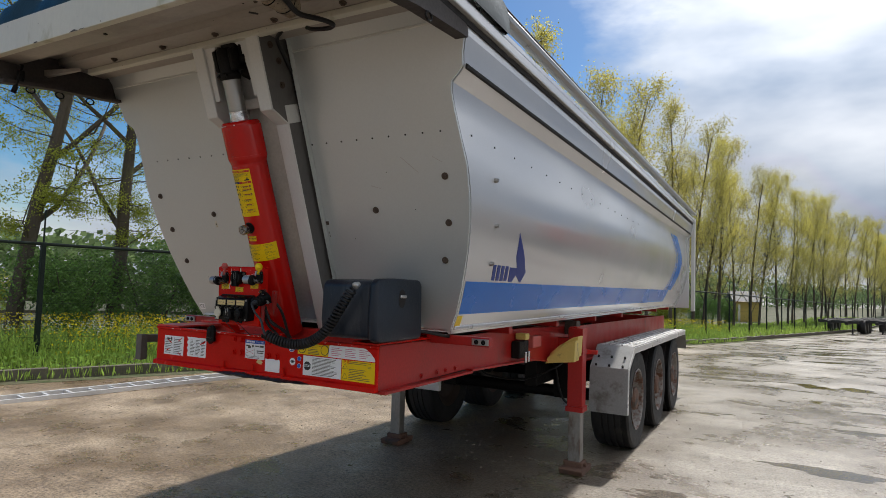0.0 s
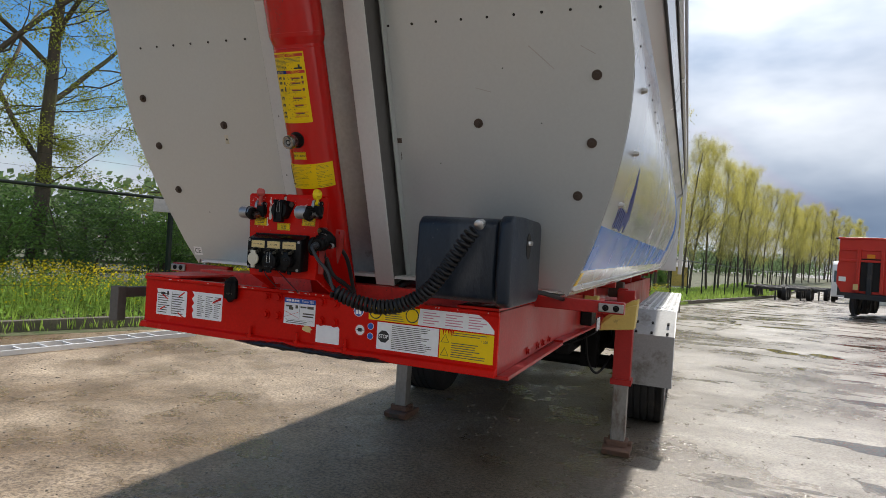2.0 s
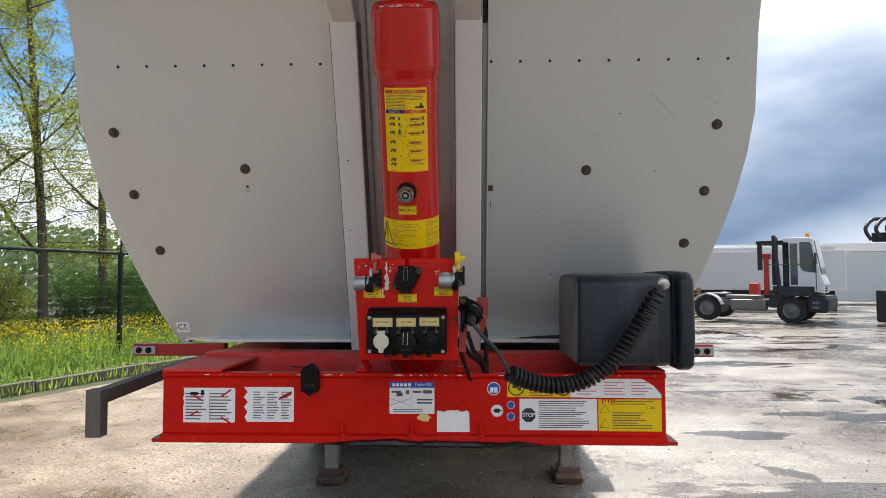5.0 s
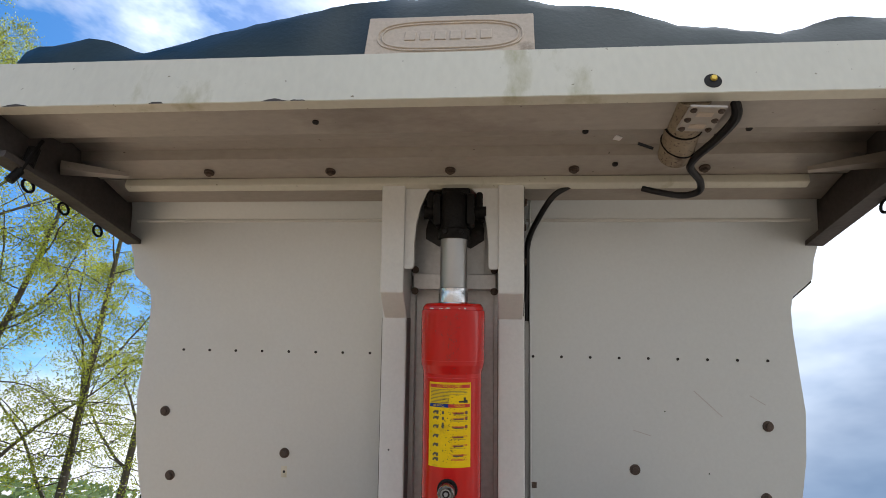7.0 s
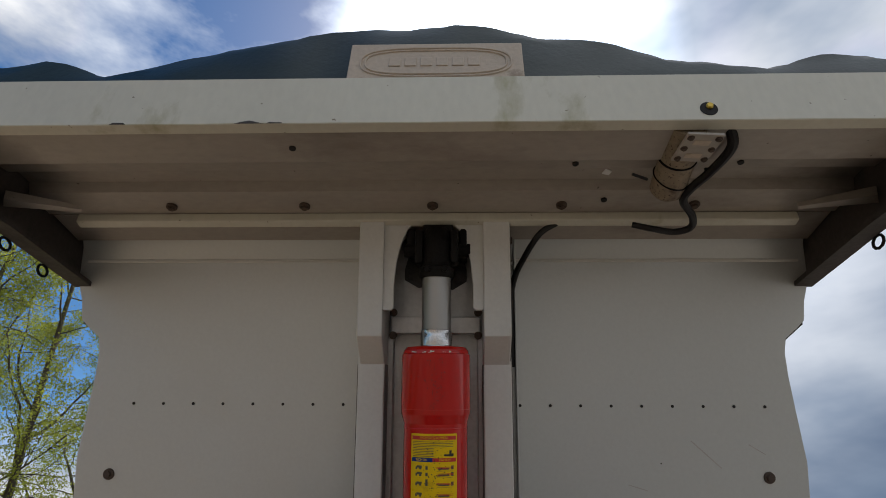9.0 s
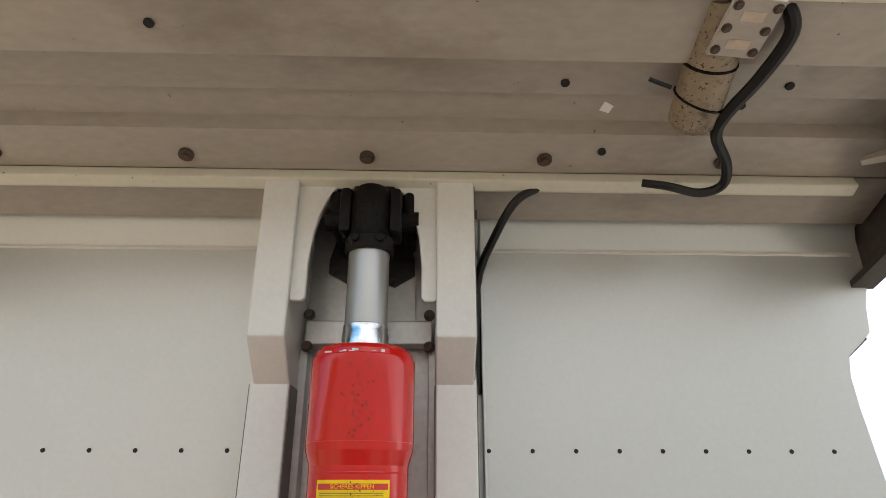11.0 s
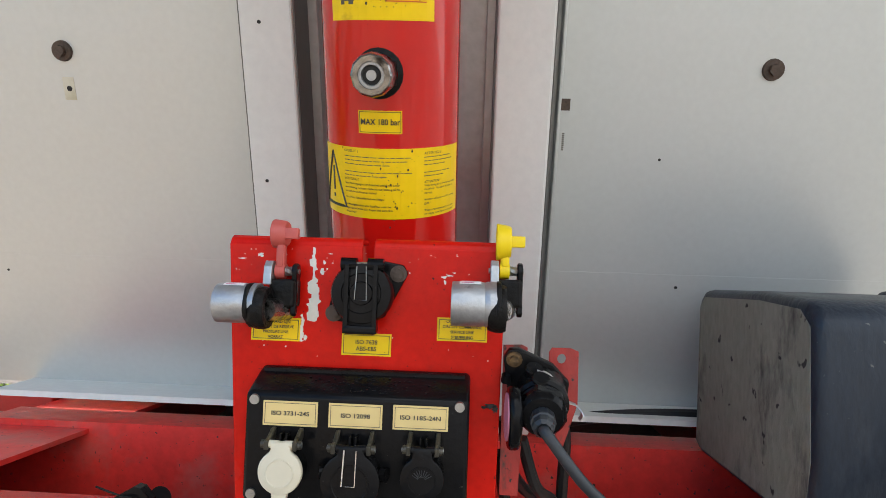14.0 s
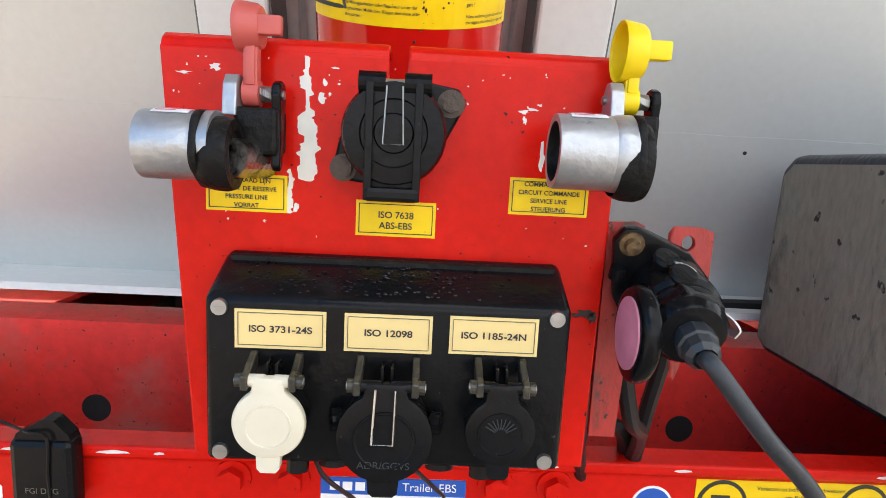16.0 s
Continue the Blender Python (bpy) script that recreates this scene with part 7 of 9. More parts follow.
disc("ring", 0.492, 1.234, 0.026, M_INK, y1, lift=0.0004)
disc("ring_fill", 0.492, 1.234, 0.022, M_YELLOW, y1, lift=0.0010)
bm = fresh()
prism(bm, [(0.515, 1.204), (0.798, 1.202), (0.798, 1.214), (0.775, 1.240), (0.74, 1.262), (0.700, 1.266), (0.522, 1.266)], 0.0010, 0.0017, FACE)
w1 = part("notice_sticker", bm, M_WHITEST, beam, "pinkish white multilingual notice sticker")
bars("print", [r for c in range(3) for r in lines_in(0.535 + 0.085 * c, 0.60 + 0.085 * c, 1.21, 1.255, 5, (0.6, 1))], M_PINK, w1, FACE, 0.0018)
w2 = flat_sticker("stop_sticker", 0.355, 0.598, 1.101, 1.199, M_WHITEST, beam, FACE, "white STOP instruction sticker")
bm = fresh()
prism(bm, [(0.383 + 0.023 * math.cos(a), 1.148 + 0.023 * math.sin(a)) for a in [math.pi / 8 + k * math.pi / 4 for k in range(8)]], 0.0009, 0.0014, FACE)
part("octagon", bm, M_INK, w2)
text_on("STOP", 0.018, 0.383, 1.148, M_WHITEST, w2, FACE, 0.002, width=0.9, bold=0.0003)
bars("print", lines_in(0.415, 0.592, 1.106, 1.194, 13, (0.6, 1)), M_INKGREY, w2, FACE)
y2 = flat_sticker("load_sticker", 0.602, 0.798, 1.099, 1.198, M_YELLOW, beam, FACE, "yellow warning sticker with triangles")
for z in (1.168, 1.122):
    bm = fresh()
    a, b, c = (0.607, z - 0.012), (0.637, z - 0.012), (0.622, z + 0.015)
    tube(bm, [FACE @ Vector((*p, 0.0008)) for p in (a, b, c, a)], 0.0012, 4)
    part("triangle", bm, M_INK, y2)
text_on("/ 200", 0.012, 0.765, 1.172, M_INKGREY, y2, FACE, 0.0014)
bars("print", lines_in(0.645, 0.79, 1.105, 1.16, 7, (0.5, 1)) + lines_in(0.645, 0.79, 1.18, 1.195, 2), M_INKGREY, y2, FACE)
bm = fresh()
for k in range(5):
    prism(bm, [(0.612 + 0.009 * k, 1.199), (0.618 + 0.009 * k, 1.199), (0.616 + 0.009 * k + rng.uniform(-.004, .004), 1.18 + rng.uniform(-0.006, 0.006))], 0.0009, 0.0015, FACE)
part("torn_streak", bm, M_RED, y2)
# grease under the beam
bm = fresh()
rings = []
for k in range(111):
    x = -0.262 + 0.684 * k / 110
    full = min(1.0, 6 * min(k, 110 - k) / 110)
    h = (0.006 + 0.010 * (0.5 + noise.noise((x * 9, 0, 2))) + 0.004 * noise.noise((x * 40, 3, 1))) * full + 0.001
    zc = 1.061 + 0.004 * noise.noise((x * 7, 5, 5))
    rings.append([bm.verts.new((x, BF - 0.012 + 0.026 * math.cos(a), zc + h * math.sin(a))) for a in [q * math.pi / 5 for q in range(10)]])
for a, b in zip(rings, rings[1:]):
    for q in range(10):
        bm.faces.new((a[q], a[(q + 1) % 10], b[(q + 1) % 10], b[q]))
bm.faces.new(rings[0])
bm.faces.new(rings[-1])
part("grease_smear", bm, M_GREASE, beam, "black fifth-wheel grease", smooth=True)
# lead seal holder on the beam
bm = fresh()
box(bm, (-0.336, BF - 0.030, 1.222), (-0.278, BF - 0.008, 1.292), 0.006)
prism(bm, [(-0.330, 1.226), (-0.284, 1.226), (-0.307, 1.208)], 0.012, 0.028, FACE)
prism(bm, [(-0.334, 1.286), (-0.280, 1.286), (-0.283, 1.296), (-0.296, 1.310), (-0.304, 1.312), (-0.330, 1.297)], 0.010, 0.026, FACE)
seal_b = part("tag_holder", bm, M_BLACK, trailer, "black plastic tag holder hung on the beam")
text_on("FGI DYG", 0.008, -0.307, 1.243, M_INKGREY, seal_b, FACE, 0.0305)
bm = fresh()
tube(bm, curve([(-0.300, BF - 0.0285, 1.222), (-0.300, BF - 0.0315, 1.260), (-0.300, BF - 0.0305, 1.296), (-0.318, BF - 0.0275, 1.299), (-0.345, BF - 0.012, 1.298), (-0.375, BF + 0.006, 1.297)], 4), 0.0016, 6)
part("tie", bm, M_BLACK, seal_b)

# storage box ----------------------------------------------------------
bm = fresh()
prism(bm, [(-0.538, 1.325), (-0.550, 1.40), (-0.545, 1.565), (-0.520, 1.588), (-0.40, 1.594), (-0.20, 1.590), (-0.175, 1.57), (-0.165, 1.325), (-0.19, 1.308), (-0.508, 1.308)], 0.528, 0.812, ACROSS)
bevel_all(bm, 0.014, 3, 0.35)
store = part("storage_box", bm, M_BOXGREY, trailer, "weathered dark plastic storage box", smooth=True)
bm = fresh()
prism(bm, [(-0.562, 1.315), (-0.574, 1.40), (-0.568, 1.575), (-0.540, 1.598), (-0.40, 1.602), (-0.19, 1.598), (-0.165, 1.575), (-0.155, 1.315), (-0.18, 1.300), (-0.53, 1.300)], 0.822, 0.868, ACROSS)
bevel_all(bm, 0.012, 3, 0.35)
part("box_lid", bm, M_BOXGREY, store, smooth=True)
bm = fresh()
prism(bm, [(-0.355 + 0.030 * math.cos(a), 1.505 + 0.045 * math.sin(a)) for a in [k * math.pi / 12 for k in range(24)]], 0.862, 0.8695, ACROSS)
part("latch_recess", bm, M_HOLE, store)
bm = fresh()
box(bm, (0.866, -0.375, 1.507), (0.878, -0.325, 1.523), 0.005)
part("latch", bm, M_CHROME, store)
bm = fresh()
box(bm, (0.812, -0.535, 1.32), (0.822, -0.18, 1.582))
part("lid_gasket", bm, M_HOLE, store)
bm = fresh()
prism(bm, [(-0.522, 1.328), (-0.534, 1.40), (-0.530, 1.556), (-0.508, 1.575), (-0.40, 1.581), (-0.208, 1.577), (-0.188, 1.560), (-0.179, 1.328), (-0.195, 1.319), (-0.500, 1.319)], 0.5270, 0.5300, ACROSS)
part("dusty_side", bm, M_BOXDUST, store, "dust-coated side with wet spots")
# landing legs ---------------------------------------------------------
for lx in (-0.845, 0.970):
    ly = 2.335
    gz = ground_z(lx, ly)
    bm = fresh()
    box(bm, (lx - 0.064, ly - 0.062, 0.53), (lx + 0.064, ly + 0.062, 1.24), 0.006)
    box(bm, (lx - 0.076, ly - 0.074, 0.53), (lx + 0.076, ly + 0.074, 0.575), 0.004)
    box(bm, (lx - 0.070, ly - 0.068, 1.02), (lx + 0.070, ly + 0.068, 1.05), 0.004)
    leg = part("landing_leg", bm, M_CHASSIS, trailer, "red landing leg")
    bm = fresh()
    box(bm, (lx - 0.052, ly - 0.05, 0.09 + gz), (lx + 0.052, ly + 0.05, 0.60), 0.006)
    for k in range(6):
        bmesh.ops.transform(bm, matrix=Matrix.Identity(4), verts=rod(bm, (lx, ly - 0.0505, 0.18 + 0.06 * k), (lx, ly - 0.049, 0.18 + 0.06 * k), 0.006, seg=8))
    part("inner_leg", bm, M_STEELLEG, leg, "galvanised inner leg")
    bm = fresh()
    box(bm, (lx - 0.075, ly - 0.07, 0.055 + gz), (lx + 0.075, ly + 0.07, 0.10 + gz), 0.006)
    rod(bm, (lx - 0.10, ly, 0.075 + gz), (lx + 0.10, ly, 0.075 + gz), 0.018, seg=12)
    part("foot_bracket", bm, M_FOOT, leg)
    bm = fresh()
    prism(bm, [(ly - 0.15, 0.048 + gz), (ly - 0.13, 0.006 + gz), (ly + 0.13, 0.006 + gz), (ly + 0.15, 0.048 + gz), (ly + 0.13, 0.058 + gz), (ly - 0.13, 0.058 + gz)], lx - 0.10, lx + 0.10, ACROSS)
    bevel_all(bm, 0.004)
    part("foot", bm, M_FOOT, leg, "rusty muddy foot plate")
    bm = fresh()
    box(bm, (lx - 0.06, ly - 0.04, 1.20), (lx + 0.06 - 0.05 * (lx > 0), ly + 0.04, 1.25), 0.004)
    box(bm, (min(lx, 0.8 * (1 if lx > 0 else -1)), ly - 0.045, 0.98), (max(lx, 0.8 * (1 if lx > 0 else -1)), ly + 0.045, 1.15), 0.004)
    part("leg_bracket", bm, M_CHASSIS, leg)
bm = fresh()
rod(bm, (-0.84, 2.335, 1.0), (0.97, 2.335, 1.0), 0.022, seg=12)
part("leg_shaft", bm, M_REDDIRT, trailer)
# wheel chocks in their holder
for k, (dy, dz) in enumerate(((0, 0), (0.07, 0.03))):
    bm = fresh()
    prism(bm, [(0.0, 0.0), (0.24, 0.03), (0.25, 0.20), (0.20, 0.185), (0.10, 0.12), (0.02, 0.05)], 0, 0.14, Matrix.Translation((0.83, 1.90 + dy, 0.965 + dz)) @ Matrix(((1, 0, 0, 0), (0, 0, 1, 0), (0, 1, 0, 0), (0, 0, 0, 1))))
    bevel_all(bm, 0.006)
    part("wheel_chock", bm, M_CHOCK, trailer, "dirty yellow wheel chock")
# valves and marker near the leg
for lo, hi, m_, nm in (((0.82, 1.26, 1.20), (0.90, 1.34, 1.245), M_CHOCK, "side_marker"), ((0.815, 1.42, 1.13), (0.90, 1.60, 1.215), M_REDPL, "valve_block"), ((0.815, 1.20, 1.07), (0.88, 1.38, 1.19), M_BLACKMATT, "air_valve"), ((0.90, 1.24, 1.04), (0.915, 1.26, 1.12), M_CHROME, "air_nipple"), ((0.90, 1.30, 1.04), (0.915, 1.32, 1.12), M_CHROME, "air_nipple"), ((0.82, 2.44, 1.17), (0.93, 2.56, 1.29), M_RUST, "winch_gear")):
    bm = fresh()
    box(bm, lo, hi, 0.006)
    part(nm, bm, m_, trailer)

# axles, wheels and mudguards ------------------------------------------
AXLES = (3.56, 4.87, 6.18)


def make_wheel():
    w = new("wheel")
    bm = fresh()
    prof = [(0.30, -0.17), (0.40, -0.185), (0.465, -0.18), (0.485, -0.16), (0.492, -0.12)]
    for k in range(5):
        h = -0.12 + 0.06 * k
        prof += [(0.492, h), (0.492, h + 0.044), (0.482, h + 0.047), (0.482, h + 0.057)]
    prof = prof[:-2] + [(0.492, 0.16 - 0.04), (0.485, 0.16), (0.465, 0.18), (0.40, 0.185), (0.30, 0.17)]
    lathe(bm, prof, Matrix.Rotation(radians(90), 4, "Y"), 56)
    t = part("tyre", bm, M_RUBBER, w, "worn black lorry tyre", smooth=True)
    bm = fresh()
    lathe(bm, [(0.305, 0.178), (0.296, 0.182), (0.286, 0.172), (0.280, 0.110), (0.262, 0.070), (0.255, 0.020), (0.215, -0.010), (0.15, 0.0)], Matrix.Rotation(radians(90), 4, "Y"), 40)
    rim = part("rim", bm, M_RIM, w, "dusty grey steel rim", smooth=True)
    for k in range(10):
        bm = fresh()
        a = 2 * math.pi * (k + 0.5) / 10
        rod(bm, (0.006, 0.225 * math.cos(a), 0.225 * math.sin(a)), (0.014, 0.222 * math.cos(a), 0.222 * math.sin(a)), 0.022, seg=12)
        part("hand_hole", bm, M_HOLE, w)
    bm = fresh()
    lathe(bm, [(0.165, -0.01), (0.160, 0.035), (0.120, 0.045), (0.112, 0.155), (0.098, 0.170), (0.060, 0.176), (0, 0.176)], Matrix.Rotation(radians(90), 4, "Y"), 28)
    part("hub", bm, M_FOOT, w, "rusty wheel hub", smooth=True)
    bm = fresh()
    for k in range(10):
        a = 2 * math.pi * k / 10
        rod(bm, (0.0, 0.188 * math.cos(a), 0.188 * math.sin(a)), (0.05, 0.188 * math.cos(a), 0.188 * math.sin(a)), 0.017, seg=6)
    pieces("wheel_nut", bm, M_FOOT, w)
    bm = fresh()
    lathe(bm, [(0.30, -0.17), (0.2, -0.12), (0, -0.12)], Matrix.Rotation(radians(90), 4, "Y"), 32)
    part("brake_drum", bm, M_RUST, w)
    return w


wheel0 = make_wheel()
first = True
for ay in AXLES:
    for s in (1, -1):
        wx = s * 1.075
        m = Matrix.Translation((wx, ay, 0.487 + ground_z(wx, ay))) @ Matrix.Rotation(0 if s > 0 else math.pi, 4, "Z") @ Matrix.Rotation(ay * 2, 4, "X")
        if first:
            wheel0.matrix_basis = m
            w, first = wheel0, False
        else:
            w = copy_thing(wheel0, m)
        w.parent = trailer
    bm = fresh()
    rod(bm, (-1.0, ay, 0.47), (1.0, ay, 0.47), 0.065, seg=16)
    for s in (-1, 1):
        box(bm, (s * 0.62 - 0.05, ay - 0.45, 0.55), (s * 0.62 + 0.05, ay + 0.2, 0.62), 0.01)
        lathe(bm, [(0, 0.62), (0.10, 0.62), (0.12, 0.68), (0.10, 0.78), (0.12, 0.84), (0, 0.86)], Matrix.Translation((s * 0.62, ay + 0.2, 0)), 18)
    part("axle", bm, M_BLACKMATT, trailer, "black axle with air springs")
for s in (1, -1):
    xa, xb = sorted((s * 0.97, s * 1.315))
    bm = fresh()
    shape = [(2.74, 0.46), (2.75, 0.46), (2.775, 0.86), (3.03, 1.035), (6.85, 1.0), (7.02, 0.72), (7.03, 0.72), (6.86, 1.015), (3.028, 1.05), (2.765, 0.868)]
    prism(bm, shape, xa, xb, ACROSS)
    guard = part("mudguard", bm, M_CHECKER, trailer, "worn aluminium tread-plate mudguard")
    bm = fresh()
    prism(bm, [(2.745, 0.46), (2.785, 0.46), (2.805, 0.85), (3.05, 0.985), (6.8, 0.95), (6.85, 1.005), (3.03, 1.04), (2.77, 0.863)], s * 1.315 - 0.006, s * 1.315 + 0.006, ACROSS)
    part("guard_edge", bm, M_ALU, guard)
    bm = fresh()
    for k in range(18):
        box(bm, (xa + 0.02, 3.10 + 0.2 * k, 1.047 - 0.035 * (0.2 * k / 3.8)), (xb - 0.02, 3.13 + 0.2 * k, 1.053 - 0.035 * (0.2 * k / 3.8)))
    for k in range(5):
        xk = xa + 0.05 + 0.06 * k
        prism(bm, [(3.04, 1.048), (6.84, 1.013), (6.84, 1.019), (3.04, 1.056)], xk - 0.010, xk + 0.010, ACROSS)
    pieces("guard_rib", bm, M_ALU, guard)
    bm = fresh()
    for i in range(7):
        for j in range(9):
            cx, cz = xa + 0.035 + 0.046 * i, 0.49 + 0.043 * j
            box(bm, (-0.017, -0.004, 0), (0.017, 0.004, 0.0035), 0, Matrix.Translation((cx, 2.739 + 0.025 * (cz - 0.46) / 0.4, cz)) @ Matrix.Rotation(radians(90), 4, "X") @ Matrix.Rotation(radians(45 if (i + j) % 2 else -45), 4, "Z"))
    tagged(part("tread_pattern", bm, M_CHECKER, guard), kind="stuff")
    bm = fresh()
    for i in (0.15, 0.5, 0.85):
        for cz in (0.88, 0.95):
            rod(bm, (xa + (xb - xa) * i, 2.755 + (cz - 0.86) * 1.45, cz), (xa + (xb - xa) * i, 2.745 + (cz - 0.86) * 1.45, cz + 0.012), 0.010, seg=10)
    pieces("guard_bolt", bm, M_HOLE, guard)
    bm = fresh()
    box(bm, (min(s * 0.8, s * 1.0), 2.9, 0.96), (max(s * 0.8, s * 1.0), 2.95, 1.0), 0.003)
    part("guard_bracket", bm, M_REDDIRT, guard)
# tank and hoses under the chassis
bm = fresh()
lathe(bm, [(0, -0.35), (0.10, -0.35), (0.13, -0.32), (0.13, 0.32), (0.10, 0.35), (0, 0.35)], Matrix.Translation((-0.35, 2.75, 0.84)) @ Matrix.Rotation(radians(90), 4, "Y"), 24)
part("air_tank", bm, M_BLACKMATT, trailer, smooth=True)
bm = fresh()
box(bm, (-0.80, 2.55, 0.50), (-0.50, 2.60, 0.80), 0.01)
part("spray_flap", bm, M_WHITEST, trailer, "grey-white flap under the chassis")
bm = fresh()
tube(bm, curve([(0.2, 2.2, 1.0), (0.1, 2.3, 0.78), (0.4, 2.5, 0.72), (0.7, 2.6, 0.85), (0.75, 2.9, 0.95)], 8), 0.01, 6)
tube(bm, curve([(0.6, 2.9, 0.80), (0.62, 3.0, 0.55), (0.70, 3.05, 0.45), (0.8, 3.2, 0.6)], 8), 0.012, 6)
pieces("hanging_hose", bm, M_CABLE, trailer)

for x in (-0.47, 0.47):
    bm = fresh()
    box(bm, (x - 0.06, 2.55, 0.66), (x + 0.06, 8.1, 0.96), 0.01)
    part("suspension_rail", bm, M_BLACKMATT, trailer, "black suspension rail")
for ay in AXLES:
    for s in (-1, 1):
        bm = fresh()
        prism(bm, [(ay - 0.62, 0.92), (ay - 0.40, 0.92), (ay - 0.40, 0.52), (ay - 0.55, 0.50)], s * 0.62 - 0.07, s * 0.62 + 0.07, ACROSS)
        part("hanger_bracket", bm, M_BLACKMATT, trailer)


# ---- verge, fence and greenery ----
M_SOIL = mat("weedy soil", (0.10, 0.095, 0.05), 0.9, 0, 0.3, 1.5, 0.2, 20, (0.05, 0.075, 0.02), 0.48, 1.5)
M_GRASS = mat("grass blades", (0.31, 0.44, 0.09), 0.55, 0, 0.1, 2, 0, islands=True, spec=0.12)
M_WEED = mat("broad weed leaves", (0.25, 0.40, 0.085), 0.5, 0, 0.1, 2, 0, islands=True, spec=0.12)
M_FLOWER = mat("yellow blossom", (0.85, 0.70, 0.02), 0.6, 0, 0.1, 2, 0, islands=True)
M_UMBEL = mat("white blossom", (0.70, 0.70, 0.60), 0.6, 0, 0.1, 2, 0, islands=True)
M_BARK = mat("grey-brown bark", (0.085, 0.070, 0.052), 0.85, 0, 0.3, 3, 0.3, 30, (0.12, 0.12, 0.05), 0.55, 2, stretch=(1, 1, 0.3))
M_LEAF = mat("young green leaves", (0.36, 0.40, 0.06), 0.5, 0, 0.1, 1, 0, islands=True, spec=0.12)
M_LEAFYEL = mat("yellow-green spring leaves", (0.56, 0.51, 0.14), 0.5, 0, 0.1, 1, 0, islands=True, spec=0.12)
M_LEAFDARK = mat("dark hedge leaves", (0.12, 0.23, 0.05), 0.45, 0, 0.1, 1, 0, islands=True, spec=0.12)
M_FARLEAF = mat("distant foliage", (0.17, 0.24, 0.10), 0.7, 0, 0.1, 1, 0, islands=True, spec=0.12)
M_FENCE = mat("dark green fence coating", (0.012, 0.020, 0.016), 0.45, 0, 0.2, 5, 0.02, spec=0.2)
M_KERB = mat("mossy grey timber kerb", (0.13, 0.115, 0.09), 0.85, 0, 0.2, 4, 0.2, 40, (0.09, 0.09, 0.05), 0.55, 3)
for m_, k in ((M_LEAF, 0.5), (M_LEAFYEL, 0.5), (M_LEAFDARK, 0.35), (M_GRASS, 0.4), (M_WEED, 0.4), (M_FLOWER, 0.4), (M_FARLEAF, 0.4)):
    n_ = m_.node_tree.nodes
    tl = n_.new("ShaderNodeBsdfTranslucent")
    ms = n_.new("ShaderNodeMixShader")
    ms.inputs["Fac"].default_value = k
    src = n_["Principled BSDF"].inputs["Base Color"].links[0].from_socket
    m_.node_tree.links.new(src, tl.inputs["Color"])
    m_.node_tree.links.new(n_["Principled BSDF"].outputs[0], ms.inputs[1])
    m_.node_tree.links.new(tl.outputs[0], ms.inputs[2])
    m_.node_tree.links.new(ms.outputs[0], n_["Material Output"].inputs["Surface"])

FENCE_LINE = [(-13.3, -9.0), (-8.9, 3.1), (-6.5, 9.4), (-0.6, 26.4), (3.26, 41.4), (7.7, 59.4), (13.0, 82.0), (24.0, 115.0), (42.0, 160.0)]


def along(d):
    """The point and the direction d metres along the fence, counted from its first corner."""
    for (x0, y0), (x1, y1) in zip(FENCE_LINE, FENCE_LINE[1:]):
        l = math.hypot(x1 - x0, y1 - y0)
        if d <= l or (x1, y1) == FENCE_LINE[-1]:
            u = ((x1 - x0) / l, (y1 - y0) / l)
            return x0 + u[0] * d, y0 + u[1] * d, u
        d -= l


def beside(d, off):
    """The point beside the fence; off is positive behind it."""
    x, y, u = along(d)
    return x - u[1] * off, y + u[0] * off


ZERO = math.hypot(4.4, 12.1)
TOTAL = sum(math.hypot(b[0] - a[0], b[1] - a[1]) for a, b in zip(FENCE_LINE, FENCE_LINE[1:]))

# verge and field, a low bank behind the timber kerb
bm = fresh()
offs = [-1.75, -1.45, -1.40, -0.6, 0.6, 2.5, 6, 14, 40, 120]
rise = [0.004, 0.02, 0.03, 0.06, 0.10, 0.14, 0.15, 0.15, 0.1, 0.1]
rows = []
for k in range(0, int(TOTAL) + 1, 2):
    row = []
    for o, h in zip(offs, rise):
        x, y = beside(k, o)
        row.append(bm.verts.new((x, y, ground_z(x, y) + h + (0.04 * noise.noise((x, y, 0)) if o > -1.3 else 0))))
    rows.append(row)
for a, b in zip(rows, rows[1:]):
    for i in range(len(offs) - 1):
        bm.faces.new((a[i], a[i + 1], b[i + 1], b[i]))
tagged(part("verge", bm, M_SOIL), "weedy earth bank behind a timber kerb", "ground", kind="structure")

kerb = tagged(new("kerb"), "low mossy timber kerb along the verge", "kerb", kind="structure")
for k in range(0, 44):
    d = ZERO - 6 + k * 2.0
    x0, y0 = beside(d, -1.42)
    x1, y1 = beside(d + 1.985, -1.42)
    u = Vector((x1 - x0, y1 - y0, 0))
    bm = fresh()
    box(bm, (0, -0.05, -0.05), (u.length, 0.05, 0.17), 0.008, Matrix.Translation((x0, y0, ground_z(x0, y0))) @ Matrix.Rotation(math.atan2(u.y, u.x), 4, "Z"), 1)
    part("beam", bm, M_KERB, kerb)

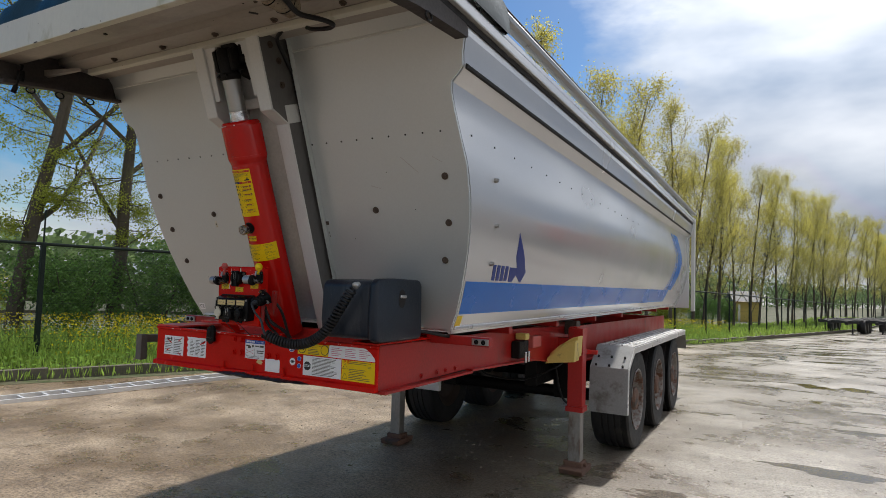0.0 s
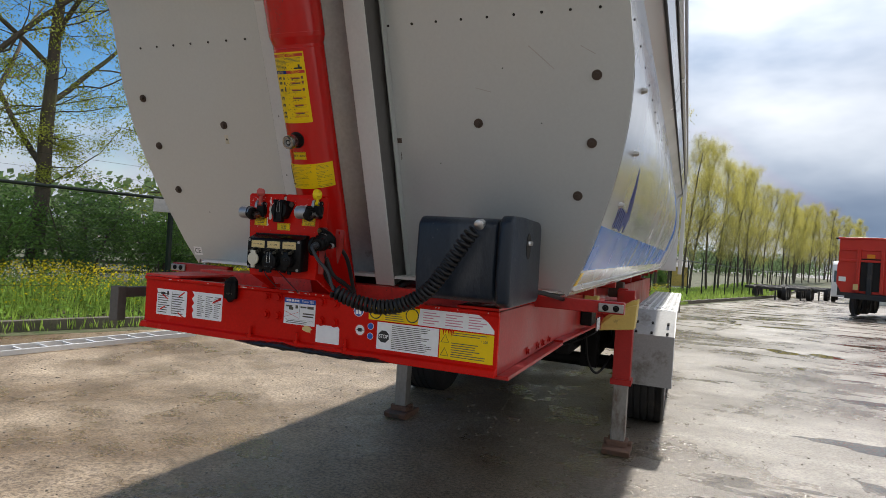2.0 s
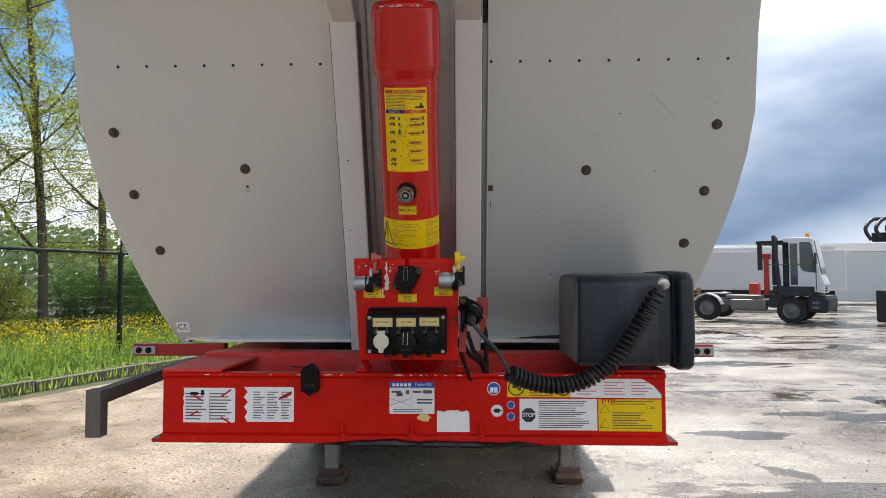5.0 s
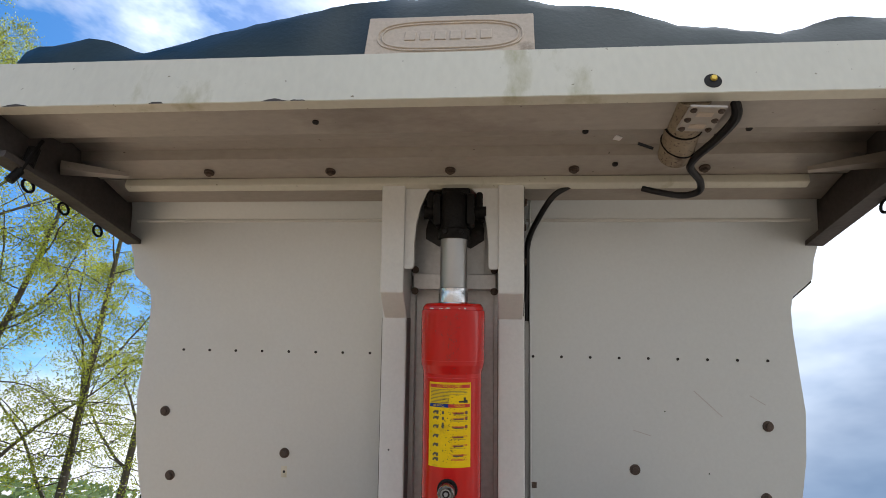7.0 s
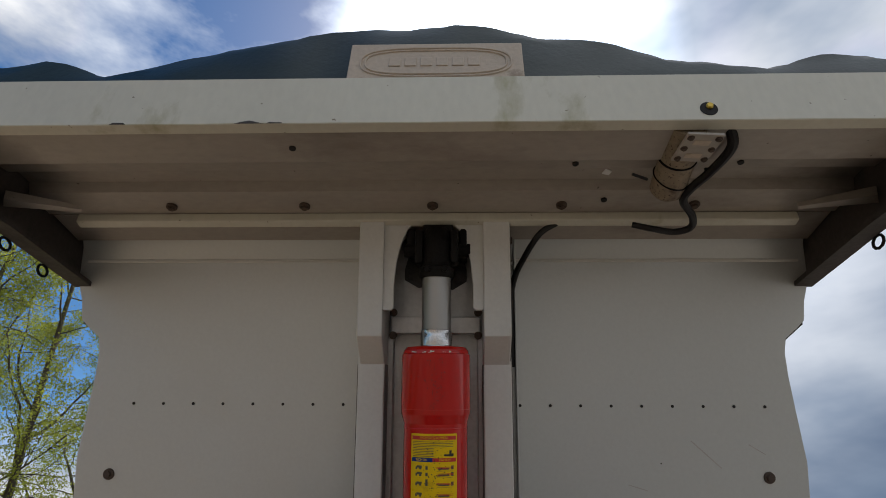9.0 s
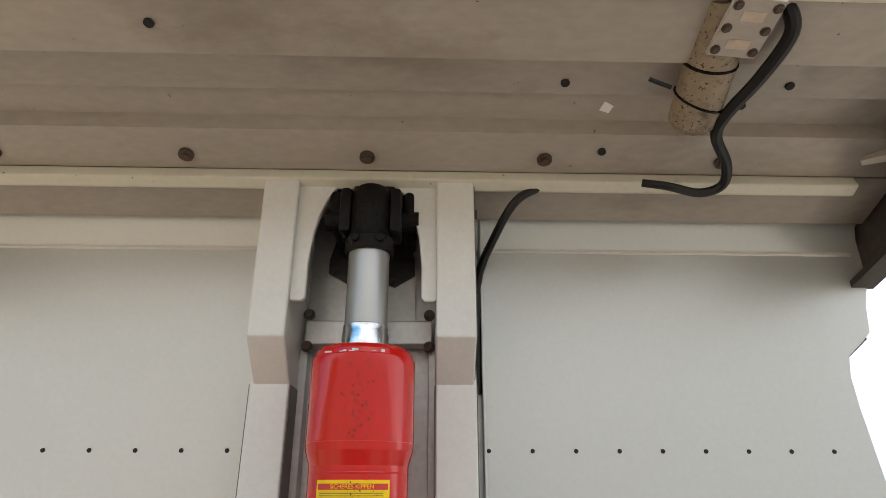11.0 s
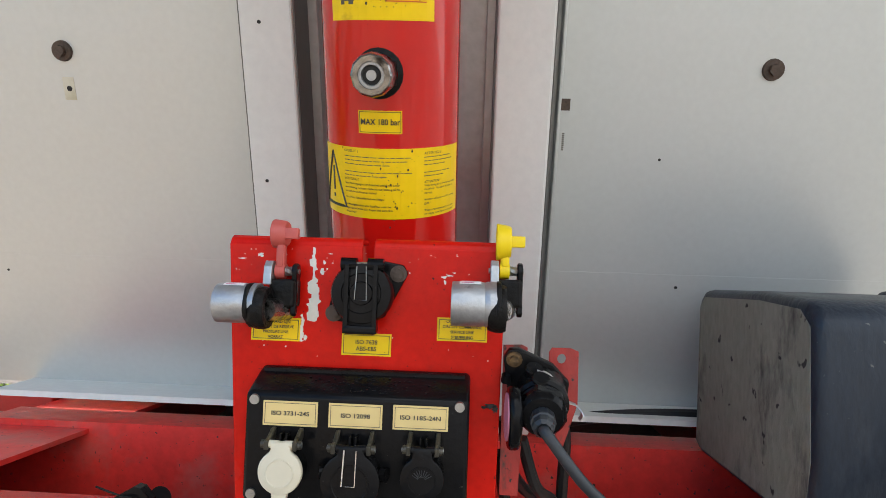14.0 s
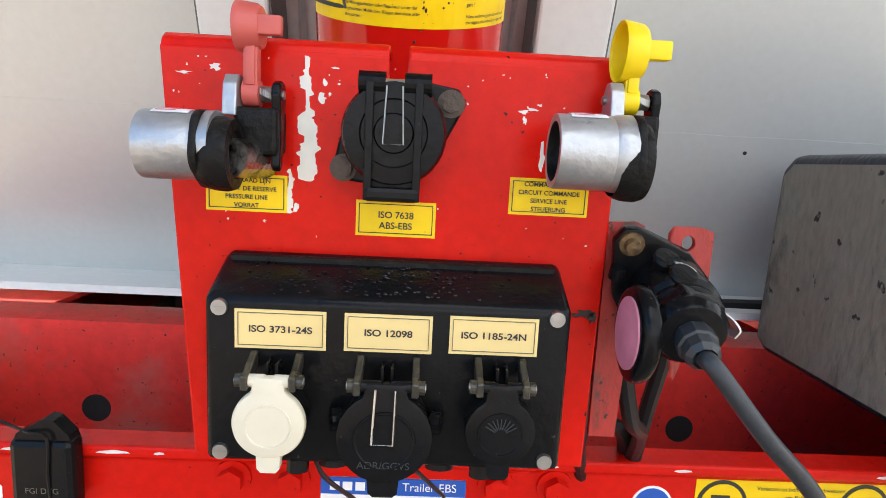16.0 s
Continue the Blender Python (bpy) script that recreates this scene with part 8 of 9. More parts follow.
# fence: posts, top rail, strands and chain-link
fence = thing("fence", "dark green chain-link fence with posts and barbed wire", "fence")
posts = [ZERO + 3.28 * k for k in range(-2, 26)]
for k, d in enumerate(posts):
    x, y, u = along(d)
    z = ground_z(x, y) + 0.05
    bm = fresh()
    box(bm, (x - 0.036, y - 0.036, z - 0.1), (x + 0.036, y + 0.036, z + 2.20), 0.006)
    rod(bm, (x, y, z + 2.18), (x + u[1] * 0.02, y - u[0] * 0.02, z + 2.78), 0.016, 0.014, 8)
    for j in range(11 if k < 14 else 0):
        rod(bm, (x - 0.04, y - 0.04, z + 0.15 + 0.2 * j), (x + 0.04, y + 0.02, z + 0.15 + 0.2 * j), 0.010, seg=6)
    part("post", bm, M_FENCE, fence)
for a, b in zip(posts, posts[1:]):
    x0, y0, _ = along(a)
    x1, y1, _ = along(b)
    z0, z1 = ground_z(x0, y0) + 0.05, ground_z(x1, y1) + 0.05
    bm = fresh()
    rod(bm, (x0, y0, z0 + 2.17), (x1, y1, z1 + 2.17), 0.029, seg=8)
    part("top_rail", bm, M_FENCE, fence)
bm = fresh()
for a, b in zip(posts[:18], posts[1:18]):
    x0, y0, _ = along(a)
    x1, y1, _ = along(b)
    z0, z1 = ground_z(x0, y0) + 0.05, ground_z(x1, y1) + 0.05
    for h in [0.12 + 0.2 * j for j in range(11)] + [2.45, 2.70]:
        rod(bm, (x0, y0, z0 + h), (x1, y1, z1 + h), 0.0022, seg=4, caps=False)
tagged(part("wire_strand", bm, M_FENCE, fence), kind="stuff")
bm = fresh()
for a, b in zip(posts[:7], posts[1:7]):
    x0, y0, _ = along(a)
    x1, y1, _ = along(b)
    p0, p1 = Vector((x0, y0, ground_z(x0, y0) + 0.05)), Vector((x1, y1, ground_z(x1, y1) + 0.05))
    n_, hh = 46, 2.15
    step = 1.0 / n_
    cell = (p1 - p0).length * step
    for k in range(-31, n_):
        for s in (1, -1):
            t0, h0 = (k * step, 0.0) if s > 0 else (k * step, hh)
            t1 = t0 + hh / cell * step
            h1 = hh if s > 0 else 0.0
            if t0 < 0:
                f = -t0 / (t1 - t0)
                h0, t0 = h0 + (h1 - h0) * f, 0
            if t1 > 1:
                f = (1 - t0) / (t1 - t0)
                h1, t1 = h0 + (h1 - h0) * f, 1
            rod(bm, p0.lerp(p1, t0) + Vector((0, 0, h0)), p0.lerp(p1, t1) + Vector((0, 0, h1)), 0.0015, seg=3, caps=False)
tagged(part("chain_link", bm, M_FENCE, fence), kind="stuff")


# thin grey sheet tied to the mesh
sheet = thing("fence_sign", "thin grey sheet tied to the fence mesh", "sign")
x0, y0, u = along(ZERO + 2.95)
bm = fresh()
box(bm, (0, -0.004, 1.78), (0.32, 0.004, 2.02), 0.002, Matrix.Translation((x0 + 0.03, y0 - 0.02, 0)) @ Matrix.Rotation(math.atan2(u[1], u[0]), 4, "Z"))
part("sheet", bm, M_GALV, sheet)

# weathered rail fence round the field
paddock = thing("paddock_fence", "low weathered timber rail fence round the field", "fence")
for k in range(9):
    d = ZERO - 6 + 2.6 * k
    x0, y0 = beside(d, 9.0)
    x1, y1 = beside(d + 2.6, 9.0)
    z0, z1 = ground_z(x0, y0), ground_z(x1, y1)
    bm = fresh()
    box(bm, (x0 - 0.05, y0 - 0.05, z0 - 0.1), (x0 + 0.05, y0 + 0.05, z0 + 1.25), 0.01)
    part("post", bm, M_KERB, paddock)
    for h in (0.42, 0.72, 1.08):
        bm = fresh()
        p, q = Vector((x0, y0, z0 + h)), Vector((x1, y1, z1 + h))
        dv = q - p
        box(bm, (0, -0.02, -0.05), (dv.length, 0.02, 0.05), 0.006, Matrix.Translation(p + Vector((0.06, -0.03, 0))) @ dv.to_track_quat("X", "Z").to_matrix().to_4x4())
        part("rail", bm, M_KERB, paddock)


def scatter(name, quads, material, label, category, kind="stuff"):
    """Many small leaves or blades from (centre, two half axes) in one mesh."""
    vs, fs = [], []
    for c, a, b in quads:
        i = len(vs)
        vs += [c - a, c - b * 0.9, c + a, c + b]
        fs.append((i, i + 1, i + 2, i + 3))
    me = bpy.data.meshes.new(name)
    me.from_pydata(vs, [], fs)
    me.materials.append(material)
    ob = new(name, me)
    if label:
        tagged(ob, label, category, kind=kind)
    return ob


rng = random.Random(21)


def blade(d, o, h, w):
    x, y = beside(d, o)
    z = ground_z(x, y) + 0.02 + 0.10 * max(0, min(1, (o + 1.4) / 2))
    lean = Vector((rng.uniform(-0.35, 0.35), rng.uniform(-0.35, 0.35), 1)) * h * 0.5
    a = rng.uniform(0, math.pi)
    return Vector((x, y, z)) + lean, Vector((math.cos(a), math.sin(a), 0)) * w, lean


near_d = lambda: ZERO - 5 + 34 * rng.random() ** 1.5
quads = []
for k in range(26000):
    o = rng.choice((rng.uniform(-1.35, 0.4), rng.uniform(-0.4, 3.2), rng.gauss(0.2, 0.5)))
    o = max(-1.36, o)
    tall = 0.10 + 0.42 * max(0, min(1, (o + 1.1) / 1.6))
    quads.append(blade(near_d(), o, tall * rng.uniform(0.5, 1.35), rng.uniform(0.006, 0.020)))
for k in range(2600):
    quads.append(blade(ZERO - 5 + 32 * rng.random(), -1.44 - abs(rng.gauss(0, 0.10)), rng.uniform(0.05, 0.22), 0.010))
for k in range(11000):
    o = rng.uniform(-1.3, 6)
    quads.append(blade(ZERO + 26 + 60 * rng.random(), o, rng.uniform(0.15, 0.40), rng.uniform(0.015, 0.045)))
scatter("grass", quads, M_GRASS, "long green grass and weeds on the verge", "grass")
quads = []
for k in range(46000):
    d, o = near_d(), rng.uniform(-0.3, 3.8)
    if noise.noise((d * 0.45, o * 0.7, 4)) < -0.12:
        continue
    c, a, b = blade(d, o, 1.0, 0.02)
    x, y = beside(d, o)
    c = Vector((c.x, c.y, ground_z(x, y) + 0.12 + rng.uniform(0.15, 0.80)))
    r = rng.uniform(0.010, 0.023)
    v = Vector((rng.gauss(0, 1), rng.gauss(0, 1), rng.gauss(0, 1))).normalized()
    w = v.orthogonal().normalized()
    quads.append((c, v * r, w * r))
scatter("rape_blossom", quads, M_FLOWER, "yellow rape blossom behind the fence", "flowers")
quads = []
for cl in range(26):
    d, o = ZERO - 3 + rng.random() * 5, rng.uniform(0.1, 1.6)
    x, y = beside(d, o)
    for k in range(40):
        c = Vector((x + rng.gauss(0, 0.09), y + rng.gauss(0, 0.09), ground_z(x, y) + 0.75 + rng.gauss(0, 0.07)))
        v = Vector((rng.gauss(0, 1), rng.gauss(0, 1), 0.3)).normalized()
        quads.append((c, v * 0.014, v.orthogonal().normalized() * 0.014))
scatter("white_umbels", quads, M_UMBEL, "white umbel flowers behind the fence", "flowers")


quads = []
for k in range(20000):
    d, o = near_d(), rng.uniform(-1.3, 3.0)
    x, y = beside(d, o)
    top = (0.12 + 0.55 * max(0, min(1, (o + 1.2) / 1.5))) * (0.75 + 0.6 * noise.noise((d * 0.8, o * 1.3, 9)))
    c = Vector((x, y, ground_z(x, y) + 0.08 + top * rng.random() ** 0.6))
    v = Vector((rng.gauss(0, 1), rng.gauss(0, 1), rng.gauss(0, 0.5))).normalized()
    r = rng.uniform(0.016, 0.045)
    quads.append((c, v * r, v.orthogonal().normalized() * r * 0.6))
scatter("weeds", quads, M_WEED, "lush broad-leaved weeds on the verge", "weeds")


# trees ----------------------------------------------------------------
def tree(name, seed, height, girth, leaves, leaf, upright, low, material, spread, label, group):
    """Trunk with forking limbs, and a crown of single leaves hung round the twigs."""
    r = random.Random(seed)
    t = thing(name, label, "tree", group)
    bm = fresh()
    tips = []

    def limb(p, d, length, rad, level):
        pts = [p]
        n = 7 if level == 0 else 5
        for k in range(n):
            wob = 0.035 if level == 0 else 0.16
            d = (d + Vector((r.gauss(0, wob), r.gauss(0, wob), r.gauss(0, wob * 0.6) + (0.03 if level else 0.0)))).normalized()
            pts.append(pts[-1] + d * length / n)
        end = rad * (0.22 if level == 0 else 0.35)
        tube(bm, pts, rad, 9 if level == 0 else (6 if level == 1 else 4), end)
        if level >= 2:
            tips.extend((pts[k], level) for k in (2, 3, 4, 5))
            return
        kids = (22 if level == 0 else 6)
        for k in range(kids):
            f = low + (1 - low) * (k + r.random() * 0.6) / kids if level == 0 else 0.30 + 0.70 * (k + r.random()) / kids
            i = min(n - 1, int(f * n))
            q = pts[i].lerp(pts[i + 1], f * n - i)
            a = r.uniform(0, 2 * math.pi)
            out = Vector((math.cos(a), math.sin(a), upright + r.uniform(-0.25, 0.3))).normalized()
            ll = (length * spread * (1.15 - f) + 0.7) * r.uniform(0.75, 1.2) if level == 0 else length * r.uniform(0.35, 0.6)
            limb(q, (out + 0.25 * d).normalized(), ll, max(0.013, rad * (1 - 0.75 * f) * (0.34 if level else 0.30)), level + 1)
        if level:
            tips.append((pts[-1], level))
        else:
            tips.append((pts[-1], 1))

    limb(Vector((0, 0, -0.2)), Vector((r.gauss(0, 0.03), r.gauss(0, 0.03), 1)), height * 0.93, girth, 0)
    part("trunk", bm, M_BARK, t, smooth=True)
    quads = []
    for k in range(leaves):
        c, _ = r.choice(tips)
        sp = leaf * 4.6
        c = c + Vector((r.gauss(0, sp), r.gauss(0, sp), r.gauss(0, sp * 0.9) - sp * 0.2))
        v = Vector((r.gauss(0, 1), r.gauss(0, 1), r.gauss(0, 1))).normalized()
        w = v.orthogonal().normalized()
        s = leaf * r.uniform(0.6, 1.35)
        quads.append((c, v * s, w * s * 0.62))
    crown = scatter("crown", quads, material, "", "")
    crown.parent = t
    return t


def open_tree(name, seed, height, girth, leaves, leaf, low, lean, reach, material, label, group):
    """A trunk that forks into a few heavy limbs, with fine hanging twigs and leaves in loose clumps."""
    r = random.Random(seed)
    t = thing(name, label, "tree", group)
    bm = fresh()
    tips = []

    def limb(p, d, length, rad, level):
        n = (10, 8, 6, 4)[level]
        pts = [p]
        wob = (0.05, 0.12, 0.20, 0.25)[level]
        rise = (0.02, 0.09, 0.02, -0.10)[level]
        for k in range(n):
            d = (d + Vector((r.gauss(0, wob), r.gauss(0, wob), r.gauss(0, wob * 0.7) + rise))).normalized()
            pts.append(pts[-1] + d * length / n)
        tube(bm, pts, rad, (10, 7, 5, 3)[level], rad * (0.30, 0.28, 0.35, 0.5)[level])
        if level == 3:
            tips.extend(pts[1:])
            return
        kids = (9, 8, 5)[level]
        for k in range(kids):
            f = low + (0.98 - low) * (k + r.random() * 0.7) / kids if level == 0 else 0.14 + 0.84 * (k + r.random()) / kids
            i = min(n - 1, int(f * n))
            q = pts[i].lerp(pts[i + 1], f * n - i)
            side = Vector((r.gauss(0, 1), r.gauss(0, 1), 0)).normalized()
            here = (pts[i + 1] - pts[i]).normalized()
            out = (side + here * (0.55 + 0.8 * f, 0.7, 0.5)[level] + Vector((0, 0, (0.0, -0.05, -0.25)[level]))).normalized()
            far = length * (reach * (1.25 - 0.8 * f), 0.42, 0.42)[level] * r.uniform(0.75, 1.2)
            limb(q, out, far, max(0.004, rad * (1 - 0.7 * f) * (0.50, 0.42, 0.4)[level]), level + 1)
        if level == 0:
            for k in range(16):
                i = r.randrange(int(low * n), n)
                side = Vector((r.gauss(0, 1), r.gauss(0, 1), 0.1)).normalized()
                limb(pts[i].lerp(pts[i + 1], r.random()), side, r.uniform(0.9, 2.2), 0.018, 2)

    limb(Vector((0, 0, -0.2)), Vector((lean * math.cos(seed), lean * math.sin(seed), 1)).normalized(), height, girth, 0)
    part("trunk", bm, M_BARK, t, smooth=True)
    clumps = [p for p in tips if r.random() < 0.62]
    quads = []
    for k in range(leaves):
        c = r.choice(clumps)
        sp = leaf * 3.6
        c = c + Vector((r.gauss(0, sp), r.gauss(0, sp), r.gauss(0, sp) - sp * 0.5))
        v = Vector((r.gauss(0, 1), r.gauss(0, 1), r.gauss(0, 1))).normalized()
        sz = leaf * r.uniform(0.55, 1.25)
        quads.append((c, v * sz, v.orthogonal().normalized() * sz * 0.66))
    crown = scatter("crown", quads, material, "", "")
    crown.parent = t
    return t


NEAR_LABEL = "tall open-crowned poplar with sparse young leaves behind the fence"
KINDS = [open_tree("poplar", 31, 12.5, 0.18, 60000, 0.027, 0.22, 0.05, 0.40, M_LEAF, NEAR_LABEL, "poplars along the fence"),
         open_tree("poplar", 37, 11.5, 0.12, 34000, 0.028, 0.20, 0.10, 0.34, M_LEAF, NEAR_LABEL, "poplars along the fence"),
         tree("poplar", 33, 13.0, 0.105, 9000, 0.050, 1.25, 0.12, M_LEAFYEL, 0.27, "yellow-green spring poplar in a row", "poplars along the fence"),
         tree("poplar", 34, 13.8, 0.115, 9000, 0.050, 1.35, 0.14, M_LEAFYEL, 0.25, "yellow-green spring poplar in a row", "poplars along the fence"),
         tree("poplar", 35, 12.4, 0.10, 9000, 0.050, 1.20, 0.10, M_LEAFYEL, 0.28, "yellow-green spring poplar in a row", "poplars along the fence")]
spots = []
for x, y, kd in ((-12.7, 4.5, 0), (-12.0, 6.4, 0), (-10.9, 9.4, 1), (-10.0, 11.8, 1), (-9.3, 13.4, 1), (-16.5, 2.0, 1)):
    spots.append((x, y, kd))
d = ZERO + 14.5
while d < TOTAL - 1:
    x, y = beside(d, 4.0 + rng.uniform(-0.5, 0.5))
    spots.append((x, y, rng.choice((2, 3, 4))))
    if rng.random() < 0.35:
        x, y = beside(d + 1.2, 8.5 + rng.uniform(-1, 1))
        spots.append((x, y, rng.choice((2, 3, 4))))
    d += rng.uniform(2.8, 3.9) if d < 95 else rng.uniform(3.5, 5)
used = set()
for x, y, kd in spots:
    m = pose(x, y, ground_z(x, y) + 0.1, 0, 0, rng.uniform(0, 360))
    if kd not in used:
        used.add(kd)
        KINDS[kd].matrix_basis = m
    else:
        copy_thing(KINDS[kd], m)


def bush(seed, w, h, n, leaf, material):
    r = random.Random(seed)
    t = thing("bush", "dense dark green hedge bush behind the fence", "bush", "hedge bushes")
    bm = fresh()
    for k in range(9):
        a = r.uniform(0, 6.28)
        tube(bm, [(0.1 * math.cos(a), 0.1 * math.sin(a), -0.1), (0.3 * w * math.cos(a), 0.3 * w * math.sin(a), h * 0.45), (0.6 * w * math.cos(a + 0.3), 0.6 * w * math.sin(a + 0.3), h * r.uniform(0.7, 0.95))], 0.03, 5, 0.008)
    part("woody_base", bm, M_BARK, t)
    quads = []
    blobs = [(r.uniform(-w, w) * 0.75, r.uniform(-w, w) * 0.6, h * r.uniform(0.15, 0.80), r.uniform(0.3, 0.5) * w) for k in range(16)]
    for k in range(n):
        bx, by, bz, br = r.choice(blobs)
        v = Vector((r.gauss(0, 1), r.gauss(0, 1), r.gauss(0, 1))).normalized()
        c = Vector((bx, by, bz)) + v * br * r.uniform(0.55, 1.08)
        if c.z < 0.02:
            c.z = r.uniform(0.02, 0.4)
        q = Vector((r.gauss(0, 1), r.gauss(0, 1), r.gauss(0, 1))).normalized()
        s = leaf * r.uniform(0.6, 1.3)
        quads.append((c, q * s, q.orthogonal().normalized() * s * 0.7))
    cr = scatter("crown", quads, material, "", "")
    cr.parent = t
    return t


BUSHES = [bush(61, 1.5, 2.5, 15000, 0.034, M_LEAFDARK), bush(62, 1.3, 2.1, 12000, 0.034, M_LEAF), bush(63, 1.6, 2.8, 15000, 0.036, M_LEAFDARK)]
used = set()
for k, (dd, o, kd, sc) in enumerate(((-1.2, 5.0, 1, 0.8), (1.2, 3.6, 0, 0.95), (2.9, 3.9, 2, 0.95), (4.6, 3.6, 0, 0.9), (7.5, 5.5, 1, 1.0), (9.3, 4.5, 0, 0.85), (11.0, 4.0, 2, 0.8), (12.8, 4.6, 0, 0.9), (14.4, 4.0, 1, 1.0), (16.5, 4.5, 2, 0.8), (19, 5, 0, 0.8), (22, 5.5, 1, 0.9), (25.5, 5.5, 2, 0.75), (31, 6.5, 0, 0.9), (38, 7, 1, 1.0), (45, 7, 2, 0.9), (52, 7.5, 0, 1.0), (-4.5, 5, 2, 0.9), (6.2, 4.4, 1, 0.75))):
    x, y = beside(ZERO + dd, o)
    m = pose(x, y, ground_z(x, y) + 0.08, 0, 0, 50 * k)
    if kd not in used:
        used.add(kd)
        BUSHES[kd].matrix_basis = m
        BUSHES[kd].scale = (sc, sc, sc)
    else:
        c = copy_thing(BUSHES[kd], m)
        c.scale = (sc, sc, sc)

# woods far behind the field
quads = []
for k in range(46000):
    d = rng.uniform(-60, TOTAL + 60)
    x, y = beside(max(0, min(TOTAL, d)), 0)
    x, y = x + (d - max(0, min(TOTAL, d))) * 0.34, y + (d - max(0, min(TOTAL, d))) * 0.94
    o = 30 + 22 * noise.noise((d * 0.05, 0, 7)) + rng.gauss(0, 4)
    hh = (3.0 + 3.5 * abs(noise.noise((d * 0.13, 2, 1))) + 2.2 * noise.noise((d * 0.5, 5, 1))) * (0.7 + 0.02 * o)
    z = ground_z(x, y) + hh * rng.random() ** 0.7
    v = Vector((rng.gauss(0, 1), rng.gauss(0, 1), rng.gauss(0, 1))).normalized()
    s = rng.uniform(0.12, 0.30)
    quads.append((Vector((x - 0.94 * o, y + 0.34 * o, z)), v * s, v.orthogonal().normalized() * s))
scatter("far_woods", quads, M_FARLEAF, "hazy green woods beyond the field", "woods")

# aluminium ladder lying on the yard
ladder = thing("ladder", "aluminium ladder lying flat beside the kerb", "ladder")
A, B = Vector((-5.92, 1.02, 0)), Vector((-5.28, 4.45, 0))
u = (B - A).normalized()
v = Vector((-u.y, u.x, 0))
LM = Matrix(((u.x, v.x, 0, A.x), (u.y, v.y, 0, A.y), (0, 0, 1, ground_z(-5.5, 2.8) + 0.012), (0, 0, 0, 1)))
ll = (B - A).length
for o in (0.0, 0.33):
    bm = fresh()
    box(bm, (0, o - 0.012, 0), (ll, o + 0.012, 0.062), 0.004, LM)
    part("stile", bm, M_LADDER, ladder)
for k in range(11):
    bm = fresh()
    box(bm, (0.12 + 0.28 * k, 0.012, 0.018), (0.15 + 0.28 * k, 0.318, 0.046), 0.003, LM)
    part("rung", bm, M_LADDER, ladder)

# ---- vehicles and stacks across the yard ----
M_WHITEPAINT = mat("white lorry paint", (0.72, 0.73, 0.74), 0.3, 0, 0.05, 2, 0.01, 40, (0.5, 0.5, 0.48), 0.6, 1.5, coat=0.3)
M_TRAILRED = mat("orange-red tipper paint", (0.60, 0.035, 0.02), 0.4, 0, 0.1, 1.5, 0.02, 40, (0.40, 0.03, 0.02), 0.6, 2)
M_FRAME = mat("black vehicle frame", (0.03, 0.03, 0.032), 0.6, 0.1, 0.2, 4, 0.05, 40, (0.09, 0.075, 0.06), 0.6, 4)
M_GREYFRAME = mat("muddy grey frame", (0.20, 0.19, 0.17), 0.6, 0.2, 0.2, 4, 0.05)
M_GLASS = mat("tinted cab glass", (0.03, 0.06, 0.065), 0.08, 0, 0.05, 2, 0, coat=0.5)
M_ORANGE = mat("orange beacon", (0.80, 0.25, 0.01), 0.3, 0, 0.05, 5, 0)
M_PALLET = mat("weathered pallet wood", (0.30, 0.20, 0.12), 0.8, 0, 0.2, 5, 0.15, 40, per_object=0.35)
M_BOXWHITE = mat("off-white container panel", (0.66, 0.69, 0.66), 0.5, 0, 0.05, 0.5, 0.01, 30, (0.56, 0.58, 0.54), 0.6, 0.6)
M_ROOF = mat("dark roof sheet", (0.06, 0.065, 0.07), 0.6, 0, 0.1, 1, 0.02)


def road_wheel(parent, m, r=0.5, w=0.30):
    bm = fresh()
    lathe(bm, [(r * 0.6, -w / 2), (r * 0.94, -w / 2), (r, -w * 0.36), (r, w * 0.36), (r * 0.94, w / 2), (r * 0.6, w / 2)], m @ Matrix.Rotation(radians(90), 4, "Y"), 28)
    t = part("tyre", bm, M_RUBBER, parent, smooth=True)
    bm = fresh()
    lathe(bm, [(r * 0.6, w / 2 - 0.02), (r * 0.5, w * 0.2), (r * 0.3, w * 0.25), (r * 0.16, w * 0.42), (0, w * 0.42)], m @ Matrix.Rotation(radians(90), 4, "Y"), 24)
    lathe(bm, [(r * 0.6, -w / 2 + 0.02), (r * 0.5, -w * 0.2), (0, -w * 0.2)], m @ Matrix.Rotation(radians(90), 4, "Y"), 24)
    part("rim", bm, M_GREYFRAME, t, smooth=True)


def at(x, y, turn):
    return pose(x, y, ground_z(x, y), 0, 0, turn)


def bx(parent, name, m, lo, hi, material, bevel=0.02, label=""):
    bm = fresh()
    box(bm, lo, hi, bevel, m)
    return part(name, bm, material, parent, label)


